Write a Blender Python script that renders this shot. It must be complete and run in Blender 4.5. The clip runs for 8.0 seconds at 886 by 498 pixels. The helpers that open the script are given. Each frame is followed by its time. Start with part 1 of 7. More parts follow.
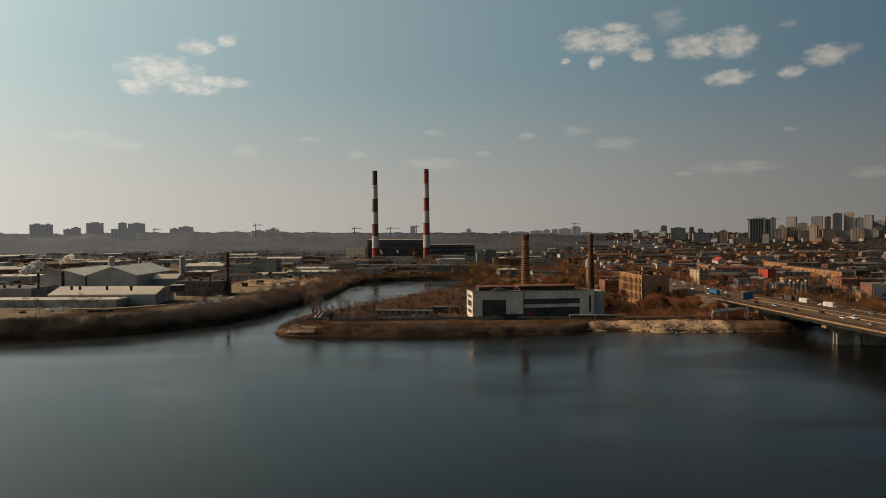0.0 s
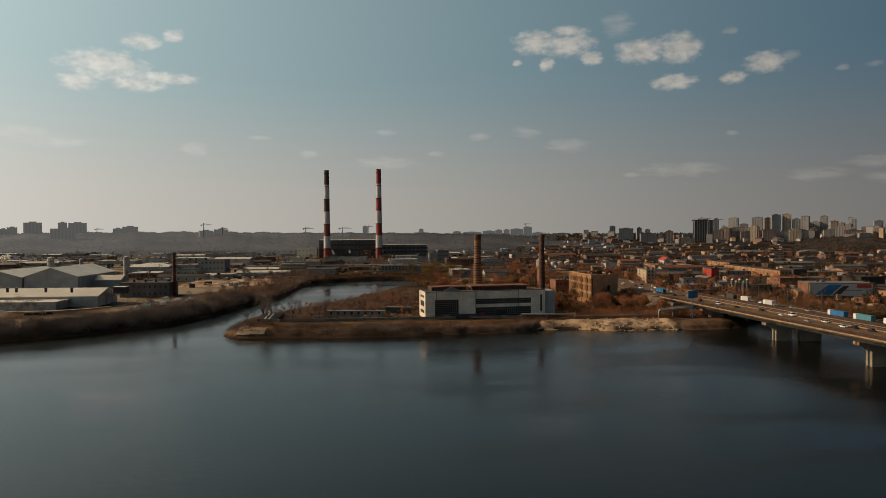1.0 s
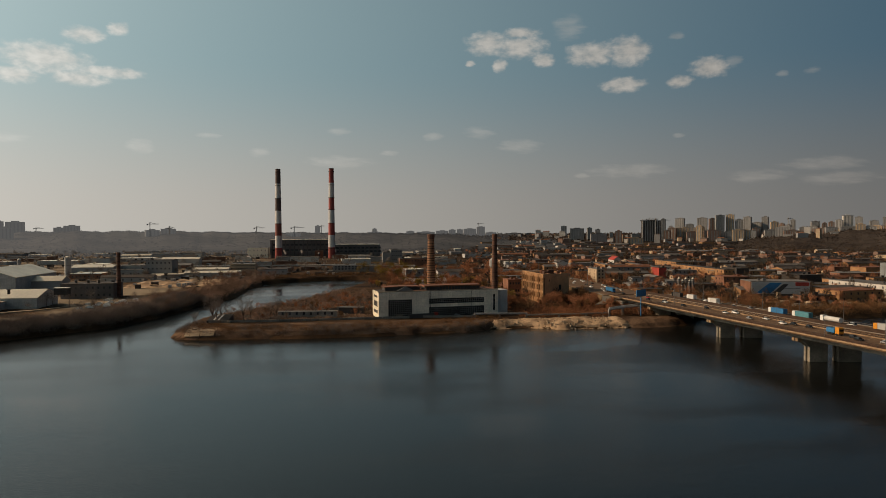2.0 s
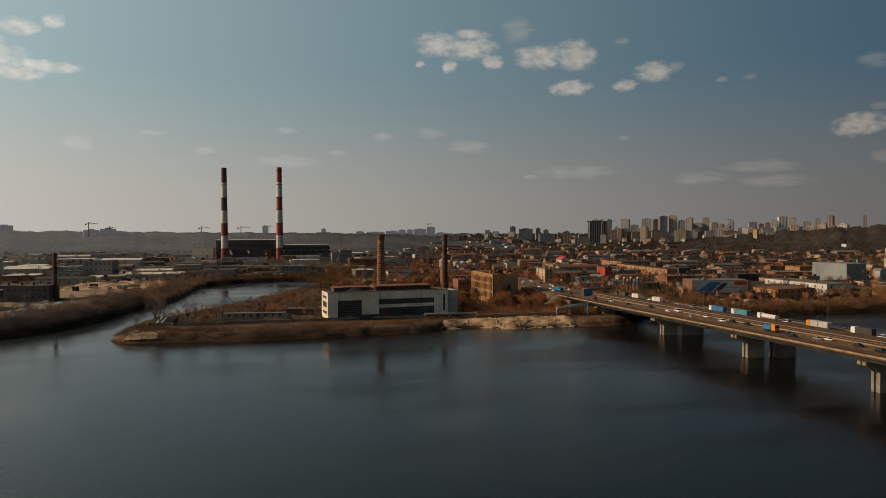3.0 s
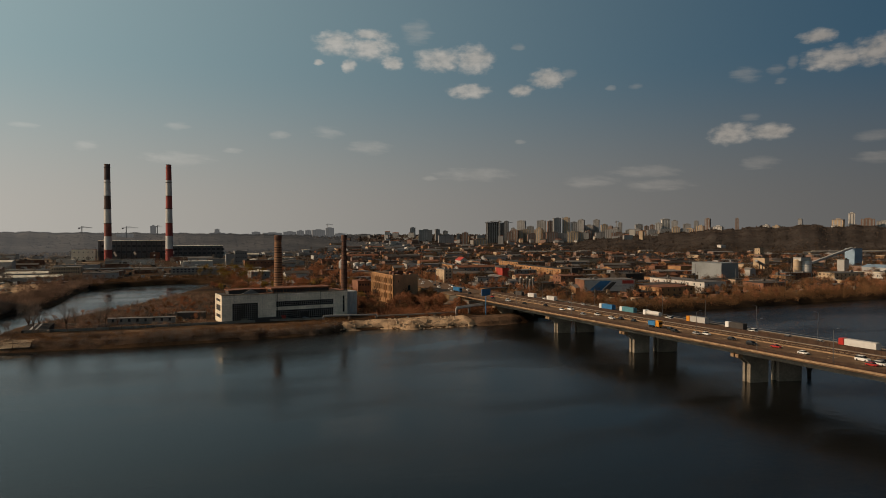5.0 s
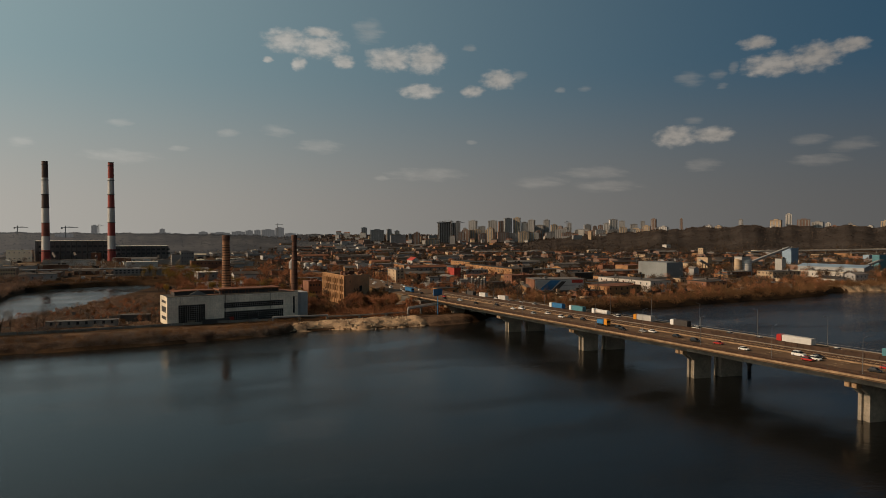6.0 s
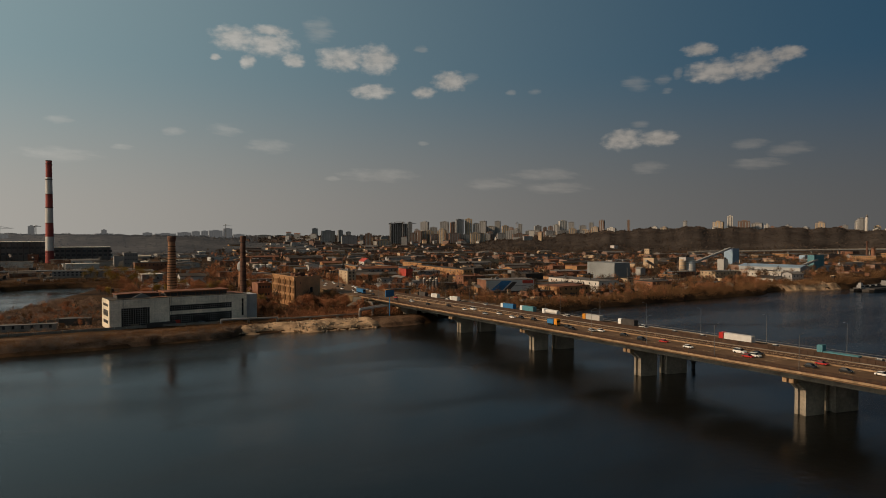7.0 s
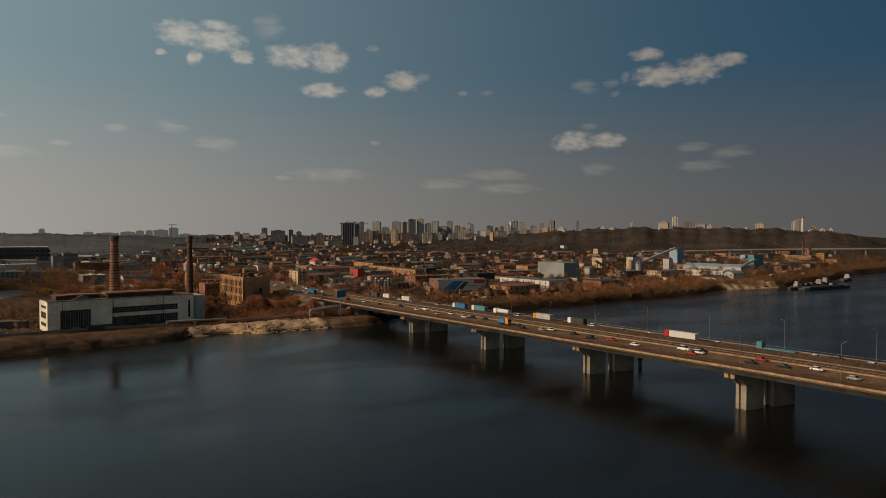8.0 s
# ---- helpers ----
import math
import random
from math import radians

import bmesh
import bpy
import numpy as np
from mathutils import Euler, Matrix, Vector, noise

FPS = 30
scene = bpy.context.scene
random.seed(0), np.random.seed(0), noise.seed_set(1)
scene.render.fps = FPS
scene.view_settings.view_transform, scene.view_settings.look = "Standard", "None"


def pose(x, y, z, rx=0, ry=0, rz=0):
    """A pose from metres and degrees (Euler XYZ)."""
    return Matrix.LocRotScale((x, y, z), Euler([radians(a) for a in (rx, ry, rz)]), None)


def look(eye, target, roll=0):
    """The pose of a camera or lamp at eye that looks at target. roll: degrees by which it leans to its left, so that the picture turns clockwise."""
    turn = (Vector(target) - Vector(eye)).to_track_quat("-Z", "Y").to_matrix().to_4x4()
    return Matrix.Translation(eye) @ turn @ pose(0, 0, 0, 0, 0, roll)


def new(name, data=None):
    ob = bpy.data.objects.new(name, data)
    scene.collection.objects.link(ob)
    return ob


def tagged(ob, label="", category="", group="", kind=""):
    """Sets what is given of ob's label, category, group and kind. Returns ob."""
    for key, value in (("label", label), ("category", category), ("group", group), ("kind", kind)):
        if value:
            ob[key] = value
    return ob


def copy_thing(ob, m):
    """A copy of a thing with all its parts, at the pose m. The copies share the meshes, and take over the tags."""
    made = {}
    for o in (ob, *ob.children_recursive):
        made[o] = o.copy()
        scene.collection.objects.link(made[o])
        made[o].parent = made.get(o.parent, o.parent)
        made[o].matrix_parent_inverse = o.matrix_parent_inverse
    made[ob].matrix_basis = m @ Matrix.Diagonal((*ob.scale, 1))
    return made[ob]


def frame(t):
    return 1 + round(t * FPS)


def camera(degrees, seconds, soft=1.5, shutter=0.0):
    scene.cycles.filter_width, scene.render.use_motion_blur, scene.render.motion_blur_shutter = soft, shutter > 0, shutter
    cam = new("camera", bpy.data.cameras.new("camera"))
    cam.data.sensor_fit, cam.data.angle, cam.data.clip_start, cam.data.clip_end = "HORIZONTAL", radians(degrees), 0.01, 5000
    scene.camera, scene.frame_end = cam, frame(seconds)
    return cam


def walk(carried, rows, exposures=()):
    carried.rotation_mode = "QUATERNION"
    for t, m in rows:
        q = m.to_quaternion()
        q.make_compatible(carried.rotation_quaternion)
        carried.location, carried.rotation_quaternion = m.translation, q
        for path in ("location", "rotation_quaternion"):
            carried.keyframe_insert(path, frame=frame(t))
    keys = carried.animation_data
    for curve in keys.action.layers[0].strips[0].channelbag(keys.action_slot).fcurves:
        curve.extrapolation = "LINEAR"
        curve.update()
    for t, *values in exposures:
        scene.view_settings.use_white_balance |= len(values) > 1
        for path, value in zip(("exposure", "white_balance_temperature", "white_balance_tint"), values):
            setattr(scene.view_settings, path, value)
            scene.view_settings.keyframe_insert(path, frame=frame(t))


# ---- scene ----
# The camera hovers over the river and turns to the right.
cam = camera(66.36, 8.0, soft=0.55)
EYE = 61.0
TURNS = [
    (0.0, -1.53, -1.45, 0.32), (0.5, -3.68, -1.44, 0.26), (1.0, -5.54, -1.46, 0.27), (1.5, -7.44, -1.49, 0.22),
    (3.0, -13.70, -1.48, 0.13), (3.5, -15.79, -1.47, 0.05), (4.0, -17.95, -1.44, 0.02), (4.5, -20.08, -1.41, -0.01),
    (6.0, -26.22, -1.41, -0.05), (6.5, -28.27, -1.36, -0.08), (7.0, -30.29, -1.32, -0.08), (7.5, -32.32, -1.29, -0.15),
    (8.0, -34.35, -1.31, -0.17),
]
walk(cam, [(t, pose(0, 0, EYE, 0, 0, yaw) @ pose(0, 0, 0, 90 + pitch, 0, 0) @ pose(0, 0, 0, 0, 0, -roll)) for t, yaw, pitch, roll in TURNS],
     exposures=[(0.0, 0.0), (8.0, -0.16)])

# ---- light ----
SUN_AZ, SUN_EL = -73.0, 26.0      # compass bearing from +y, elevation
sun_from = Vector((math.sin(radians(SUN_AZ)) * math.cos(radians(SUN_EL)), math.cos(radians(SUN_AZ)) * math.cos(radians(SUN_EL)), math.sin(radians(SUN_EL))))
sun = new("sun", bpy.data.lights.new("sun", "SUN"))
sun.data.energy, sun.data.angle, sun.data.color = 3.6, radians(0.6), (1.0, 0.71, 0.45)
sun.matrix_world = look(sun_from * 100, (0, 0, 0))

world = bpy.data.worlds.new("world")
scene.world = world
world.use_nodes = True
WN = world.node_tree
WN.nodes.clear()


def wmath(op, a, b=None, c=None, clamp=False):
    n = WN.nodes.new("ShaderNodeMath")
    n.operation, n.use_clamp = op, clamp
    for i, v in enumerate((a, b, c)):
        if v is None:
            continue
        if isinstance(v, (int, float)):
            n.inputs[i].default_value = v
        else:
            WN.links.new(v, n.inputs[i])
    return n.outputs[0]


def wmix(fac, a, b):
    n = WN.nodes.new("ShaderNodeMix")
    n.data_type = "RGBA"
    for i, v in ((0, fac), (6, a), (7, b)):
        if isinstance(v, (int, float)):
            n.inputs[i].default_value = v
        elif isinstance(v, tuple):
            n.inputs[i].default_value = (*v, 1)
        else:
            WN.links.new(v, n.inputs[i])
    return n.outputs[2]


sky = WN.nodes.new("ShaderNodeTexSky")
sky.sky_type, sky.sun_disc = "NISHITA", False
sky.sun_elevation, sky.sun_rotation = radians(SUN_EL), radians(SUN_AZ)
sky.air_density, sky.dust_density, sky.ozone_density, sky.altitude = 1.0, 2.5, 1.5, 100
coords = WN.nodes.new("ShaderNodeTexCoord")
split = WN.nodes.new("ShaderNodeSeparateXYZ")
WN.links.new(coords.outputs["Generated"], split.inputs[0])
DX, DY, DZ = split.outputs
AZ = wmath("MULTIPLY", wmath("ARCTAN2", DX, DY), 180 / math.pi)
EL = wmath("MULTIPLY", wmath("ARCSINE", DZ), 180 / math.pi)

# Fair-weather clouds: bearing, elevation of the flat base, half width, height.
CLOUDS = [
    (-20.8, 11.7, 3.35, 1.87), (-22.6, 10.7, 1.48, 1.04), (-18.5, 10.9, 2.41, 0.98), (-16.5, 11.6, 2.58, 0.73), (-18.2, 14.0, 1.68, 0.96), (-15.8, 14.7, 0.86, 0.84), (13.3, 14.6, 1.93, 1.63),
    (16.1, 14.3, 2.44, 1.57), (16.0, 15.7, 1.67, 0.76), (14.3, 13.2, 0.68, 0.91), (11.8, 13.6, 0.46, 0.44), (17.9, 13.5, 0.98, 0.98), (21.9, 13.5, 2.5, 1.58), (24.7, 13.4, 1.91, 1.95),
    (24.3, 11.2, 1.92, 1.09), (30.9, 12.0, 1.62, 1.41), (28.6, 11.3, 1.04, 0.85),
]
CLOUDS_EAST = [
    (50.9, 13.8, 1.31, 0.9), (52.0, 11.9, 2.39, 1.44), (54.7, 12.0, 2.09, 1.77), (57.0, 12.9, 1.64, 0.94), (45.1, 7.0, 1.85, 1.43), (47.8, 7.2, 1.9, 1.05),
]
WISPS = [
    (-26.4, 6.9, 2.23, 0.83), (-24.3, 6.4, 2.7, 0.67), (-14.5, 6.2, 0.99, 0.9), (-9.5, 7.5, 1.03, 0.32), (-5.7, 6.2, 0.94, 0.6), (0.9, 5.4, 2.86, 0.85), (0.8, 8.1, 1.07, 0.46),
    (8.7, 7.7, 1.01, 0.55), (12.6, 7.9, 1.49, 0.73), (16.0, 6.7, 1.9, 0.9), (5.0, 6.4, 0.71, 0.33), (25.0, 4.5, 3.41, 0.87), (21.0, 4.4, 0.74, 0.36), (28.6, 7.4, 0.47, 0.29),
    (19.9, 15.7, 1.39, 1.44), (32.5, 12.5, 0.61, 0.69), (28.3, 14.9, 0.66, 0.47),
]
WISPS_EAST = [
    (46.1, 11.5, 1.18, 0.99), (48.1, 11.9, 0.63, 0.55), (49.2, 12.2, 0.41, 0.76), (48.5, 11.1, 0.52, 0.38), (46.3, 8.6, 0.86, 0.44), (47.1, 5.0, 1.49, 0.8), (54.5, 6.6, 1.25, 0.67),
    (57.2, 6.0, 1.82, 0.82), (55.2, 5.1, 2.08, 0.67), (36.1, 11.5, 0.47, 0.36), (38.1, 11.5, 0.58, 0.36), (34.4, 3.8, 2.24, 0.8), (38.7, 4.6, 3.0, 0.79), (39.8, 3.5, 2.75, 0.74),
]
flat = WN.nodes.new("ShaderNodeCombineXYZ")
WN.links.new(AZ, flat.inputs[0])
WN.links.new(wmath("MULTIPLY", EL, 1.7), flat.inputs[1])


def sky_noise(scale, detail, rough):
    n = WN.nodes.new("ShaderNodeTexNoise")
    n.inputs["Scale"].default_value, n.inputs["Detail"].default_value, n.inputs["Roughness"].default_value = scale, detail, rough
    WN.links.new(flat.outputs[0], n.inputs["Vector"])
    return n.outputs[0]


billow = sky_noise(1.1, 6, 0.52)
fluff = sky_noise(0.38, 4, 0.6)
AZW = wmath("ADD", AZ, wmath("MULTIPLY", wmath("SUBTRACT", fluff, 0.5), 1.4))


def cloud_cover(clouds, grain, raw, lo, hi, most):
    field = None
    for az, base, half, high in clouds:
        u = wmath("DIVIDE", wmath("SUBTRACT", AZW, az), half)
        v = wmath("DIVIDE", wmath("SUBTRACT", EL, base + high * 0.42), high * 0.66)
        one = wmath("SUBTRACT", 1.0, wmath("ADD", wmath("MULTIPLY", u, u), wmath("MULTIPLY", v, v)))
        field = one if field is None else wmath("MAXIMUM", field, one)
    puff = wmath("ADD", wmath("MAXIMUM", field, -1.0), wmath("MULTIPLY", wmath("SUBTRACT", grain, 0.5), raw))
    r = WN.nodes.new("ShaderNodeMapRange")
    r.interpolation_type = "SMOOTHSTEP"
    for k, v in ((1, lo), (2, hi), (3, 0.0), (4, most)):
        r.inputs[k].default_value = v
    WN.links.new(puff, r.inputs[0])
    return r.outputs[0]


combed = WN.nodes.new("ShaderNodeTexNoise")
combed.inputs["Scale"].default_value, combed.inputs["Detail"].default_value, combed.inputs["Roughness"].default_value = 0.8, 5, 0.55
slant = WN.nodes.new("ShaderNodeCombineXYZ")
WN.links.new(wmath("MULTIPLY", AZ, 0.7), slant.inputs[0])
WN.links.new(wmath("ADD", wmath("MULTIPLY", EL, 3.4), wmath("MULTIPLY", AZ, 0.25)), slant.inputs[1])
WN.links.new(slant.outputs[0], combed.inputs["Vector"])
cumulus = cloud_cover(CLOUDS + CLOUDS_EAST, billow, 1.9, -0.15, 1.15, 0.8)
wisps = cloud_cover(WISPS + WISPS_EAST, combed.outputs[0], 2.4, -0.3, 1.3, 0.28)

# The air: a pale veil low down, clear blue higher up, both brighter towards the sun.
near_sun = wmath("POWER", wmath("MAXIMUM", wmath("ADD", wmath("MULTIPLY", wmath("COSINE", wmath("MULTIPLY", wmath("SUBTRACT", AZ, SUN_AZ), math.pi / 180)), 0.5), 0.5), 0.0), 1.6)
veil = wmix(near_sun, (0.82, 0.83, 0.85), (7.0, 6.6, 5.9))
clear = wmix(near_sun, (0.02, 0.4, 0.87), (4.45, 5.9, 5.85))
upper = wmix(0.06, clear, sky.outputs[0])
zenith = WN.nodes.new("ShaderNodeMapRange")
zenith.interpolation_type = "SMOOTHSTEP"
for k, v in ((1, 17.5), (2, 45.0), (3, 1.0), (4, 0.16)):
    zenith.inputs[k].default_value = v
WN.links.new(EL, zenith.inputs[0])
deep = WN.nodes.new("ShaderNodeVectorMath")
deep.operation = "SCALE"
WN.links.new(upper, deep.inputs[0])
WN.links.new(zenith.outputs[0], deep.inputs["Scale"])
rise = WN.nodes.new("ShaderNodeMapRange")
rise.interpolation_type = "SMOOTHSTEP"
rise.inputs[1].default_value, rise.inputs[2].default_value = 0.8, 14.0
WN.links.new(EL, rise.inputs[0])
hazed = wmix(rise.outputs[0], veil, deep.outputs[0])
cloud_light = wmix(near_sun, (2.9, 2.55, 2.2), (8.4, 8.2, 7.6))
shade = wmath("ADD", 0.5, wmath("ADD", wmath("MULTIPLY", fluff, 0.45), wmath("MULTIPLY", billow, 0.55)))
cloud_tone = WN.nodes.new("ShaderNodeVectorMath")
cloud_tone.operation = "SCALE"
WN.links.new(cloud_light, cloud_tone.inputs[0])
WN.links.new(shade, cloud_tone.inputs["Scale"])
# The aureole of the sun in the hazy air.
toward = wmath("ADD", wmath("ADD", wmath("MULTIPLY", DX, sun_from.x), wmath("MULTIPLY", DY, sun_from.y)), wmath("MULTIPLY", DZ, sun_from.z))
aureole = WN.nodes.new("ShaderNodeVectorMath")
aureole.operation = "SCALE"
aureole.inputs[0].default_value = (7.0, 6.6, 5.9)
WN.links.new(wmath("POWER", wmath("MAXIMUM", toward, 0.0), 6.0), aureole.inputs["Scale"])
lit_air = WN.nodes.new("ShaderNodeVectorMath")
WN.links.new(hazed, lit_air.inputs[0])
WN.links.new(aureole.outputs[0], lit_air.inputs[1])
clouded = wmix(wmath("MAXIMUM", cumulus, wisps), lit_air.outputs[0], cloud_tone.outputs[0])
back = WN.nodes.new("ShaderNodeBackground")
back.inputs["Strength"].default_value = 0.1
WN.links.new(clouded, back.inputs["Color"])
out = WN.nodes.new("ShaderNodeOutputWorld")
WN.links.new(back.outputs[0], out.inputs[0])


# ---- materials ----
def material(name, color, rough=0.8, vary=0.25, big=0.05, fine=1.5, bump=0.3, metal=0.0, second=None, per_object=0.0, gloss=0.3, glow=None):
    """A weathered surface: stains at `big` and grain at `fine` cycles a metre, mixed towards `second`."""
    m = bpy.data.materials.new(name)
    m.use_nodes = True
    n, l = m.node_tree.nodes, m.node_tree.links
    b = n["Principled BSDF"]
    b.inputs["Roughness"].default_value, b.inputs["Metallic"].default_value = rough, metal
    b.inputs["Specular IOR Level"].default_value = gloss
    geo = n.new("ShaderNodeNewGeometry")
    stain, grain = n.new("ShaderNodeTexNoise"), n.new("ShaderNodeTexNoise")
    for t, s, d in ((stain, big, 5), (grain, fine, 3)):
        t.inputs["Scale"].default_value, t.inputs["Detail"].default_value = s, d
        l.new(geo.outputs["Position"], t.inputs["Vector"])
    dark = tuple(c * (1 - vary) for c in color)
    light = second or tuple(min(1, c * (1 + vary)) for c in color)
    ramp = n.new("ShaderNodeMapRange")
    ramp.inputs[1].default_value, ramp.inputs[2].default_value = 0.32, 0.68
    l.new(stain.outputs[0], ramp.inputs[0])
    mix = n.new("ShaderNodeMix")
    mix.data_type = "RGBA"
    mix.inputs[6].default_value, mix.inputs[7].default_value = (*dark, 1), (*light, 1)
    l.new(ramp.outputs[0], mix.inputs[0])
    hsv = n.new("ShaderNodeHueSaturation")
    l.new(mix.outputs[2], hsv.inputs["Color"])
    val = n.new("ShaderNodeMapRange")
    val.inputs[1].default_value, val.inputs[2].default_value = 0.25, 0.75
    val.inputs[3].default_value, val.inputs[4].default_value = 1 - vary * 0.6, 1 + vary * 0.6
    l.new(grain.outputs[0], val.inputs[0])
    if per_object:
        info = n.new("ShaderNodeObjectInfo")
        each = n.new("ShaderNodeMapRange")
        each.inputs[3].default_value, each.inputs[4].default_value = 1 - per_object, 1 + per_object
        l.new(info.outputs["Random"], each.inputs[0])
        mul = n.new("ShaderNodeMath")
        mul.operation = "MULTIPLY"
        l.new(val.outputs[0], mul.inputs[0])
        l.new(each.outputs[0], mul.inputs[1])
        l.new(mul.outputs[0], hsv.inputs["Value"])
    else:
        l.new(val.outputs[0], hsv.inputs["Value"])
    l.new(hsv.outputs[0], b.inputs["Base Color"])
    if bump:
        bp = n.new("ShaderNodeBump")
        bp.inputs["Strength"].default_value, bp.inputs["Distance"].default_value = bump, 0.15
        l.new(grain.outputs[0], bp.inputs["Height"])
        l.new(bp.outputs[0], b.inputs["Normal"])
    if glow:
        b.inputs["Emission Color"].default_value, b.inputs["Emission Strength"].default_value = (*glow, 1), 1.0
    return m


def water_material():
    m = bpy.data.materials.new("river_water")
    m.use_nodes = True
    n, l = m.node_tree.nodes, m.node_tree.links
    b = n["Principled BSDF"]
    b.inputs["Base Color"].default_value = (0.006, 0.0065, 0.006, 1)
    b.inputs["IOR"].default_value = 1.33
    b.inputs["Specular IOR Level"].default_value = 0.08
    b.inputs["Roughness"].default_value = 0.55
    b.inputs["Coat Weight"].default_value, b.inputs["Coat IOR"].default_value = 0.8, 1.33
    geo = n.new("ShaderNodeNewGeometry")
    big, swell, ripple = (n.new("ShaderNodeTexNoise") for _ in range(3))
    wide = n.new("ShaderNodeMapping")
    wide.inputs["Scale"].default_value = (0.35, 1.0, 1.0)
    wide.inputs["Rotation"].default_value = (0, 0, 0.25)
    l.new(geo.outputs["Position"], wide.inputs[0])
    for t, s, d, v in ((big, 0.022, 4, wide.outputs[0]), (swell, 0.35, 3, geo.outputs["Position"]), (ripple, 1.5, 3, geo.outputs["Position"])):
        t.inputs["Scale"].default_value, t.inputs["Detail"].default_value = s, d
        l.new(v, t.inputs["Vector"])
    calm = n.new("ShaderNodeMapRange")
    calm.inputs[1].default_value, calm.inputs[2].default_value, calm.inputs[3].default_value, calm.inputs[4].default_value = 0.42, 0.6, 0.14, 0.72
    l.new(big.outputs[0], calm.inputs[0])
    # Sheltered water in the west, wind ripples towards the open river in the east.
    sep = n.new("ShaderNodeSeparateXYZ")
    l.new(geo.outputs["Position"], sep.inputs[0])
    wind = n.new("ShaderNodeMapRange")
    wind.inputs[1].default_value, wind.inputs[2].default_value, wind.inputs[3].default_value, wind.inputs[4].default_value = -160, 300, 0.45, 2.6
    l.new(sep.outputs[0], wind.inputs[0])
    blow, gust = n.new("ShaderNodeMath"), n.new("ShaderNodeMath")
    blow.operation = gust.operation = "MULTIPLY"
    l.new(calm.outputs[0], blow.inputs[0])
    l.new(wind.outputs[0], blow.inputs[1])
    gust.inputs[1].default_value = 0.1
    l.new(wind.outputs[0], gust.inputs[0])
    b1, b2 = n.new("ShaderNodeBump"), n.new("ShaderNodeBump")
    l.new(gust.outputs[0], b1.inputs["Strength"])
    b1.inputs["Distance"].default_value, b2.inputs["Distance"].default_value = 0.5, 0.12
    l.new(swell.outputs[0], b1.inputs["Height"])
    l.new(blow.outputs[0], b2.inputs["Strength"])
    l.new(ripple.outputs[0], b2.inputs["Height"])
    l.new(b1.outputs[0], b2.inputs["Normal"])
    l.new(b2.outputs[0], b.inputs["Normal"])
    rough = n.new("ShaderNodeMapRange")
    rough.inputs[1].default_value, rough.inputs[2].default_value, rough.inputs[3].default_value, rough.inputs[4].default_value = 0.4, 0.6, 0.04, 0.13
    l.new(big.outputs[0], rough.inputs[0])
    l.new(rough.outputs[0], b.inputs["Coat Roughness"])
    l.new(b2.outputs[0], b.inputs["Coat Normal"])
    return m


def steam_material():
    """Bright droplets: light is scattered on towards the viewer as well as back."""
    m = bpy.data.materials.new("white_steam")
    m.use_nodes = True
    n, l = m.node_tree.nodes, m.node_tree.links
    n.remove(n["Principled BSDF"])
    front, through_light, both = n.new("ShaderNodeBsdfDiffuse"), n.new("ShaderNodeBsdfTranslucent"), n.new("ShaderNodeMixShader")
    for s in (front, through_light):
        s.inputs["Color"].default_value = (0.97, 0.96, 0.93, 1)
    both.inputs[0].default_value = 0.62
    l.new(front.outputs[0], both.inputs[1])
    l.new(through_light.outputs[0], both.inputs[2])
    l.new(both.outputs[0], n["Material Output"].inputs["Surface"])
    return m


STEAM = steam_material()
WATER = water_material()
EARTH = material("winter_earth", (0.13, 0.085, 0.05), 0.95, 0.45, 0.03, 0.6, 0.5, second=(0.22, 0.15, 0.085), gloss=0.05)
SAND = material("dumped_sand", (0.27, 0.175, 0.105), 0.95, 0.4, 0.11, 1.3, 0.9, second=(0.64, 0.44, 0.27))
WHITE_WALL = material("soiled_white_render", (0.5, 0.47, 0.43), 0.85, 0.16, 0.07, 0.8, 0.15)
CONCRETE = material("weathered_concrete", (0.2, 0.18, 0.155), 0.9, 0.3, 0.15, 1.2, 0.25)
DAMP_CONCRETE = material("damp_pier_concrete", (0.2, 0.172, 0.135), 0.85, 0.35, 0.12, 1.0, 0.25)
PALE_CONCRETE = material("pale_concrete", (0.23, 0.195, 0.15), 0.9, 0.25, 0.2, 1.4, 0.2)
ASPHALT = material("worn_asphalt", (0.14, 0.084, 0.046), 0.85, 0.25, 0.2, 2.0, 0.1)
FOOTWAY = material("rust_stained_footway", (0.12, 0.058, 0.034), 0.9, 0.35, 0.3, 1.5, 0.1)
RUST = material("rusty_sheet", (0.2, 0.085, 0.046), 0.75, 0.4, 0.2, 1.5, 0.2)
BROWN_RAIL = material("rusted_barrier", (0.048, 0.027, 0.017), 0.8, 0.35, 0.4, 2.0, 0.2)
BRICK = material("yellow_brick", (0.31, 0.17, 0.08), 0.9, 0.25, 0.1, 1.2, 0.3, per_object=0.08)
RED_BRICK = material("red_brick", (0.19, 0.09, 0.055), 0.9, 0.3, 0.1, 1.2, 0.3, per_object=0.15)
CHIMNEY_BRICK = material("sooty_brick", (0.27, 0.135, 0.075), 0.9, 0.3, 0.12, 1.0, 0.3, second=(0.38, 0.2, 0.11))
DARK_BRICK = material("dark_sooty_brick", (0.12, 0.062, 0.044), 0.9, 0.35, 0.12, 1.0, 0.3)
DARK_IRON = material("dark_iron", (0.05, 0.045, 0.04), 0.6, 0.3, 0.5, 3.0, 0.0, metal=0.3)
GLASS_DARK = material("dirty_glass", (0.03, 0.035, 0.04), 0.25, 0.4, 0.3, 0.7, 0.0, gloss=0.5, per_object=0.4)
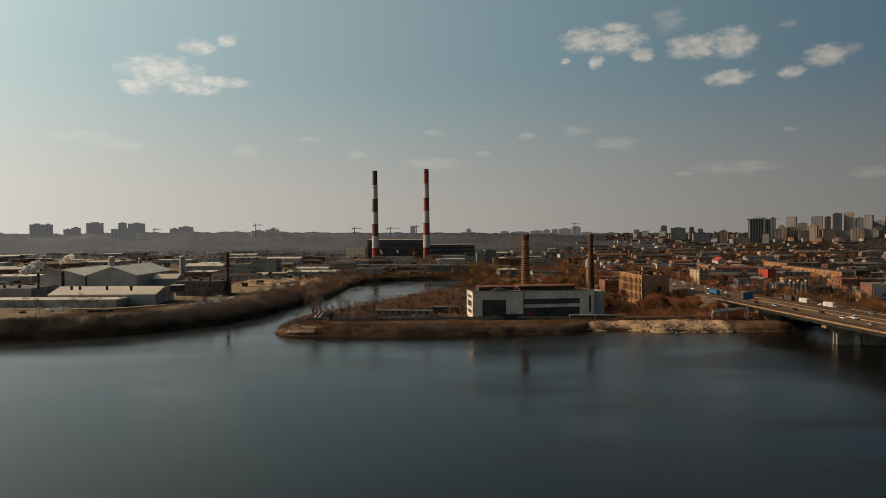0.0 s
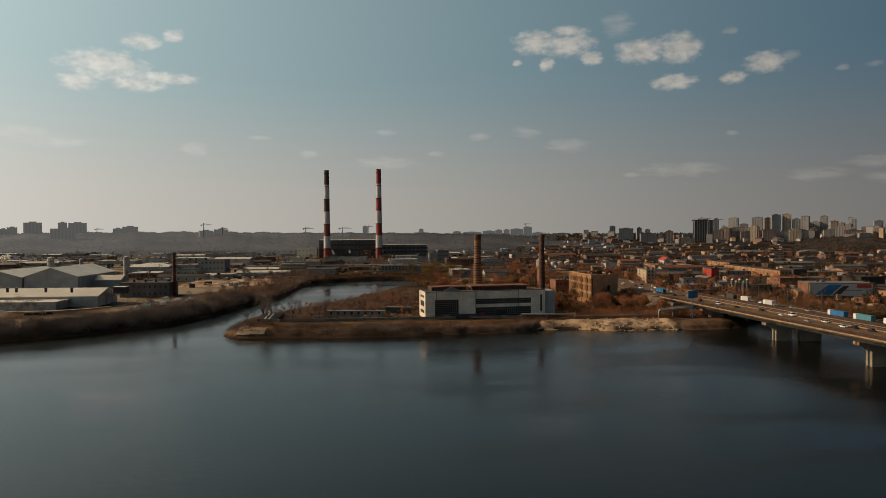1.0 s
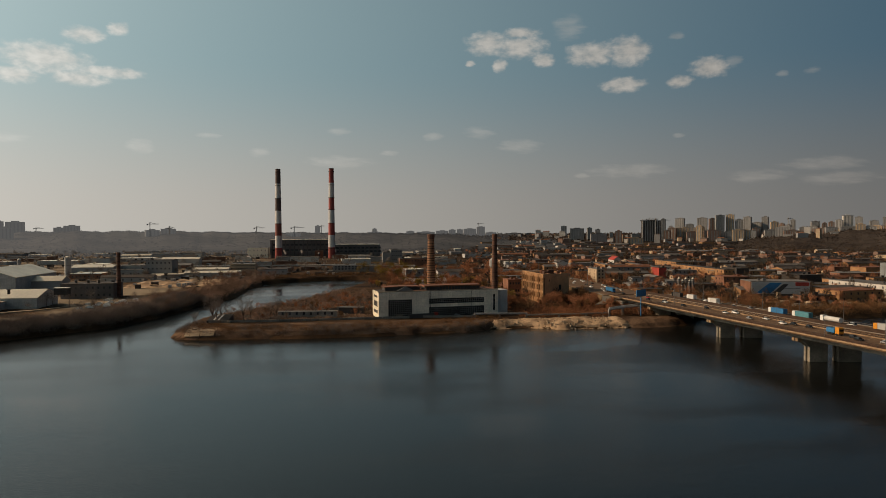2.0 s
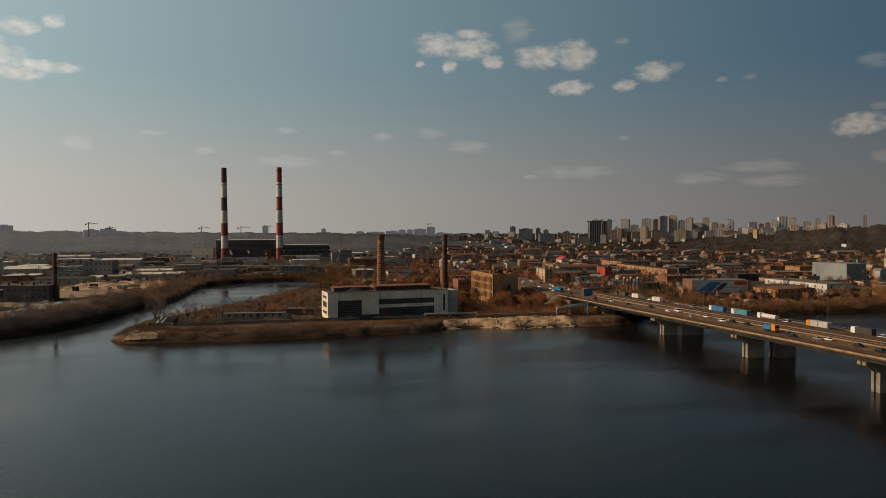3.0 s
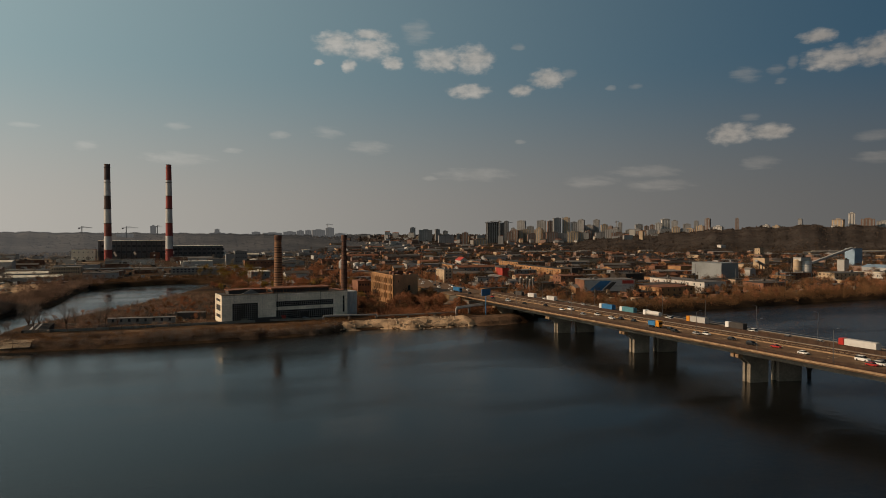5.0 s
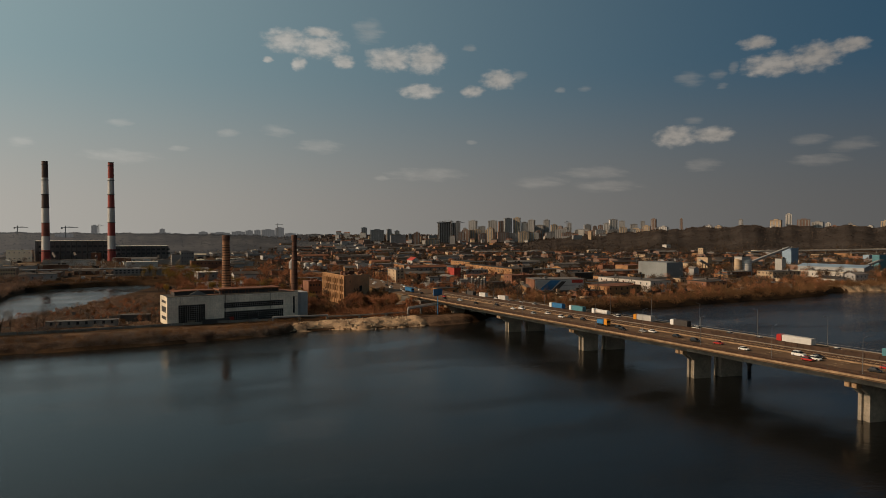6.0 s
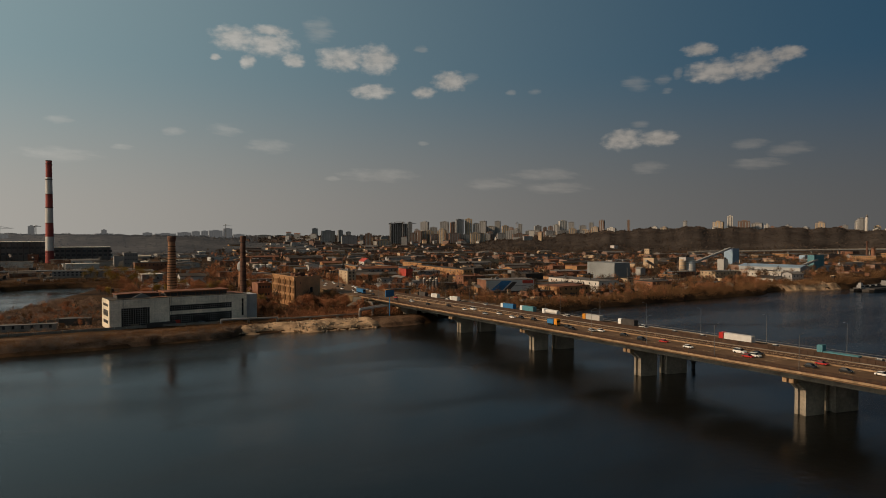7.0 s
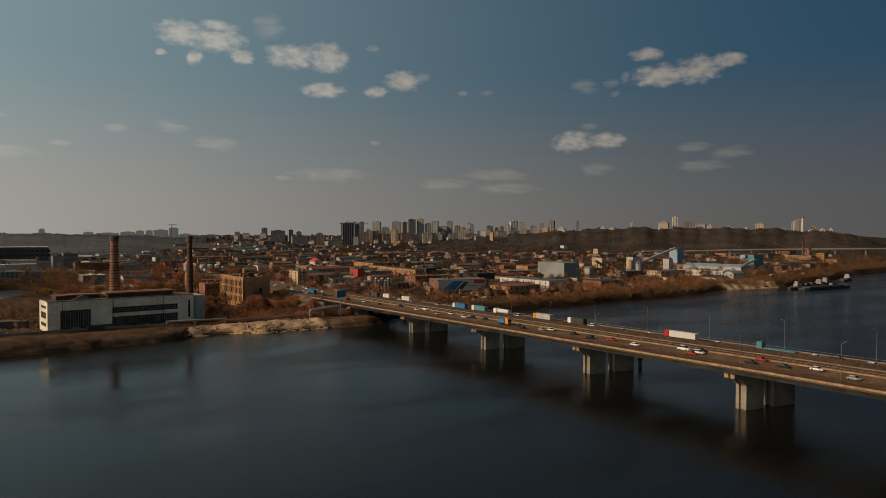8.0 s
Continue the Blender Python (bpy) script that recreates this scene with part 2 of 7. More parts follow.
ROOF_DARK = material("tar_roof", (0.055, 0.047, 0.042), 0.9, 0.35, 0.06, 0.8, 0.2, per_object=0.3)
ROOF_GREY = material("slate_sheet_roof", (0.15, 0.14, 0.13), 0.7, 0.25, 0.06, 0.8, 0.1, per_object=0.25)
SHEET_GREY = material("grey_sheet_cladding", (0.38, 0.375, 0.36), 0.6, 0.15, 0.05, 0.6, 0.1, per_object=0.12)
SHEET_STEEL = material("blue_grey_steel_cladding", (0.2, 0.215, 0.22), 0.6, 0.15, 0.05, 0.6, 0.1)
SHEET_PALE = material("pale_sheet_roof", (0.78, 0.69, 0.54), 0.42, 0.12, 0.05, 0.6, 0.1, metal=0.2, gloss=0.5, per_object=0.12)
RED_PAINT = material("faded_red_paint", (0.3, 0.065, 0.055), 0.7, 0.2, 0.05, 0.5, 0.0)
DULL_RED = material("dull_red_paint", (0.2, 0.07, 0.055), 0.8, 0.25, 0.05, 0.5, 0.0)
SOOT_PAINT = material("sooted_red_paint", (0.1, 0.068, 0.06), 0.8, 0.25, 0.05, 0.5, 0.0)
WHITE_PAINT = material("chalky_white_paint", (0.55, 0.54, 0.52), 0.7, 0.12, 0.05, 0.5, 0.0)
BARK = material("bark", (0.1, 0.065, 0.045), 0.95, 0.3, 0.5, 3.0, 0.3)
TWIG_RED = material("red_brown_twigs", (0.33, 0.148, 0.075), 0.95, 0.35, 0.08, 0.8, 0.0, per_object=0.25, gloss=0.05)
TWIG_BROWN = material("brown_twigs", (0.16, 0.088, 0.043), 0.95, 0.35, 0.05, 0.8, 0.0, per_object=0.25, gloss=0.05)
TWIG_OLIVE = material("olive_buds", (0.24, 0.16, 0.04), 0.95, 0.35, 0.08, 0.8, 0.0, per_object=0.25, gloss=0.05)
TWIG_DARK = material("dark_twigs", (0.075, 0.055, 0.04), 0.95, 0.35, 0.05, 0.8, 0.0, per_object=0.2, gloss=0.05)
TWIG_PALE = material("pale_brushwood", (0.27, 0.18, 0.13), 0.95, 0.4, 0.06, 0.6, 0.0, per_object=0.15, gloss=0.05)
SOIL = material("reddish_bank_soil", (0.1, 0.06, 0.04), 0.95, 0.45, 0.12, 0.9, 0.6, second=(0.18, 0.115, 0.075), gloss=0.05)
TWIG_GREY = material("grey_twigs", (0.2, 0.165, 0.14), 0.95, 0.35, 0.05, 0.7, 0.0, per_object=0.15, gloss=0.05)
# Trees of the western plain carry haze as a paler base colour.
WOOD_WEST = material("haze_paled_woods", (0.24, 0.21, 0.18), 0.95, 0.3, 0.006, 0.05, 0.0, gloss=0.0)
# Emission stands in for distance haze on western hills and woods.
HILL_HAZE_GLOW = material("haze_glow_hills", (0.05, 0.047, 0.044), 0.95, 0.4, 0.004, 0.03, 0.0, gloss=0.0, glow=(0.072, 0.069, 0.066))
for dist_tone in [HILL_HAZE_GLOW.node_tree]:
    # Haze painted as emission, strongest in the west and fading eastward.
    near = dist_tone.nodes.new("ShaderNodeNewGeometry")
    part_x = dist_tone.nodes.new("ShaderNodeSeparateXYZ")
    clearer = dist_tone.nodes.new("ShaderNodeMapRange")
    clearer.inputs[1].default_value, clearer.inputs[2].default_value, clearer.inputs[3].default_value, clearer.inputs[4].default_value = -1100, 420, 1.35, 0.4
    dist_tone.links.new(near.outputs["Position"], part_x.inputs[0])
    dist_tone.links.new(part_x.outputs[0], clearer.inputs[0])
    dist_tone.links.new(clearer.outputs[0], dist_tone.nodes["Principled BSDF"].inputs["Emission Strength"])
# Far western towers glow faintly in place of the haze before them.
WEST_TOWER = material("haze_glow_concrete", (0.09, 0.087, 0.084), 0.9, 0.12, 0.02, 0.3, 0.0, per_object=0.15, gloss=0.0, glow=(0.085, 0.083, 0.08))
HALL_DARK = material("dark_hall_cladding", (0.13, 0.12, 0.115), 0.85, 0.3, 0.03, 0.4, 0.0)
LAMP_GREY = material("lamp_post_grey", (0.12, 0.12, 0.12), 0.6, 0.1, 0.3, 1.0, 0.0)
WOOD_FAR = material("leafless_hill_woods", (0.07, 0.052, 0.042), 0.95, 0.4, 0.006, 0.05, 0.0, gloss=0.05)
FAR_GLASS = material("far_window_glass", (0.21, 0.207, 0.203), 0.4, 0.2, 0.1, 0.4, 0.0, per_object=0.3)
# Brick for far walls, its base colour greyed in place of haze.
FAR_RED = material("haze_greyed_brick", (0.19, 0.122, 0.094), 0.9, 0.15, 0.02, 0.3, 0.0, per_object=0.25)
HILL_WOOD = material("leafless_hillside", (0.058, 0.049, 0.044), 0.95, 0.3, 0.01, 0.15, 0.0, gloss=0.0)
HAZE_WALL = material("far_grey_concrete", (0.25, 0.247, 0.243), 0.9, 0.12, 0.02, 0.3, 0.0, per_object=0.25)

DARK_SHELL = material("dark_unlit_cladding", (0.055, 0.05, 0.048), 0.8, 0.3, 0.03, 0.4, 0.1)
RED_SHEET = material("red_sheet", (0.36, 0.05, 0.035), 0.6, 0.2, 0.1, 0.8, 0.0)
SHEET_BLUE = material("pale_blue_sheet", (0.23, 0.32, 0.42), 0.5, 0.15, 0.08, 0.8, 0.0)
SHEET_BLUE_DEEP = material("deep_blue_sheet", (0.03, 0.14, 0.3), 0.5, 0.2, 0.2, 1.0, 0.0)
SHEET_TEAL = material("teal_sheet", (0.07, 0.2, 0.24), 0.5, 0.2, 0.1, 0.8, 0.0)
PALE_BEIGE = material("beige_render", (0.4, 0.3, 0.2), 0.9, 0.18, 0.08, 0.8, 0.1)
PLASTER_OCHRE = material("ochre_plaster", (0.6, 0.33, 0.17), 0.95, 0.16, 0.1, 0.7, 0.15)
BLUE_WHITE = material("bluish_render", (0.38, 0.39, 0.39), 0.9, 0.15, 0.1, 0.8, 0.1)
GREY_LATTICE = material("grey_concrete_lattice", (0.2, 0.19, 0.175), 0.9, 0.25, 0.3, 1.5, 0.0)
# Near-black base colour stands in for the unlit inside of openings.
BLACK_VOID = material("unlit_opening_black", (0.02, 0.018, 0.017), 0.9, 0.3, 0.4, 1.0, 0.0)
TRACK_BED = material("stained_track_bed", (0.36, 0.25, 0.155), 0.9, 0.3, 0.25, 1.6, 0.15)
ROAD_LINE = material("worn_road_paint", (0.5, 0.37, 0.22), 0.8, 0.45, 0.5, 1.5, 0.0)
RUBBER = material("tyre_rubber", (0.02, 0.02, 0.02), 0.85, 0.2, 1.0, 4.0, 0.0)
CAR_WHITE = material("white_car_paint", (0.72, 0.72, 0.7), 0.3, 0.05, 1.0, 4.0, 0.0, gloss=0.6)
CAR_DARK = material("black_car_paint", (0.02, 0.022, 0.025), 0.25, 0.1, 1.0, 4.0, 0.0, gloss=0.6)
CAR_RED = material("red_car_paint", (0.4, 0.025, 0.02), 0.3, 0.1, 1.0, 4.0, 0.0, gloss=0.6)
CAR_SILVER = material("silver_car_paint", (0.4, 0.41, 0.42), 0.3, 0.1, 1.0, 4.0, 0.0, metal=0.4)
CAR_GLASS = material("tinted_car_glass", (0.015, 0.018, 0.02), 0.25, 0.1, 1.0, 4.0, 0.0, gloss=0.3)
ORANGE = material("orange_paint", (0.6, 0.24, 0.02), 0.45, 0.1, 0.5, 2.0, 0.0)
EDGE_CONCRETE = material("stained_edge_beam", (0.27, 0.18, 0.105), 0.9, 0.35, 0.3, 1.5, 0.1)
# Window strips of those towers, with the same haze put in as glow.
WEST_GLASS = material("haze_glow_glass", (0.07, 0.07, 0.07), 0.8, 0.1, 0.1, 0.4, 0.0, gloss=0.0, glow=(0.078, 0.076, 0.074))


def panel_wall(name, color, joint_tone):
    """Old rendered panels: dark joints, runs of rust and rain from top to bottom."""
    m = material(name, color, 0.85, 0.2, 0.09, 0.9, 0.15)
    n, l = m.node_tree.nodes, m.node_tree.links
    b = n["Principled BSDF"]
    base = b.inputs["Base Color"].links[0].from_socket
    tex = n.new("ShaderNodeTexCoord")
    turn = n.new("ShaderNodeMapping")
    turn.inputs["Rotation"].default_value = (radians(90), 0, 0)
    l.new(tex.outputs["Object"], turn.inputs[0])
    joint = n.new("ShaderNodeTexBrick")
    joint.offset = 0.0
    for k, v in (("Color1", (1, 1, 1, 1)), ("Color2", (0.9, 0.9, 0.88, 1)), ("Mortar", (joint_tone, joint_tone, joint_tone * 0.96, 1)), ("Scale", 1.0), ("Mortar Size", 0.04), ("Brick Width", 5.8), ("Row Height", 1.25)):
        joint.inputs[k].default_value = v
    l.new(turn.outputs[0], joint.inputs["Vector"])
    runs = n.new("ShaderNodeTexNoise")
    tall = n.new("ShaderNodeMapping")
    tall.inputs["Scale"].default_value = (0.9, 0.9, 0.07)
    l.new(tex.outputs["Object"], tall.inputs[0])
    l.new(tall.outputs[0], runs.inputs["Vector"])
    runs.inputs["Scale"].default_value, runs.inputs["Detail"].default_value = 1.2, 5
    fade = n.new("ShaderNodeMapRange")
    fade.inputs[1].default_value, fade.inputs[2].default_value, fade.inputs[3].default_value, fade.inputs[4].default_value = 0.35, 0.62, 0.91, 1.03
    l.new(runs.outputs[0], fade.inputs[0])
    mul = n.new("ShaderNodeMix")
    mul.data_type, mul.blend_type = "RGBA", "MULTIPLY"
    mul.inputs[0].default_value = 1.0
    l.new(base, mul.inputs[6])
    l.new(joint.outputs["Color"], mul.inputs[7])
    tone = n.new("ShaderNodeVectorMath")
    tone.operation = "SCALE"
    l.new(mul.outputs[2], tone.inputs[0])
    l.new(fade.outputs[0], tone.inputs["Scale"])
    l.new(tone.outputs[0], b.inputs["Base Color"])
    return m


PANEL_WALL = panel_wall("stained_white_panels", (0.82, 0.73, 0.6), 0.8)
PANEL_GREY = panel_wall("stained_grey_cladding", (0.5, 0.49, 0.47), 0.85)


# ---- builders ----
class Shape:
    """Collects the corners and faces of one mesh."""

    def __init__(self):
        self.v, self.f = [], []

    def box(self, x0, x1, y0, y1, z0, z1):
        k = len(self.v)
        self.v += [(x, y, z) for z in (z0, z1) for x, y in ((x0, y0), (x1, y0), (x1, y1), (x0, y1))]
        self.f += [(k + 3, k + 2, k + 1, k), (k + 4, k + 5, k + 6, k + 7)] + [(k + i, k + (i + 1) % 4, k + 4 + (i + 1) % 4, k + 4 + i) for i in range(4)]
        return self

    def loft(self, rings, closed=True):
        """Joins rings of equal length; the first and the last are capped."""
        k, n = len(self.v), len(rings[0])
        for ring in rings:
            self.v += [tuple(p) for p in ring]
        for j in range(len(rings) - 1):
            for i in range(n):
                a, b = k + j * n + i, k + j * n + (i + 1) % n
                self.f.append((a, b, b + n, a + n))
        if closed:
            self.f += [tuple(k + i for i in reversed(range(n))), tuple(k + (len(rings) - 1) * n + i for i in range(n))]
        return self

    def tube(self, x, y, steps, n=16):
        """Upright round body: steps of (z, radius)."""
        return self.loft([[(x + r * math.cos(2 * math.pi * i / n), y + r * math.sin(2 * math.pi * i / n), z) for i in range(n)] for z, r in steps])

    def rod(self, a, b, r0, r1=None, n=6):
        a, b = Vector(a), Vector(b)
        q = (b - a).to_track_quat("Z", "Y")
        r1 = r0 if r1 is None else r1
        return self.loft([[tuple(p + q @ Vector((r * math.cos(2 * math.pi * i / n), r * math.sin(2 * math.pi * i / n), 0))) for i in range(n)] for p, r in ((a, r0), (b, r1))])

    def prism(self, outline, y0, y1):
        """An outline in x and z, drawn out along y."""
        return self.loft([[(x, y, z) for x, z in outline] for y in (y1, y0)])

    def mesh(self, name, mat, smooth=False):
        m = bpy.data.meshes.new(name)
        m.from_pydata(self.v, [], self.f)
        m.materials.append(mat)
        if smooth:
            m.shade_smooth()
        return m


def part(name, shape, mat, parent, label="", smooth=False):
    data = shape if isinstance(shape, bpy.types.Mesh) else shape.mesh(name, mat, smooth)
    ob = new(name, data)
    ob.parent = parent
    return tagged(ob, label)


def thing(name, x, y, z, rz=0.0, label="", category="", group="", kind=""):
    ob = new(name)
    ob.matrix_world = pose(x, y, z, 0, 0, rz)
    return tagged(ob, label, category, group, kind)


def place(az, dist):
    return dist * math.sin(radians(az)), dist * math.cos(radians(az))


WINDOWS = {}


def window_mesh(w, h):
    """A framed pane, its face at y = 0, its frame standing a little proud."""
    key = (round(w, 1), round(h, 1))
    if key not in WINDOWS:
        s, e = Shape(), 0.12
        s.box(-w / 2, w / 2, -0.05, 0.03, 0, h)
        s.box(-w / 2 - e, w / 2 + e, -0.16, -0.02, -e, 0)
        s.box(-w / 2 - e, w / 2 + e, -0.1, -0.02, h, h + e)
        WINDOWS[key] = s.mesh("window", GLASS_DARK)
    return WINDOWS[key]


def window_row(parent, rows, cols, x0, x1, z0, z1, side="front", w=1.4, h=1.6, at=0.0):
    for j in range(rows):
        z = z0 + (z1 - z0) * (j + 0.5) / rows - h / 2
        for i in range(cols):
            x = x0 + (x1 - x0) * (i + 0.5) / cols
            ob = part("window", window_mesh(w, h), None, parent)
            if side == "front":
                ob.matrix_basis = pose(x, at, z)
            elif side == "left":
                ob.matrix_basis = pose(at, x, z, 0, 0, -90)
            else:
                ob.matrix_basis = pose(at, x, z, 0, 0, 90)


def building(name, x, y, z, rz, w, d, h, wall, roof, gable=0.0, label="", category="building", rows=0, cols=0, side_cols=0, group="", sink=3.0, win=(1.4, 1.6), kit=True):
    """A walled block whose front runs along local x at y = 0, with a flat or pitched roof."""
    b = thing(name, x, y, z, rz, label, category, group)
    s = Shape()
    if gable:
        s.prism([(-w / 2, -sink), (w / 2, -sink), (w / 2, h), (0, h + gable), (-w / 2, h)], 0, d) if d > w else \
            s.loft([[(xx, yy, zz) for yy, zz in ((0, -sink), (d, -sink), (d, h), (d / 2, h + gable), (0, h))] for xx in (-w / 2, w / 2)])
        part("wall", s, wall, b)
        r, o, t = Shape(), 0.5, 0.3
        if d > w:
            r.prism([(-w / 2 - o, h - 0.15), (-w / 2 - o, h + t), (0, h + gable + t), (w / 2 + o, h + t), (w / 2 + o, h - 0.15), (0, h + gable)][::-1], -o, d + o)
        else:
            r.loft([[(xx, yy, zz) for yy, zz in ((-o, h - 0.15), (d / 2, h + gable), (d + o, h - 0.15), (d + o, h + t), (d / 2, h + gable + t), (-o, h + t))] for xx in (-w / 2 - o, w / 2 + o)])
        part("roof", r, roof, b)
    else:
        s.box(-w / 2, w / 2, 0, d, -sink, h)
        part("wall", s, wall, b)
        r = Shape().box(-w / 2 - 0.25, w / 2 + 0.25, -0.25, d + 0.25, h + 0.004, h + 0.35)
        if kit and w > 8:
            for _ in range(random.randint(1, 3)):
                bx, by, bs = random.uniform(-w / 2 + 2, w / 2 - 3), random.uniform(1, max(1.1, d - 3)), random.uniform(1, 2.2)
                r.box(bx, bx + bs * 1.5, by, by + bs, h + 0.3, h + 0.4 + bs)
        part("roof", r, roof, b)
    if rows and cols:
        window_row(b, rows, cols, -w / 2 + 0.8, w / 2 - 0.8, 0.4, h, "front", *win)
    if rows and side_cols:
        window_row(b, rows, side_cols, 0.8, d - 0.8, 0.4, h, "left", *win, at=-w / 2)
        window_row(b, rows, side_cols, 0.8, d - 0.8, 0.4, h, "right", *win, at=w / 2)
    return b


# ---- water and ground ----
SHORE = [(-4900, 520), (-900, 420), (-420, 396), (-300, 393), (-244, 394), (-215, 398), (-188, 412), (-163, 434), (-136, 464), (-127, 488), (-120, 511), (-113, 540), (-108, 582), (-98, 615),
         (-88, 640), (-86, 676), (-85, 744), (-76, 808), (-37, 841), (-2, 857), (30, 864), (64, 848), (42, 776), (20, 716), (-3, 650), (-22, 602), (-38, 564), (-56, 536), (-68, 510), (-79, 498), (-87, 478), (-92, 456)]
POINT = [(-92, 434), (-90, 412), (-83, 402), (-67, 399), (-43, 397), (-17, 394), (4, 394), (40, 396), (64, 398), (82, 401), (102, 411), (125, 412), (143, 401), (156, 403), (176, 402),
         (198, 400), (215, 400), (226, 404), (246, 426), (300, 418), (359, 415), (424, 418), (501, 424), (562, 425), (623, 426)]
EAST = [(645, 438), (668, 447), (712, 436), (775, 426), (831, 443), (955, 462), (1133, 505), (1240, 510), (1500, 500), (4900, 300), (4900, -700), (-4900, -700)]
RIVER = np.array(SHORE + POINT + EAST, float)


def shore_distance(px, py):
    """Metres from the water's edge: positive on land."""
    ax, ay = RIVER[:, 0], RIVER[:, 1]
    bx, by = np.roll(ax, -1), np.roll(ay, -1)
    best = np.full(px.shape, 1e9)
    inside = np.zeros(px.shape, bool)
    for x0, y0, x1, y1 in zip(ax, ay, bx, by):
        dx, dy = x1 - x0, y1 - y0
        t = np.clip(((px - x0) * dx + (py - y0) * dy) / (dx * dx + dy * dy), 0, 1)
        best = np.minimum(best, np.hypot(px - x0 - t * dx, py - y0 - t * dy))
        cross = (y0 > py) != (y1 > py)
        inside ^= cross & (px < x0 + (py - y0) * dx / (dy if dy else 1e-9))
    return np.where(inside, -best, best)


def smooth(a, b, v):
    t = np.clip((v - a) / (b - a), 0, 1)
    return t * t * (3 - 2 * t)


# Wooded hills: the height of the ridge by bearing.
HILL_AZ = [-180, -60, -31.6, -28, -24, -20, -16, -9.5, -5, 1.4, 7.1, 9.9, 12.7, 14.5, 17, 26, 33, 36, 38.5, 42.2, 46.9, 50.4, 55.6, 59.6, 61.5, 63.4, 65.2, 65.9, 66.6, 67.3, 68, 71, 180]
HILL_Z = [20, 45, 54, 49, 53, 55, 54, 52, 48, 46, 41, 38, 25, 14, 14, 14, 18, 34, 46, 60, 74, 80, 78, 78, 74, 68, 62, 55, 43, 32, 20, 12, 12]


def heights(px, py):
    sd = shore_distance(px, py)
    rough = np.sin(px * 0.31 + 1.3 * np.sin(py * 0.17)) * np.sin(py * 0.37 + np.sin(px * 0.23))
    dist, az = np.hypot(px, py), np.degrees(np.arctan2(px, py))
    bank = np.where(az < -10.6, 6.0, 3.8)
    run = np.where((px > 99) & (px < 204) & (py < 442), 9.0, np.where(az < -10.6, 20.0, 6.0))
    z = np.where(sd > 0, bank * smooth(-0.5, 1, sd / run) + 0.25 * rough * smooth(0, 10, sd), -3 * smooth(0, 12, -sd) - 0.25)
    north = smooth(0, 200, py) if np.ndim(py) else (1.0 if py > 150 else 0.0)
    z = z + np.where(sd > 0, 3.0 * smooth(380, 1515, dist) * north, 0)
    ridge = np.interp(az, HILL_AZ, HILL_Z)
    swell = 1 + 0.05 * np.sin(az * 1.9) + 0.03 * np.sin(az * 5.3 + 1)
    hill = (ridge - 7) * swell * smooth(1830, 2590, dist + 60 * np.sin(az * 0.9)) * smooth(20, 120, sd)
    far = np.maximum(0, 40 - ridge) * smooth(2900, 4700, dist) * smooth(20, 200, sd) * north
    return z + np.where(sd > 0, hill * north + far, 0)


def ground(x, y):
    return float(heights(np.array([float(x)]), np.array([float(y)]))[0])


def graded(lo, a, b, hi, step, grow=1.12):
    out, v, s = list(np.arange(a, b, step)), b, step
    while v < hi:
        out.append(v)
        s = min(s * grow, 160)
        v += s
    out.append(hi)
    v, s, pre = a, step, []
    while v - s > lo:
        s = min(s * grow, 160)
        v -= s
        if v > lo:
            pre.append(v)
    return np.array([lo] + pre[::-1] + out)


gx, gy = graded(-4900, -300, 900, 4900, 4.0), graded(-1500, 380, 900, 4900, 4.0)
PX, PY = np.meshgrid(gx, gy)
PZ = heights(PX, PY)
PR, PA = np.hypot(PX, PY), np.degrees(np.arctan2(PX, PY))
# The far western hills are built over this sheet.
PZ = PZ - 9 * smooth(1890, 2000, PR) * (1 - smooth(2960, 3130, PR)) * smooth(-45, -42, PA) * (1 - smooth(15.5, 17.8, PA))
PZ = PZ - 9 * smooth(1890, 2000, PR) * (1 - smooth(2960, 3130, PR)) * smooth(33.3, 35, PA) * (1 - smooth(67, 69, PA)) * smooth(20, 60, PZ + 9)
nx, ny = len(gx), len(gy)
cells = np.arange(nx * ny).reshape(ny, nx)
quads = np.stack([cells[:-1, :-1], cells[:-1, 1:], cells[1:, 1:], cells[1:, :-1]], -1).reshape(-1, 4)


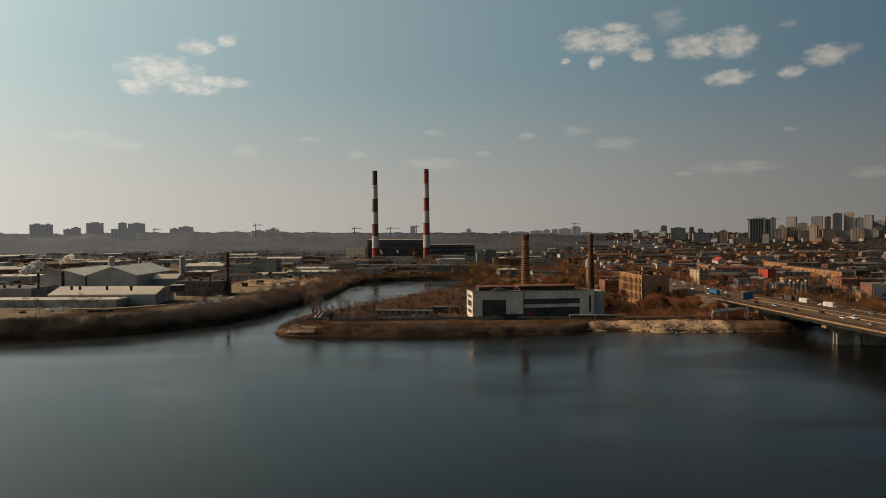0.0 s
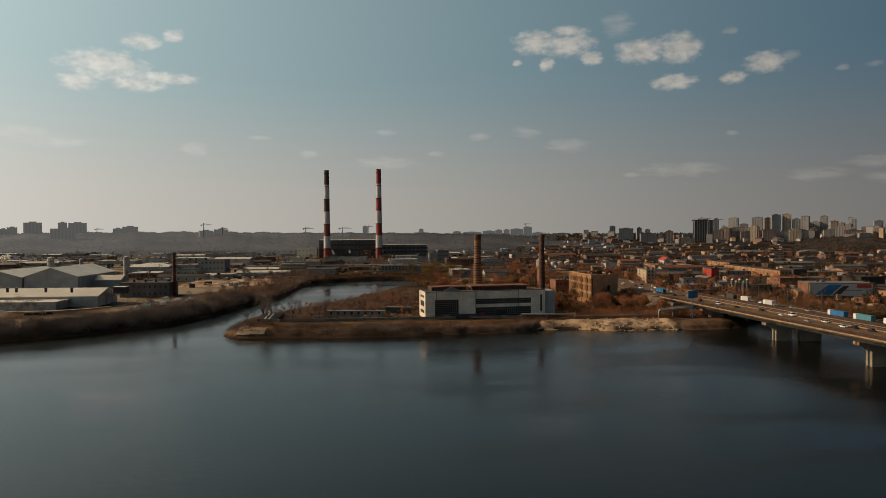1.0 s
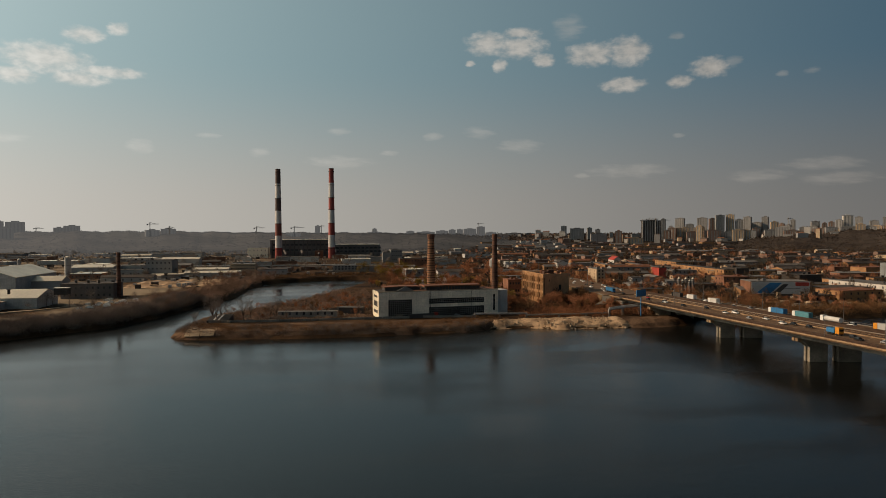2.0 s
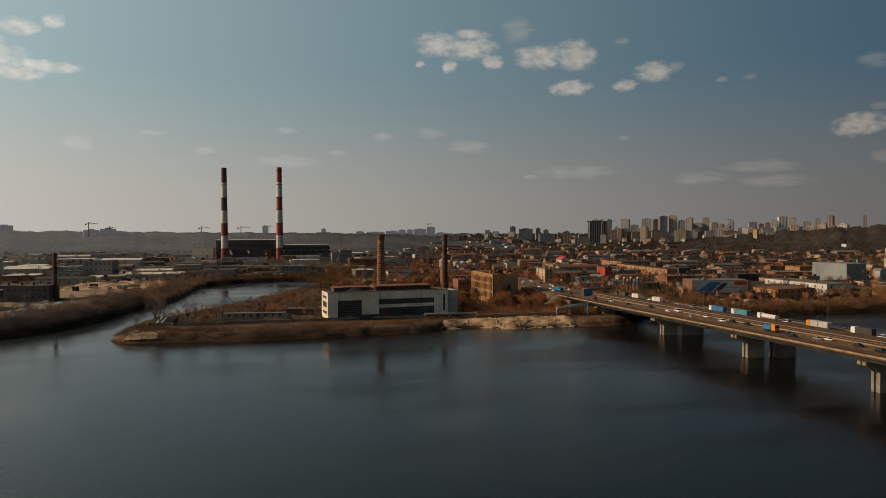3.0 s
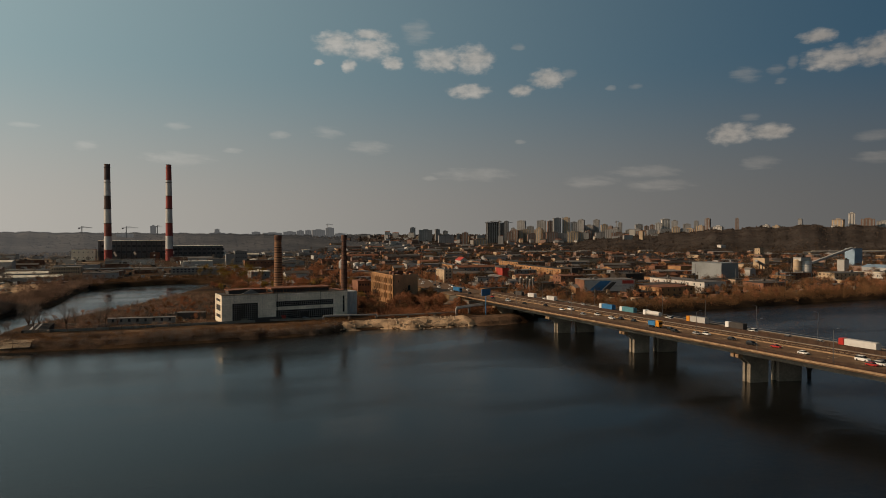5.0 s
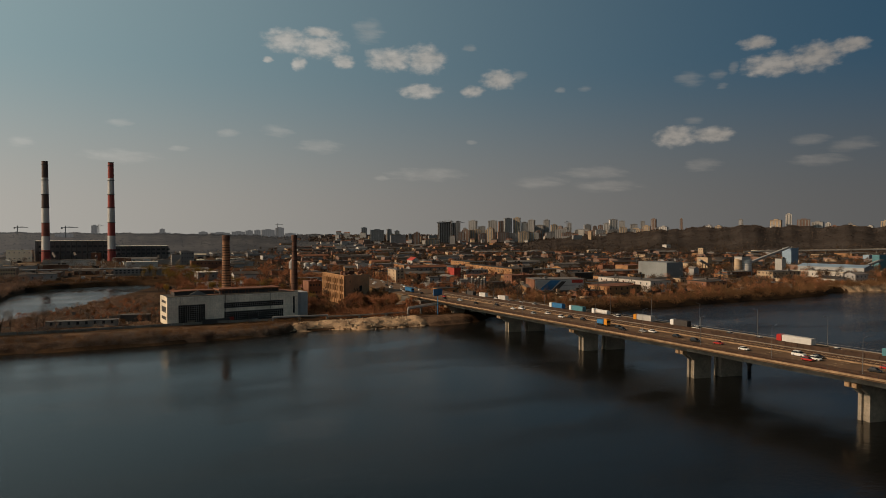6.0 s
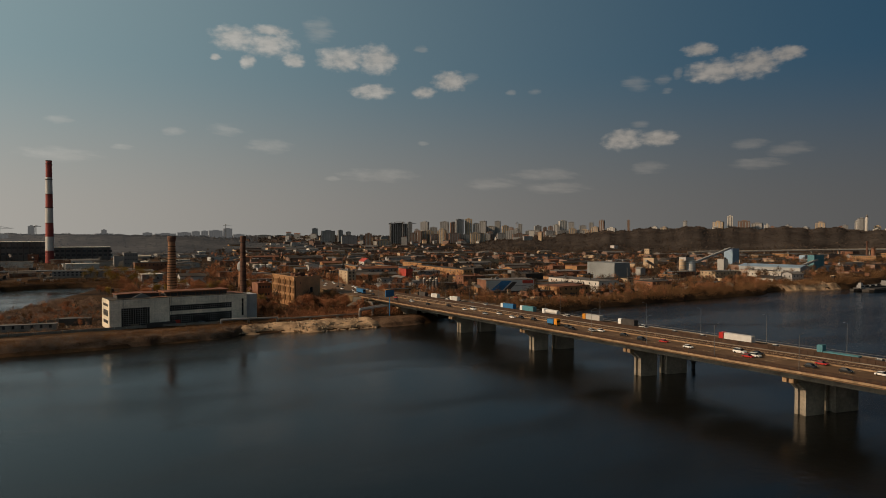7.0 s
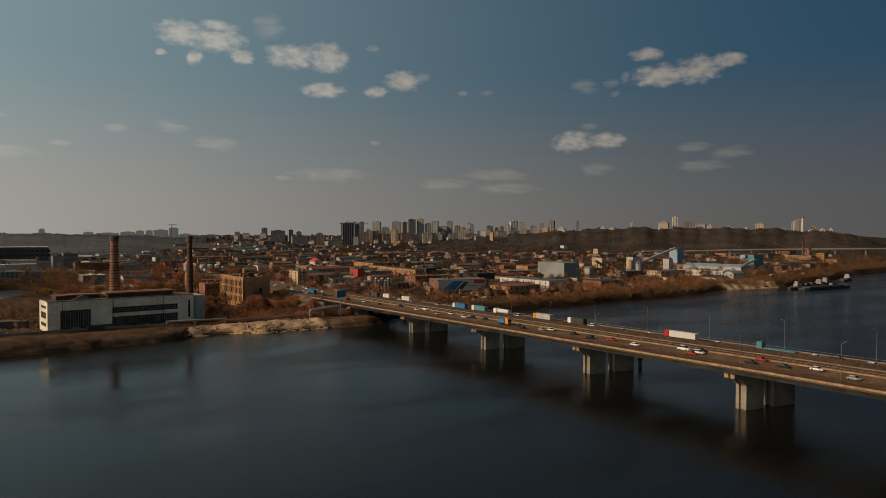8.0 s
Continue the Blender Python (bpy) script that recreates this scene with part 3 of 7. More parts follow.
def ground_material():
    """Bare winter earth with dry grass, sand where it was dumped, and dark woods up the hills."""
    m = material("ground", (0.038, 0.025, 0.017), 0.95, 0.5, 0.035, 0.5, 0.4, second=(0.105, 0.06, 0.031), gloss=0.05)
    n, l = m.node_tree.nodes, m.node_tree.links
    b = n["Principled BSDF"]
    base = b.inputs["Base Color"].links[0].from_socket
    geo = n.new("ShaderNodeNewGeometry")
    sep = n.new("ShaderNodeSeparateXYZ")
    l.new(geo.outputs["Position"], sep.inputs[0])
    spots = n.new("ShaderNodeTexNoise")
    spots.inputs["Scale"].default_value, spots.inputs["Detail"].default_value = 0.02, 6
    l.new(geo.outputs["Position"], spots.inputs["Vector"])

    def stretch(sock, a, b2):
        r = n.new("ShaderNodeMapRange")
        r.interpolation_type = "SMOOTHSTEP"
        r.inputs[1].default_value, r.inputs[2].default_value = a, b2
        l.new(sock, r.inputs[0])
        return r.outputs[0]

    # Sandy storage yards on the west bank.
    yard = n.new("ShaderNodeMath")
    yard.operation = "MULTIPLY"
    l.new(stretch(sep.outputs[0], -85, -140), yard.inputs[0])
    l.new(stretch(spots.outputs[0], 0.42, 0.6), yard.inputs[1])
    sandy = n.new("ShaderNodeMix")
    sandy.data_type = "RGBA"
    sandy.inputs[7].default_value = (0.3, 0.24, 0.17, 1)
    dry = n.new("ShaderNodeMath")
    dry.operation = "MULTIPLY"
    l.new(yard.outputs[0], dry.inputs[0])
    l.new(stretch(sep.outputs[2], 5.6, 6.1), dry.inputs[1])
    l.new(dry.outputs[0], sandy.inputs[0])
    l.new(base, sandy.inputs[6])
    base = sandy.outputs[2]
    up = stretch(sep.outputs[2], 11, 20)
    mix = n.new("ShaderNodeMix")
    mix.data_type = "RGBA"
    mix.inputs[7].default_value = (0.05, 0.04, 0.034, 1)
    l.new(up, mix.inputs[0])
    l.new(base, mix.inputs[6])
    l.new(mix.outputs[2], b.inputs["Base Color"])
    return m


gm = bpy.data.meshes.new("ground")
gm.from_pydata(np.stack([PX, PY, PZ], -1).reshape(-1, 3).tolist(), [], quads.tolist())
gm.materials.append(ground_material())
gm.shade_smooth()
tagged(new("ground", gm), "bare brown river banks rising to wooded hills", "ground", kind="structure")
wm = Shape()
wm.v, wm.f = [(-4900, -1500, 0), (4900, -1500, 0), (4900, 1200, 0), (-4900, 1200, 0)], [(0, 1, 2, 3)]
tagged(new("water", wm.mesh("water", WATER)), "dark calm river water with faint ripples", "water", kind="structure")


# ---- the power station ----
def striped_stack(x, y, z, h, r0, r1, top_mat, label):
    s = thing("smokestack", x, y, z, 0, label, "smokestack", "power station stacks")
    cuts = [0.0, 0.135, 0.27, 0.405, 0.545, 0.68, 0.845, 1.0]
    mats = [RED_PAINT, WHITE_PAINT, RED_PAINT if top_mat is RED_PAINT else DULL_RED, WHITE_PAINT, top_mat, WHITE_PAINT, top_mat]
    rad = lambda u: r0 + (r1 - r0) * u
    for a, b, m in zip(cuts, cuts[1:], mats):
        part("painted_band", Shape().tube(0, 0, [(a * h - (2 if a == 0 else 0), rad(a)), (b * h, rad(b))], 28), m, s, smooth=False)
    for u in (0.12, 0.40, 0.55, 0.68, 0.82, 0.97):
        ring = Shape().tube(0, 0, [(u * h, rad(u) + 0.9), (u * h + 0.8, rad(u) + 0.9)], 28)
        part("gallery", ring, DARK_IRON, s)
    part("rim", Shape().tube(0, 0, [(h, r1 + 0.3), (h + 1.2, r1 + 0.3)], 28), SOOT_PAINT, s)
    return s


striped_stack(-102.3, 1405, 4, 182.3, 7.2, 4.9, SOOT_PAINT, "tall smokestack banded white and soot-darkened red")
striped_stack(3.7, 1409, 4, 185.6, 7.2, 4.9, RED_PAINT, "tall red and white banded smokestack with a red top")


# The turbine halls behind the stacks.
def turbine_hall(x0, x1, y, d, h, label):
    b = thing("turbine_hall", (x0 + x1) / 2, y, 8, 0, label, "power station", "turbine halls")
    w = x1 - x0
    part("wall", Shape().box(-w / 2, w / 2, 0, d, -4, h), HALL_DARK, b)
    part("roof", Shape().box(-w / 2 - 0.6, w / 2 + 0.6, -0.6, d + 0.6, h + 0.004, h + 1.0), SHEET_PALE, b)
    for i in range(int(w / 9)):
        xx = -w / 2 + 4.5 + i * 9
        part("pilaster", Shape().box(xx - 0.5, xx + 0.5, -0.5, -0.004, 0, h - 1), ROOF_DARK, b)
        for zz in (h * 0.35, h * 0.66):
            part("window_band", Shape().box(xx + 1.2, xx + 7.2, -0.12, -0.004, zz, zz + 4), GLASS_DARK, b)
    return b


turbine_hall(-123, -4, 1455, 50, 36.0, "long dark turbine hall with a pale roof edge")
turbine_hall(-2, 106, 1460, 45, 25.0, "lower dark turbine hall with a pale roof edge")
red_house = building("boiler_annex", -22.7, 1428.1, 8, -2.2, 16.5, 16.8, 14, RED_BRICK, ROOF_DARK, label="red boiler annex before the turbine hall", category="power station")
for i in range(4):
    duct = thing("flue_duct", -88 + i * 33, 1420, 8, 0, "grey steel flue duct between hall and stack", "duct", "flue ducts")
    part("duct_body", Shape().rod((0, 0, 6 + i % 2 * 3), (-6 + i * 2, 24, 14), 2.2, n=10), HALL_DARK, duct)
    part("trestle", Shape().box(-0.5, 0.5, -0.5, 0.5, -3, 6), DARK_IRON, duct)

# The low dam with its trestle at the head of the inlet.
dam = thing("sluice_dam", 20.1, 911, 0, -1.7, "concrete sluice with dark piles at the head of the inlet", "dam")
part("crest", Shape().box(-24, 26, 0, 8, 7.5, 9.5), CONCRETE, dam)
part("gatehouse", Shape().box(-16, 22, 1, 7, 9.5, 16), HAZE_WALL, dam)
for i in range(11):
    part("pile", Shape().box(-23 + i * 4.7, -22 + i * 4.7, 0.5, 2, -2, 7.5), DARK_IRON, dam)
window_row(dam, 2, 8, -15, 21, 9.8, 15.6, "front", 2.4, 1.4, at=1.0)
pipe_road = thing("pipe_trestle", -63.6, 1014, 6, -2.8, "long heating pipe on low trestles", "pipe")
part("pipe", Shape().rod((-130, 0, 6), (190, 0, 6), 0.9, n=8), SHEET_GREY, pipe_road)
for i in range(17):
    part("trestle", Shape().box(-130 + i * 20, -129 + i * 20, -0.4, 0.4, -4, 5.2), CONCRETE, pipe_road)

# ---- the road bridge ----
ROAD_Y = [-700, 0, 60, 115, 142, 176, 205, 240, 283, 339, 412, 480, 600, 760, 900]
ROAD_Z = [18.2, 18.0, 17.5, 16.9, 16.55, 16.05, 15.7, 15.3, 14.75, 13.95, 13.1, 12.5, 12.0, 11.0, 10.5]
DECK_X0, DECK_X1, RAIL_X = 207.0, 254.5, 239.0


def road_z(y):
    return float(np.interp(y, ROAD_Y, ROAD_Z))


def road_bend(y):
    """The road swings eastward once it has left the bridge."""
    return 0.0 if y < 500 else 0.08 * (y - 500) ** 2 / (y - 460)


def ribbon(x0, x1, dz0, dz1, ya, yb, step=8.0):
    ys = np.arange(ya, yb + 0.1, step)
    return Shape().loft([[(x0 + road_bend(y), y, road_z(y) + dz0), (x1 + road_bend(y), y, road_z(y) + dz0), (x1 + road_bend(y), y, road_z(y) + dz1), (x0 + road_bend(y), y, road_z(y) + dz1)] for y in ys])


bridge = thing("road_bridge", 0, 0, 0, 0, "long concrete road bridge on twin-column piers over the river", "bridge")
part("deck", ribbon(DECK_X0 + 0.4, DECK_X1, -0.9, 0.0, -150, 486), ASPHALT, bridge, "worn brown asphalt carriageways")
part("edge_beam", ribbon(DECK_X0 - 0.1, DECK_X0 + 0.4, -0.4, 0.28, -150, 486), EDGE_CONCRETE, bridge)
part("edge_beam", ribbon(DECK_X1, DECK_X1 + 0.5, -1.0, 0.3, -150, 486), CONCRETE, bridge)
part("footway", ribbon(DECK_X0 + 0.5, DECK_X0 + 3.2, 0.004, 0.22, -150, 486), FOOTWAY, bridge)
part("crash_barrier", ribbon(DECK_X0 + 3.3, DECK_X0 + 3.6, 0.1, 0.95, -150, 486), BROWN_RAIL, bridge, "rusty crash barrier")
part("median_kerb", ribbon(RAIL_X - 0.5, RAIL_X + 0.5, 0.004, 0.3, -150, 486), CONCRETE, bridge)
for gx0 in (213.0, 220.5, 228.0, 236.0, 245.0):
    part("girder", ribbon(gx0, gx0 + 2.0, -3.6, -0.904, -150, 470), DAMP_CONCRETE, bridge)
part("track_bed", ribbon(228.0, 238.3, 0.004, 0.12, -150, 486), TRACK_BED, bridge, "tan concrete bed of the railway tracks")
for gx0 in (228.9, 230.4, 231.5, 233.4, 234.9, 236.2):
    part("rail", ribbon(gx0, gx0 + 0.16, 0.124, 0.34, -150, 486), BROWN_RAIL, bridge)
for gx0 in (229.6, 232.4, 234.1, 237.1):
    part("rail_kerb", ribbon(gx0, gx0 + 0.3, 0.124, 0.2, -150, 486), ROAD_LINE, bridge)
part("track_kerb", ribbon(227.4, 227.8, 0.004, 0.5, -150, 486), EDGE_CONCRETE, bridge)
for gx0 in (217.6, 221.4, 225.0):
    for y in np.arange(66, 480, 13.0):
        part("lane_dash", ribbon(gx0, gx0 + 0.22, 0.004, 0.012, y, y + 4.1, 4.0), ROAD_LINE, bridge)
part("tyre_track", ribbon(213.0, 214.8, 0.004, 0.009, -150, 486), BROWN_RAIL, bridge)
for y in np.arange(-60, 486, 2.6):
    z = road_z(y)
    s = Shape().box(RAIL_X - 0.12, RAIL_X + 0.12, y, y + 2.52, z + 0.3, z + 1.9)
    part("median_panel", s, BROWN_RAIL, bridge)
part("median_rail", ribbon(RAIL_X - 0.2, RAIL_X + 0.2, 1.9, 2.02, -60, 486), BROWN_RAIL, bridge)
for y in np.arange(-60, 486, 4.0):
    z = road_z(y)
    part("railing_post", Shape().box(DECK_X0 + 0.02, DECK_X0 + 0.14, y, y + 0.14, z + 0.3, z + 1.35), DARK_IRON, bridge)
part("hand_rail", ribbon(DECK_X0, DECK_X0 + 0.16, 1.3, 1.42, -60, 486), BROWN_RAIL, bridge)
part("hand_rail", ribbon(DECK_X0 + 0.04, DECK_X0 + 0.12, 0.8, 0.88, -60, 486), BROWN_RAIL, bridge)
part("hand_rail", ribbon(DECK_X1 + 0.1, DECK_X1 + 0.3, 1.0, 1.1, -60, 486), LAMP_GREY, bridge)

SKEW = math.tan(radians(-11))


def skewed(s, y):
    s.v = [(x, yy + (x - 218.5) * SKEW, z) for x, yy, z in s.v]
    return s


def pier(y):
    top = road_z(y) - 3.65
    p = part("pier", skewed(Shape().box(214.4, 248.0, y - 1.6, y + 1.6, top - 1.4, top), y), DAMP_CONCRETE, bridge)
    for yy in (y - 1.2, y + 1.2):
        part("beam_end", skewed(Shape().loft([[(x, yy - 0.85 + e, top - 1.7 + e), (x, yy + 0.85 - e, top - 1.7 + e), (x, yy + 0.85 - e, top - 0.1 - e), (x, yy - 0.85 + e, top - 0.1 - e)] for x, e in ((212.9, 0.15), (213.1, 0.0), (215.0, 0.0))]), y), EDGE_CONCRETE, p)
    for xa, xb in ((218.5, 226.6), (231.5, 241.8)):
        for ya, yb in ((y - 2.0, y - 0.8), (y + 0.8, y + 2.0)):
            s = Shape().loft([[(xa, ya, -4), (xb, ya, -4), (xb, yb, -4), (xa, yb, -4)],
                              [(xa, ya, top - 4.2), (xb, ya, top - 4.2), (xb, yb, top - 4.2), (xa, yb, top - 4.2)],
                              [(xa - 3.6, ya, top - 1.4), (xb, ya, top - 1.4), (xb, yb, top - 1.4), (xa - 3.6, yb, top - 1.4)]])
            part("column_flange", skewed(s, y), DAMP_CONCRETE, p)
        part("column_web", skewed(Shape().box(xa + 0.8, xb - 0.3, y - 0.8, y + 0.8, -4, top - 1.4), y), DAMP_CONCRETE, p)
        part("footing", skewed(Shape().box(xa - 0.4, xb + 0.4, y - 2.4, y + 2.4, -4, -0.3), y), DAMP_CONCRETE, p)


for py_ in (428.0, 354.5, 281.8, 208.2, 135.3, 62.0, -11.0):
    pier(py_)
part("abutment", Shape().box(209, 253, 462, 488, -1, 9.6), CONCRETE, bridge)

# The approach road on its embankment.
road = tagged(new("road", ribbon(DECK_X0 + 0.4, DECK_X1 - 13, -0.5, 0.02, 486, 840).mesh("road", ASPHALT)), "brown asphalt approach road", "road", kind="structure")
tagged(new("embankment", ribbon(DECK_X0 - 3, DECK_X1 - 10, -6, -0.52, 486, 840).mesh("embankment", EARTH)), "earth embankment under the approach road", "ground", kind="structure")
ramp = tagged(new("slip_road", Shape().loft([[(x, y, z - 0.8), (x + 8, y + 2, z - 0.8), (x + 8, y + 2, z), (x, y, z)] for x, y, z in ((184, 452, 9.2), (194, 464, 10.4), (205, 490, 12.0), (207, 530, 12.2))]).mesh("slip_road", PALE_CONCRETE)), "pale concrete slip road beside the bridge end", "road", kind="structure")


def street_lamp(x, y, z, out, h=11.5):
    p = thing("street_lamp", x, y, z, 0, "tall grey street lamp on the bridge", "street lamp", "bridge lamps")
    part("pole", Shape().rod((0, 0, 0), (0, 0, h), 0.12, 0.07), LAMP_GREY, p)
    part("arm", Shape().rod((0, 0, h), (out * 2.2, 0, h + 0.5), 0.05), LAMP_GREY, p)
    part("lamp_head", Shape().box(out * 2.2 - 0.5, out * 2.2 + 0.5, -0.18, 0.18, h + 0.4, h + 0.55), LAMP_GREY, p)


for i in range(13):
    y = 66 + i * 32.3
    street_lamp(DECK_X0 + 3.0, y, road_z(y), 1)
    street_lamp(DECK_X1 - 0.6, y + 9, road_z(y + 9), -1)


# Vehicles.
def wheels(parent, xs, r=0.34, half=0.8):
    for a in xs:
        for sx in (-half, half):
            part("tyre", Shape().rod((sx - 0.12, a, r), (sx + 0.12, a, r), r, n=12), RUBBER, parent)


def make_car(paint, label, kind="car"):
    c = thing("car", 0, 0, -50, 0, label, "car", "traffic on the bridge")
    tall = {"car": 0.97, "suv": 1.12, "van": 1.36}[kind]
    L, W = {"car": 4.1, "suv": 4.4, "van": 5.0}[kind], {"car": 0.85, "suv": 0.9, "van": 0.95}[kind]
    low, mid, hi = 0.28, 0.85 * tall, 1.42 * tall

    def ring(y, w, z0, z1):
        return [(-w, y, z0), (w, y, z0), (w, y, z1), (w * 0.96, y, z1 + 0.03), (-w * 0.96, y, z1 + 0.03), (-w, y, z1)]

    h = L / 2
    part("body", Shape().loft([ring(-h, W * 0.82, low + 0.1, mid * 0.72), ring(-h + 0.35, W, low, mid * 0.88), ring(-h * 0.35, W, low, mid), ring(h * 0.6, W, low, mid), ring(h - 0.2, W * 0.97, low, mid * 0.95), ring(h, W * 0.85, low + 0.12, mid * 0.8)]), paint, c)
    f, b = (-h * 0.5, h * 0.8) if kind == "car" else (-h * 0.55, h * 0.94)

    def slab(y0, y1, w0, w1, z0, z1):
        return [[(-w0, y0, z0), (w0, y0, z0), (w0, y1, z0), (-w0, y1, z0)], [(-w1, y0 + 0.55 * tall, z1), (w1, y0 + 0.55 * tall, z1), (w1, y1 - 0.4, z1), (-w1, y1 - 0.4, z1)]]

    part("glasshouse", Shape().loft(slab(f, b, W * 0.93, W * 0.78, mid + 0.02, hi - 0.08)), CAR_GLASS, c)
    part("roof", Shape().loft(slab(f + 0.62 * tall, b - 0.42, W * 0.77, W * 0.72, hi - 0.08, hi)[:1] + [[(-W * 0.72, f + 0.7 * tall, hi), (W * 0.72, f + 0.7 * tall, hi), (W * 0.72, b - 0.5, hi), (-W * 0.72, b - 0.5, hi)]]), paint, c)
    for sx in (-1, 1):
        part("headlight", Shape().box(sx * W * 0.62 - 0.16, sx * W * 0.62 + 0.16, -h - 0.02, -h + 0.1, mid * 0.6, mid * 0.75), SHEET_PALE, c)
        part("tail_light", Shape().box(sx * W * 0.66 - 0.12, sx * W * 0.66 + 0.12, h - 0.06, h + 0.03, mid * 0.62, mid * 0.8), RED_SHEET, c)
    wheels(c, (-h * 0.62, h * 0.6), 0.33 * (1.0 if kind == "car" else 1.1), W - 0.12)
    return c


def make_truck(cab, load, label, length=13.0, tank=False, flat=False, high=2.7):
    c = thing("truck", 0, 0, -50, 0, label, "truck", "traffic on the bridge")
    part("cab", Shape().loft([[(x * s, y, z) for x, z in ((-1.2, 0.7), (1.2, 0.7), (1.2, top), (-1.2, top))] for y, s, top in ((0, 0.96, 3.2), (0.25, 1.0, 3.6), (2.2, 1.0, 3.7))]), cab, c)
    part("windscreen", Shape().box(-1.05, 1.05, -0.06, 0.02, 1.9, 2.9), CAR_GLASS, c)
    part("chassis", Shape().box(-0.6, 0.6, 0.3, length, 0.75, 1.05), DARK_IRON, c)
    if tank:
        part("tank", Shape().rod((0, 2.8, 2.3), (0, length, 2.3), 1.2, n=18), load, c)
    elif flat:
        part("platform", Shape().box(-1.25, 1.25, 2.6, length, 1.05, 1.5), load, c)
    else:
        part("box_body", Shape().box(-1.27, 1.27, 2.6, length, 1.06, 1.06 + high), load, c)
    for a in (1.2, length - 3.4, length - 2.1, length - 0.9):
        for sx in (-1.05, 1.05):
            part("tyre", Shape().rod((sx - 0.18, a, 0.5), (sx + 0.18, a, 0.5), 0.5, n=12), RUBBER, c)
    return c


CAR_KINDS = [make_car(CAR_WHITE, "white saloon car on the bridge"), make_car(CAR_DARK, "black saloon car on the bridge"), make_car(CAR_RED, "red saloon car on the bridge"),
             make_car(CAR_WHITE, "white off-road car on the bridge", "suv"), make_car(CAR_DARK, "dark off-road car on the bridge", "suv"), make_car(CAR_WHITE, "white van on the bridge", "van"),
             make_car(CAR_SILVER, "silver saloon car on the bridge")]
W_, K_, R_, WS, KS, V_, S_ = range(7)


def on_road(ob, x, y, turn=0):
    slope = math.degrees(math.atan2(road_z(y + 3) - road_z(y - 3), 6)) * (1 if turn == 0 else -1)
    return copy_thing(ob, pose(x + road_bend(y), y, road_z(y) + 0.012, slope, 0, turn))


for x, y, k in ((217.6, 180.9, W_), (220.7, 195.8, R_), (217.4, 204.8, KS), (220.7, 218.3, K_), (222, 234.3, W_), (219.4, 237.5, S_), (215.6, 247.1, K_), (223.7, 162.3, V_), (221, 154.1, WS),
                (217.7, 154.6, R_), (226, 156.5, K_), (217.9, 131.5, K_), (225.8, 132.4, R_), (219.6, 120.9, K_), (223.5, 112, W_), (217.6, 98, S_), (219.1, 418.2, V_), (219.4, 395.2, K_),
                (224.9, 377.6, K_), (221.3, 352.3, W_), (226.3, 350.2, V_), (218.3, 325.2, S_), (224.7, 320.5, W_), (220.6, 301.7, WS), (223.5, 297.6, K_), (223.5, 286.5, K_), (218.5, 253.3, K_),
                (220.5, 485.7, K_), (217.4, 438.7, K_), (224, 452.8, R_), (226.5, 470.5, W_), (216.4, 511.6, W_), (221.5, 531.6, W_), (225.7, 523.4, S_), (218.9, 552.8, V_), (223.2, 578.7, K_),
                (217.2, 599.8, W_), (224.8, 621, W_), (219.7, 641, S_), (222.3, 672.7, W_), (218, 705.7, K_), (224, 740.9, W_), (219.7, 770.3, S_)):
    on_road(CAR_KINDS[k], x, y)
for x, y, k in ((246.5, 287, V_), (246.5, 231.7, V_), (246.5, 212.9, S_), (246.5, 197.6, W_), (246.5, 163.5, W_), (246.5, 124.7, W_), (250, 118.8, K_), (246.5, 105.9, W_), (246.5, 91.8, S_), (246.5, 383.4, W_), (250, 371.7, S_), (246.5, 399.9, WS), (250, 421.1, W_), (232.5, 517.5, W_), (236, 535.1, S_), (232.5, 554, V_), (236, 571.6, W_), (232.5, 590.4, K_), (232.5, 617.5, W_), (236, 635.1, W_), (232.5, 658.6, S_), (236, 688, W_), (232.5, 717.4, V_), (236, 752.7, W_)):
    on_road(CAR_KINDS[k], x, y, 180)
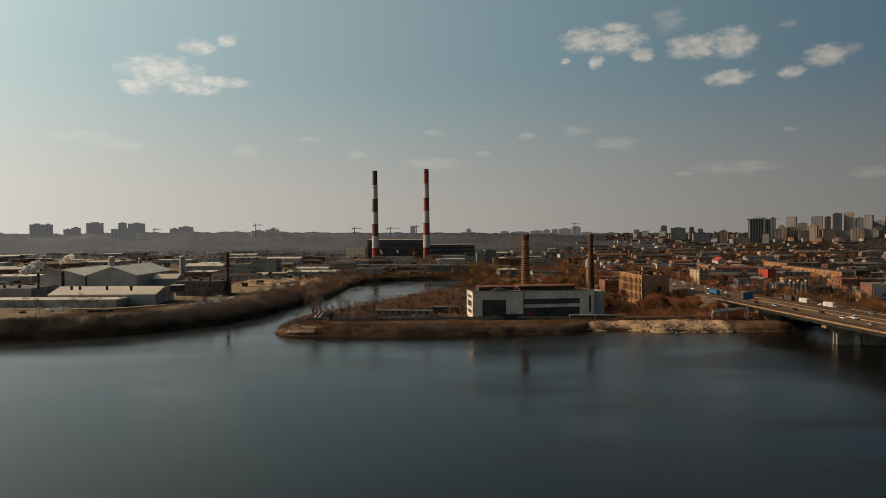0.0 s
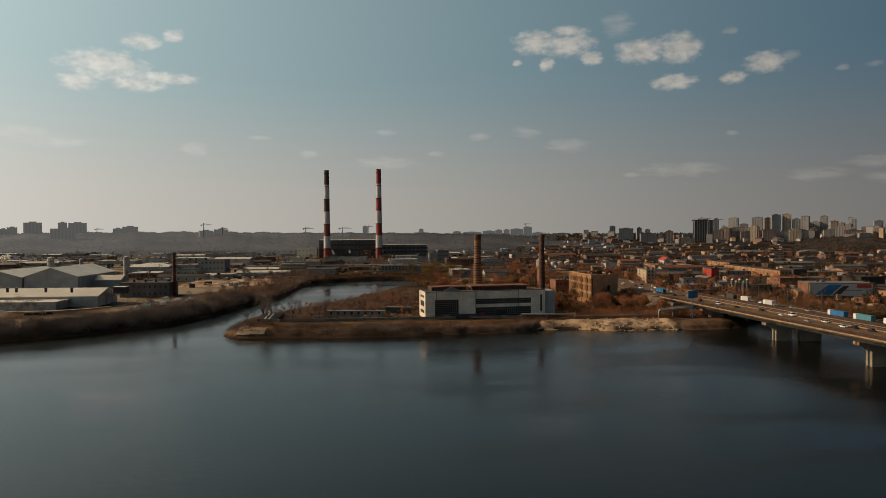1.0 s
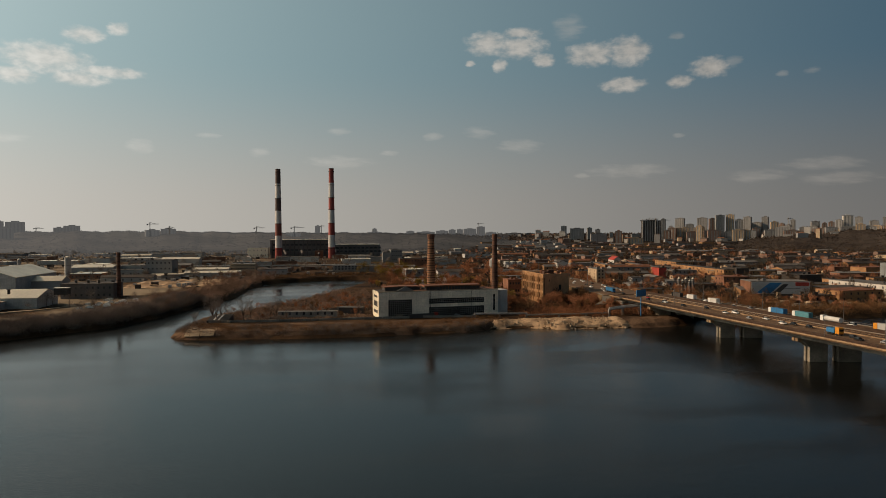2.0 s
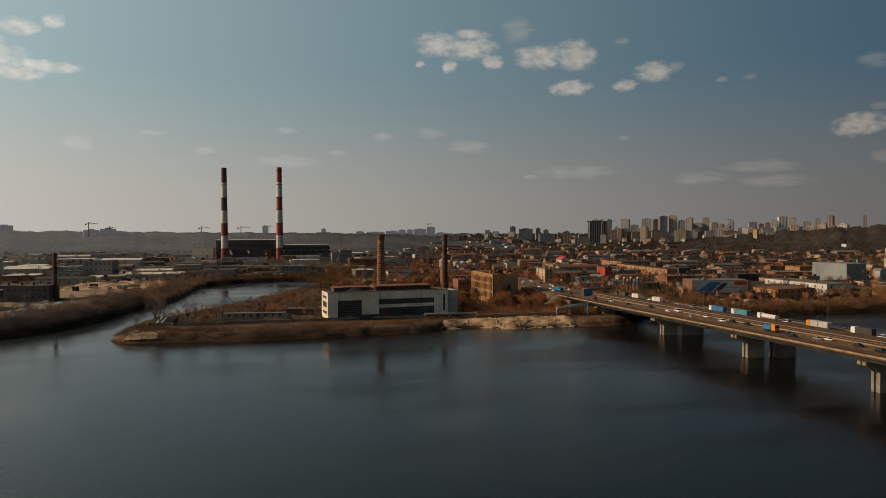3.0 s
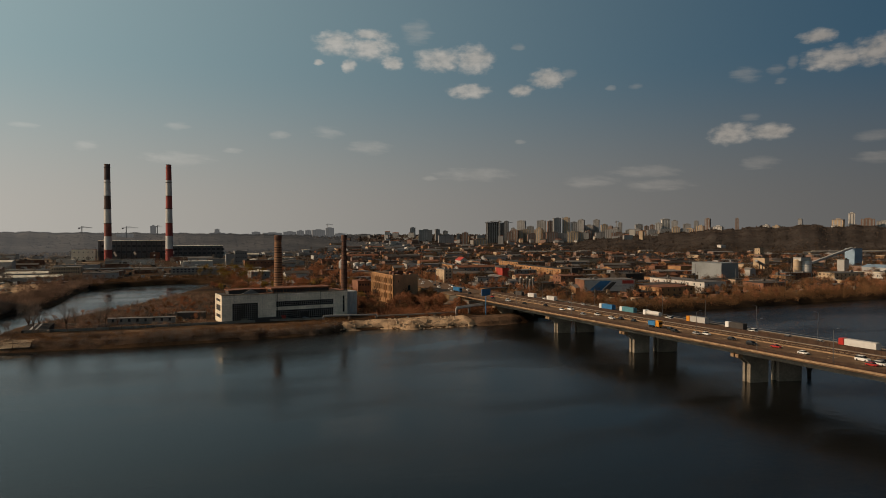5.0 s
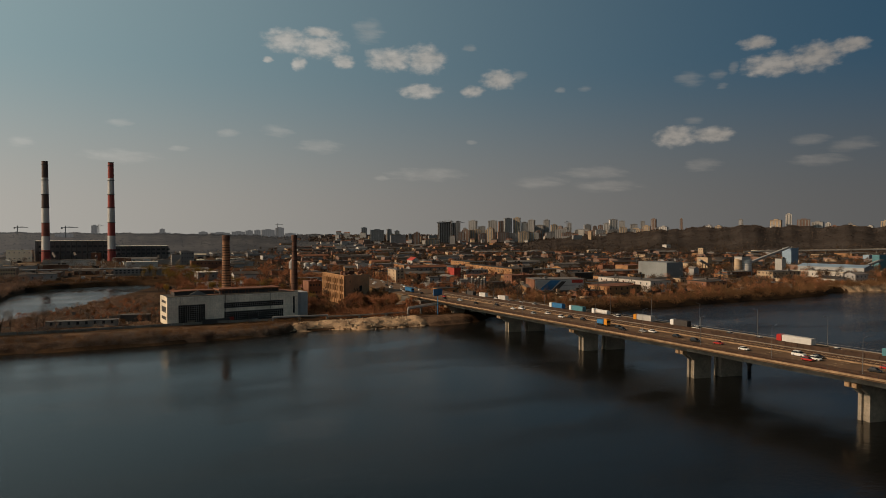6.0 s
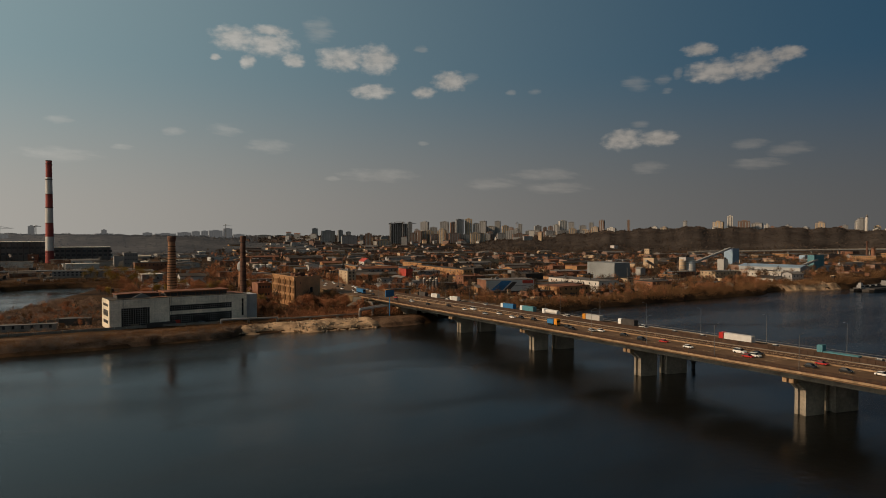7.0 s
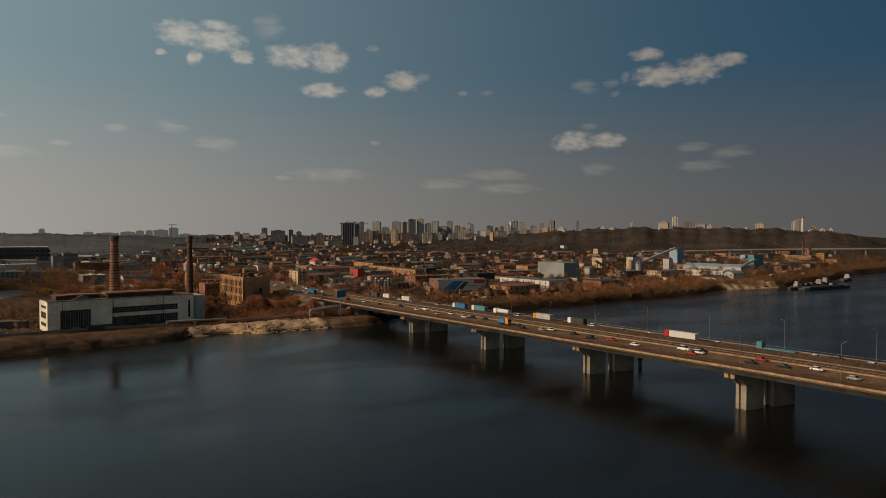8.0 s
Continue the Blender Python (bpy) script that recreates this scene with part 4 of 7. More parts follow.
for truck, x, y, turn in (
        (make_truck(CAR_WHITE, SHEET_BLUE_DEEP, "white lorry with a blue box body"), 246.5, 348.2, 180), (make_truck(CAR_WHITE, SHEET_TEAL, "white lorry with a teal and ochre trailer"), 246.5, 328.2, 180),
        (make_truck(CAR_WHITE, WHITE_PAINT, "white tank lorry on the road", tank=True), 246.5, 307, 180), (make_truck(ORANGE, SHEET_GREY, "orange lorry with a grey tarpaulin trailer"), 246.5, 272.9, 180),
        (make_truck(CAR_WHITE, DARK_SHELL, "white lorry with a dark trailer", 11), 246.5, 247, 180), (make_truck(CAR_RED, WHITE_PAINT, "red lorry with a white box trailer", 15.5, high=2.5), 246.5, 188.2, 180),
        (make_truck(SHEET_TEAL, SHEET_TEAL, "teal lorry with a low flatbed", 15, flat=True), 246.5, 145.9, 180), (make_truck(ORANGE, SHEET_BLUE_DEEP, "short orange lorry with a blue body", 7.5, high=2.0), 218.2, 260, 0),
        (make_truck(CAR_WHITE, WHITE_PAINT, "white box lorry on the road", 9), 246.5, 437.5, 180), (make_truck(CAR_DARK, DARK_SHELL, "dark tarpaulin lorry on the road", 12), 246.5, 458.7, 180),
        (make_truck(CAR_WHITE, WHITE_PAINT, "white box lorry on the road", 10), 246.5, 410.5, 180), (make_truck(SHEET_BLUE_DEEP, SHEET_BLUE_DEEP, "blue tarpaulin lorry on the road", 13), 219, 499.9, 0),
        (make_truck(ORANGE, ORANGE, "yellow tipper lorry on the road", 8, high=1.8), 222, 658.6, 0), (make_truck(CAR_WHITE, WHITE_PAINT, "white box lorry on the road", 9), 232.5, 688, 180)):
    truck.matrix_world = pose(x + road_bend(y), y, road_z(y) + 0.012, 0, 0, turn)
for ob in CAR_KINDS:
    for o in (*ob.children_recursive, ob):
        bpy.data.objects.remove(o)

# Hoardings beside the bridge end.
board = thing("hoarding", 204.8, 424, 2, 20, "blank blue hoarding on a single steel pole", "hoarding")
part("pole", Shape().rod((0, 0, -2), (0, 0, 15.2), 0.35, n=8), SHEET_BLUE_DEEP, board)
part("panel", Shape().box(-4.2, 4.2, -0.4, 0.1, 15.2, 19.6), SHEET_BLUE_DEEP, board)
part("frame", Shape().box(-4.4, 4.4, -0.45, -0.404, 15.0, 15.2).box(-4.4, 4.4, -0.45, -0.404, 19.6, 19.8), DARK_IRON, board)
board2 = thing("hoarding", 259.9, 450.7, 8, 60, "dark hoarding with pale bars of writing beside the road", "hoarding")
part("pole", Shape().rod((0, 0, -4), (0, 0, 5), 0.3, n=8), DARK_IRON, board2)
part("panel", Shape().box(-5, 5, -0.2, 0.2, 5, 9), DARK_SHELL, board2)
for i in range(3):
    part("writing_bar", Shape().box(-4, 3.4 - i, -0.24, -0.204, 5.6 + i * 1.1, 6.0 + i * 1.1), HAZE_WALL, board2)
stub = thing("old_pile", 251.6, 206.2, 0, 9.5, "broken dark timber pile standing in the river", "pile")
part("stump", Shape().tube(0, 0, [(-4, 0.9), (2.2, 0.8), (3.4, 1.3), (5.4, 0.7)], 8), DARK_IRON, stub)

# ---- the disused white powerhouse on the spit ----
hall = thing("disused_powerhouse", 31.1, 442.5, 3.8, 6.6, "disused white-rendered riverside powerhouse with rusty roofs", "factory")


for xa, xb, za, zb in ((0, 6.5, -3, 17.4), (6.5, 22.5, -3, 1.2), (6.5, 22.5, 12.2, 17.4), (22.5, 34.3, -3, 17.4), (34.3, 73, -3, 0.4), (34.3, 73, 6.6, 8.8), (34.3, 73, 12.3, 17.4),
                       (73, 79.6, -3, 17.4), (79.6, 81.0, -3, 3), (79.6, 81.0, 14.2, 17.4), (81.0, 83, -3, 17.4)):
    part("front_wall", Shape().box(xa, xb, 0, 0.6, za, zb), PANEL_WALL, hall)
part("seam", Shape().box(34.0, 34.25, -0.08, -0.004, -2, 17.3), CONCRETE, hall)
part("plinth", Shape().box(0, 83, -0.2, -0.004, -3, 0.3), CONCRETE, hall)
part("cornice", Shape().box(-0.3, 83.2, -0.35, 0.6, 17.404, 17.9), PALE_CONCRETE, hall)
side = Shape().box(0.004, 0.6, 0.6, 22, -3, 17.4)
part("side_wall", side, PANEL_WALL, hall, "sunlit white end wall")
part("side_wall", Shape().box(82.4, 83, 0.6, 22, -3, 17.4), PANEL_WALL, hall)
part("back_wall", Shape().box(0.6, 82.4, 21.4, 22, -3, 17.4), PANEL_WALL, hall)
part("stair_wing", Shape().box(83.004, 91, 2.5, 16, -3, 16.6), BLUE_WHITE, hall, "pale bluish rendered stair wing")
for i in range(3):
    part("pilaster", Shape().box(83.6 + i * 2.4, 84.2 + i * 2.4, 2.1, 2.496, -2, 16.4), BLUE_WHITE, hall)


def glazing(x0, x1, z0, z1, cols, rows, name="window_band"):
    """Broken factory glazing behind a concrete lattice, the unlit inside painted as a near-black sheet."""
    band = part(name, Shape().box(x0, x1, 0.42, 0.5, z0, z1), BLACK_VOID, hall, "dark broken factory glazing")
    for i in range(cols + 1):
        x = x0 + (x1 - x0) * i / cols
        part("mullion", Shape().box(x - 0.12, x + 0.12, 0.2, 0.416, z0, z1), GREY_LATTICE, band)
    for j in range(rows + 1):
        z = z0 + (z1 - z0) * j / rows
        part("transom", Shape().box(x0, x1, 0.18, 0.412, z - 0.11, z + 0.11), GREY_LATTICE, band)


glazing(6.5, 22.5, 1.2, 12.2, 12, 9)
glazing(34.3, 73, 8.8, 12.3, 28, 3)
glazing(34.3, 73, 0.4, 6.6, 28, 5)
glazing(79.6, 81.0, 3, 14.2, 1, 4, "stair_window")
for k, (za, zb) in enumerate(((13.4, 14.9), (7.6, 11.2), (3.2, 5.2))):
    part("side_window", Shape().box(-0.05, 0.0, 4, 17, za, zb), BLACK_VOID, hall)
    for i in range(8):
        part("mullion", Shape().box(-0.09, -0.054, 4 + i * 1.85, 4.2 + i * 1.85, za, zb), GREY_LATTICE, hall)
part("roof", Shape().box(0.6, 82.4, 0.6, 21.4, 17.0, 17.5), ROOF_DARK, hall)
part("roof_patch", Shape().box(23, 34, 2, 19, 17.504, 17.7), RUST, hall, "rust-red roof patch")
part("roof_patch", Shape().box(71, 82, 3, 19, 17.504, 17.7), RUST, hall, "rust-red roof patch")
mon = part("roof_monitor", Shape().box(33, 71.5, 5, 17, 17.508, 19.9), DARK_SHELL, hall, "dark raised roof light with a rusty roof")
part("monitor_roof", Shape().box(31.8, 72.4, 3.8, 18, 19.904, 20.7), RUST, mon)
for i in range(18):
    part("monitor_post", Shape().box(33.6 + i * 2.2, 33.8 + i * 2.2, 4.9, 4.996, 17.6, 19.8), RUST, mon)
shed = part("roof_house", Shape().loft([[(x, y, z) for x, z in ((6, 17.508), (30, 17.508), (30, 19.6), (18, 19.7), (6, 19.6))] for y in (9, 20)][::-1]), DARK_SHELL, hall, "dark pitched roof house")
part("roof_house_roof", Shape().loft([[(x, y, z) for x, z in ((5.4, 19.604), (18, 19.9), (30.6, 19.604), (30.6, 20.0), (18, 20.4), (5.4, 20.0))] for y in (8.6, 20.4)][::-1]), RUST, shed)
part("pediment", Shape().prism([(13, 17.6), (25, 17.6), (19, 20.6)], 4, 5), HAZE_WALL, hall)
part("doorway", Shape().box(49, 55, -2.4, -0.204, -1, 4.6), DARK_SHELL, hall, "dark concrete porch")
part("lean_to", Shape().box(20, 37, -3.2, -0.204, -1, 2.6), DARK_SHELL, hall)
part("red_door", Shape().box(37.2, 40, -1.4, -0.204, -1, 3.2), RED_SHEET, hall)
part("white_door", Shape().box(11.5, 16, -0.9, -0.204, -1, 2.6), PALE_CONCRETE, hall)
for x in (7.5, 34.9, 64):
    part("drain_pipe", Shape().rod((x, -0.28, 0), (x, -0.28, 18.6), 0.12), DARK_IRON, hall)


# ---- chimneys ----
def brick_chimney(x, y, base, top, r0, r1, mat, label, bands):
    c = thing("brick_chimney", x, y, base, 0, label, "chimney")
    h = top - base
    part("shaft", Shape().tube(0, 0, [(-2, r0)] + [(h * u, r0 + (r1 - r0) * u) for u in (0.2, 0.4, 0.6, 0.8, 0.93)], 24), mat, c, smooth=False)
    part("head", Shape().tube(0, 0, [(h * 0.93 + 0.004, r1 + 0.15), (h * 0.95, r1 + 0.45), (h * 0.99, r1 + 0.45), (h, r1 + 0.2)], 24), DARK_BRICK, c)
    part("gallery", Shape().tube(0, 0, [(h * 0.915, r1 + 0.75), (h * 0.918, r1 + 0.75)], 24), DARK_IRON, c)
    for i in range(bands):
        u = 0.06 + 0.84 * i / bands
        r = r0 + (r1 - r0) * u + 0.1
        part("iron_band", Shape().tube(0, 0, [(h * u, r), (h * u + 0.5, r)], 24), BROWN_RAIL, c)
    part("ladder", Shape().box(-0.25, 0.25, -r0 - 0.2, -r0 - 0.05, 0, 2), DARK_IRON, c)
    return c


brick_chimney(73.4, 493.7, 4, 58.9, 3.5, 2.3, CHIMNEY_BRICK, "tall round chimney of orange brick with iron bands", 26)
brick_chimney(120.1, 487.5, 4, 59.0, 2.6, 1.6, DARK_BRICK, "tall slim chimney of dark sooty brick", 14)
brick_chimney(-175.7, 607, 6, 44.2, 2.0, 1.2, DARK_BRICK, "slim dark brick works chimney", 8)
brick_chimney(1294.4, 678.5, 6, 48, 2.2, 1.5, DARK_BRICK, "slim dark chimney among the town houses", 4)
brick_chimney(1300, 670.6, 6, 36, 4.0, 3.2, RED_BRICK, "squat red brick tower chimney", 3)
tower_w = thing("water_tower", 155.2, 636.8, 6, 1.1, "brick water tower with a wide wooden tank", "water tower")
part("shaft", Shape().tube(0, 0, [(-2, 2.9), (20, 2.4)], 14), CHIMNEY_BRICK, tower_w)
part("tank", Shape().tube(0, 0, [(20.004, 2.6), (21.5, 3.6), (27, 3.6), (27.6, 2.8), (30, 0.6)], 14), HAZE_WALL, tower_w)
part("mast", Shape().rod((1.5, 0, 27), (1.5, 0, 36), 0.12), DARK_IRON, tower_w)

# ---- the brick mill ----
mill = thing("brick_mill", 164.8, 510, 6, 2.1, "derelict yellow brick mill with tall windows and a ruined roofline", "factory")
FL, FR = 52.0, 36.0
TURN_R = math.degrees(math.atan2(20.5, 29.5))
flank = Shape()
n_bay = 9
bay = FL / n_bay
for i in range(n_bay):
    y0 = i * bay
    flank.box(0, 0.7, y0, y0 + bay * 0.28, -3, 20.5)
    flank.box(0, 0.7, y0 + bay * 0.72, y0 + bay, -3, 20.5)
    for za, zb in ((-3, 1.8), (6.2, 8.0), (12.6, 14.0), (18.0, 20.5)):
        flank.box(0, 0.7, y0 + bay * 0.28, y0 + bay * 0.72, za, zb)
part("flank_wall", flank, BRICK, mill, "sunlit flank with tall window bays")
# Near-black sheet behind the bays, painting the mill's dark inside.
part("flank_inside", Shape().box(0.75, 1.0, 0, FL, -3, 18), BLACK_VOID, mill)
for i in range(n_bay + 1):
    part("pilaster", Shape().box(-0.45, -0.004, i * bay - 0.55, i * bay + 0.55, -3, 19.6), BRICK, mill)
part("cornice", Shape().box(-0.6, 0.8, -0.4, FL, 20.504, 21.2), BRICK, mill)
gable = part("gable_wall", Shape().loft([[(x, y, z) for x, z in ((0, -3), (FR, -3), (FR, 20.2), (FR * 0.7, 21.4), (FR * 0.66, 20.6), (FR * 0.3, 20.8), (FR * 0.22, 21.6), (0, 21.0))] for y in (0.8, 0.0)]), PLASTER_OCHRE, mill, "plain ochre plastered end wall")
gable.matrix_basis = pose(0, 0, 0, 0, 0, TURN_R)
for w_, px_, pz_, a_, b_ in ((3.4, 23, 4.4, 3.4, 4.2), (1.2, 23.4, 1.6, 0.9, 1.4), (1.0, 8, 12, 0.9, 1.5)):
    hole = part("bricked_hatch", Shape().box(px_ - a_ / 2, px_ + a_ / 2, -0.12, -0.004, pz_ + 3, pz_ + 3 + b_), BLACK_VOID, gable)
mx, my = FR * math.cos(radians(TURN_R)), FR * math.sin(radians(TURN_R))
part("rear_wall", Shape().loft([[(0.8, FL, -3), (mx, my + 34, -3), (mx, my, -3), (mx - 0.6, my, -3), (mx - 0.6, my + 33, -3), (0.8, FL - 0.8, -3)], [(0.8, FL, 20), (mx, my + 34, 20), (mx, my, 20), (mx - 0.6, my, 20), (mx - 0.6, my + 33, 20), (0.8, FL - 0.8, 20)]]), BRICK, mill)
part("roof_slab", Shape().loft([[(1.0, 1.2, z), (mx - 1, my + 1, z), (mx - 1, my + 32, z), (1.0, FL - 1, z)] for z in (18.6, 19.2)]), ROOF_DARK, mill)
for i in range(7):
    rx, ry = 3 + (mx - 8) * random.random(), 16 + 18 * random.random()
    part("roof_wreck", Shape().box(rx, rx + random.uniform(2, 5), ry, ry + random.uniform(2, 4), 19.2, random.uniform(20.6, 22.8)), RUST if i % 2 else DARK_BRICK, mill)


# ---- works, town and skyline ----
def tower(az, dist, width, top, mat, label="grey concrete tower block on the skyline", rows=None):
    """A high block seen far off: shaft, roof house and bands of windows on the side towards the river."""
    x, y = place(az, dist)
    z = ground(x, y)
    h = top - z
    if h < 6:
        h, z = 12.0, top - 12.0
    b = thing("tower_block", x, y, z, -az + random.uniform(-14, 14), label, "tower block", "skyline blocks")
    d = min(width, 22)
    w = width * 0.92
    part("wall", Shape().box(-w / 2, w / 2, 0, d, -6, h), mat, b)
    part("roof_house", Shape().box(-w * 0.2, w * 0.22, d * 0.3, d * 0.7, h + 0.004, h + 3.2), mat, b)
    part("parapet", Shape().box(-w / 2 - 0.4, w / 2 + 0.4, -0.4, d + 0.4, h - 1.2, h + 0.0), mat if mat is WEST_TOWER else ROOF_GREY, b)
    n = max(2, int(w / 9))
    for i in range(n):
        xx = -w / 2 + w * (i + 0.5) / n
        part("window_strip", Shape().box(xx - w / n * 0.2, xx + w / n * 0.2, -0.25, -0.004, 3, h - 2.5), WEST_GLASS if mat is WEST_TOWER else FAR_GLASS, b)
    return b


building("exhibition_hall", 374.7, 516, 5, -14, 49, 24, 12.5, RED_BRICK, ROOF_GREY, label="long hall with a brick flank and a grey advertising front", category="hall")
building("workshop", 433, 505, 5, 3.4, 40.7, 27.7, 7.0, BRICK, ROOF_DARK, label="low orange brick riverside workshop", category="building", rows=1, cols=6, side_cols=4)
building("depot", 470.4, 485.8, 5, 0.1, 25.8, 75.8, 9.9, WHITE_WALL, ROOF_GREY, label="long low whitewashed depot with small windows", category="building", rows=2, cols=3, side_cols=9)
building("warehouse", 598.4, 595.8, 5, 2.4, 26.6, 45.1, 20.5, SHEET_STEEL, SHEET_STEEL, label="tall windowless grey sheet-clad warehouse", category="warehouse", kit=False)
building("store_shed", 491.7, 628.3, 5, 2.8, 28.8, 26.4, 9.2, ROOF_DARK, ROOF_DARK, label="dark timber-clad store shed", category="building")
building("workshop", 489.5, 594.3, 5, 3.1, 9.7, 9.6, 7.7, BRICK, ROOF_DARK, label="small orange brick workshop", category="building", rows=1, cols=2, side_cols=2)
building("workshop", 490.4, 667.9, 5, 2.4, 20.9, 12.4, 6.9, BRICK, ROOF_DARK, label="small orange brick workshop", category="building", rows=1, cols=3, side_cols=2)
building("factory_block", 452.8, 712.2, 6, -4.5, 14, 143.2, 9.8, BRICK, ROOF_DARK, label="long ochre factory block with a dark roof", category="factory", rows=2, cols=3, side_cols=14)
building("factory_block", 465.5, 707, 6, -0.3, 15.7, 30, 11.3, ROOF_DARK, ROOF_DARK, label="dark factory block with red door bays", category="factory")
building("long_store", 416.8, 807.2, 6, -7.7, 9.3, 134.8, 7.5, BRICK, ROOF_GREY, label="long cream store building", category="building", rows=1, side_cols=10, cols=1)
building("red_shed", 387.6, 745.8, 6, -1.6, 9.5, 19.2, 11.1, RED_SHEET, ROOF_DARK, label="red sheet-metal loading tower", category="building")
building("office_block", 483.5, 868.4, 6, -3.2, 24.4, 68.4, 11.5, BRICK, ROOF_DARK, label="ochre three-storey office block", category="building", rows=3, cols=8, side_cols=8)
building("grain_elevator", 280.4, 673.4, 6, -2.8, 9.4, 28, 14.7, PALE_BEIGE, ROOF_GREY, label="pale grain elevator with stacked windows", category="elevator", rows=4, cols=2, side_cols=2)
building("gabled_house", 456, 1027.2, 7, -2.5, 12.9, 24.2, 7.3, WHITE_WALL, RED_SHEET, label="white house with a steep red roof", category="house", gable=5, rows=1, cols=3, side_cols=2)
building("long_store", 397.1, 926.9, 6, -8.6, 9.3, 97, 5.7, BRICK, ROOF_GREY, label="long cream store building", category="building", rows=1, cols=2, side_cols=6)
building("row_house", 458.7, 950.1, 6, -4, 19.9, 31.9, 9.5, RED_BRICK, ROOF_DARK, label="red brick house with white trim", category="house", rows=2, cols=5, side_cols=3)
building("arched_hall", 340.2, 664.5, 5, -1.7, 18.8, 26.9, 5.5, PALE_CONCRETE, ROOF_GREY, label="low pale hall with a grey sheet roof", category="hall", gable=3, rows=1, cols=7)
building("white_office", 1394.3, 1412.3, 8, 2.2, 16.6, 14.4, 19.3, WHITE_WALL, ROOF_GREY, label="slim white office tower", category="building", rows=2, cols=2)
building("beige_block", 808.2, 734.8, 6, 2.9, 9.3, 19.9, 17.7, PALE_BEIGE, ROOF_DARK, label="windowless beige factory cube", category="factory")
building("beige_block", 1132.4, 1042.5, 7, 2.8, 11.7, 13.2, 21.2, PALE_BEIGE, ROOF_DARK, label="tall beige factory tower with windows", category="factory", rows=3, cols=2, side_cols=2)
building("conveyor_house", 794.5, 599.5, 5, 4, 9.3, 9.6, 21.6, SHEET_GREY, ROOF_GREY, label="grey conveyor transfer house", category="plant")
building("blue_tower", 988.5, 726.7, 5, 4.1, 19.1, 15.5, 31.5, SHEET_BLUE, ROOF_GREY, label="blue sheet-clad aggregate tower", category="plant")
building("long_shed", 790, 553, 5, -82, 68, 14, 7.6, WHITE_WALL, SHEET_PALE, label="long low white shed", category="shed", rows=1, cols=12, kit=False)
building("blue_shed", 862, 582, 5, -80, 84, 32, 10.5, BLUE_WHITE, SHEET_BLUE, gable=3.0, label="long shed with a pale blue roof", category="shed", rows=1, cols=14, kit=False)
building("teal_tower", 971.7, 575.9, 5, 5.2, 29, 9.6, 25.2, SHEET_TEAL, ROOF_DARK, label="teal sheet-clad silo tower", category="plant")
building("apartment_house", 1293.6, 657.6, 5, 3.9, 23.4, 41.2, 16.0, BRICK, ROOF_GREY, label="long ochre apartment house", category="house", rows=4, cols=4, side_cols=12)
building("apartment_house", 1322.6, 648.8, 5, 4.1, 18.7, 20.8, 21.4, BRICK, ROOF_DARK, label="ochre apartment house with an orange roof", category="house", rows=4, cols=3, side_cols=6)
building("row_house", 1628, 877.5, 6, 3.7, 32.2, 34.8, 14.1, RED_BRICK, ROOF_DARK, label="row of red brick gabled houses", category="house", rows=2, cols=4, side_cols=7)
building("pale_block", 2460.4, 1158.9, 7, 6.2, 46.4, 10.9, 25.2, WHITE_WALL, ROOF_DARK, label="narrow pale tower block", category="house", rows=4, cols=2, side_cols=2)
building("pale_store", 1777.7, 1123.7, 6, 0.9, 53.5, 69, 12.2, SHEET_PALE, ROOF_GREY, label="long pale distribution store", category="warehouse")
building("pale_store", 1455.1, 901.5, 6, 1, 99.1, 38.8, 11.0, BRICK, ROOF_GREY, label="low ochre store with a grey roof", category="warehouse", rows=1, cols=8)
building("pale_store", 1465.3, 1116.4, 6, -0.1, 77.8, 51.4, 11.2, SHEET_PALE, ROOF_GREY, label="low pale sheet store", category="warehouse")
building("pale_store", 1240.8, 744.3, 5, 5.2, 74, 10.4, 16.6, SHEET_BLUE, ROOF_GREY, label="pale blue sheet store", category="warehouse")
building("pale_store", 993.3, 571.3, 5, 5.4, 37.3, 18, 8.7, SHEET_BLUE, ROOF_GREY, label="small pale blue site office", category="office", rows=1, cols=4)
building("brick_store", 666, 626.4, 5, 2.7, 9.3, 9.6, 10.4, SHEET_GREY, ROOF_GREY, label="low grey sheet store", category="warehouse", gable=2)
building("pale_store", 802.4, 760, 6, 0.7, 26.3, 24.8, 8.0, PALE_BEIGE, ROOF_GREY, label="low beige store with windows", category="warehouse", rows=1, cols=4)
building("brick_annex", 157.8, 568.3, 6, 1.6, 11.6, 16.8, 12.8, RED_BRICK, RUST, label="derelict red brick annex of the mill", category="factory", rows=2, cols=4)
building("grey_factory", 98.6, 1193.9, 8, -1, 14.3, 24, 16.0, HAZE_WALL, ROOF_DARK, label="grey stair tower of the power station", category="factory")
building("grey_factory", 115.7, 1190.4, 8, -0.8, 20.5, 30, 20.9, HAZE_WALL, ROOF_GREY, label="pale grey office block of the power station", category="factory", rows=3, cols=5)
building("brick_store", 125.8, 1002.5, 7, -0.4, 46.7, 21.6, 13.4, RED_BRICK, ROOF_DARK, label="brown brick depot with an overhanging roof", category="warehouse", rows=2, cols=9)
building("low_shed", 100.9, 708, 5, -0.2, 42.8, 24, 3.6, SHEET_GREY, SHEET_GREY, label="low grey shed behind the powerhouse", category="shed", gable=2)
building("low_shed", 140.8, 710.9, 5, 0.6, 30.6, 16.8, 3.6, WHITE_WALL, ROOF_GREY, label="low pale shed behind the powerhouse", category="shed", rows=1, cols=7)
building("low_shed", 137.6, 778.1, 5, 0.3, 26.8, 16.8, 8.5, SHEET_GREY, ROOF_DARK, label="grey boathouse with a pitched roof", category="shed", gable=3)
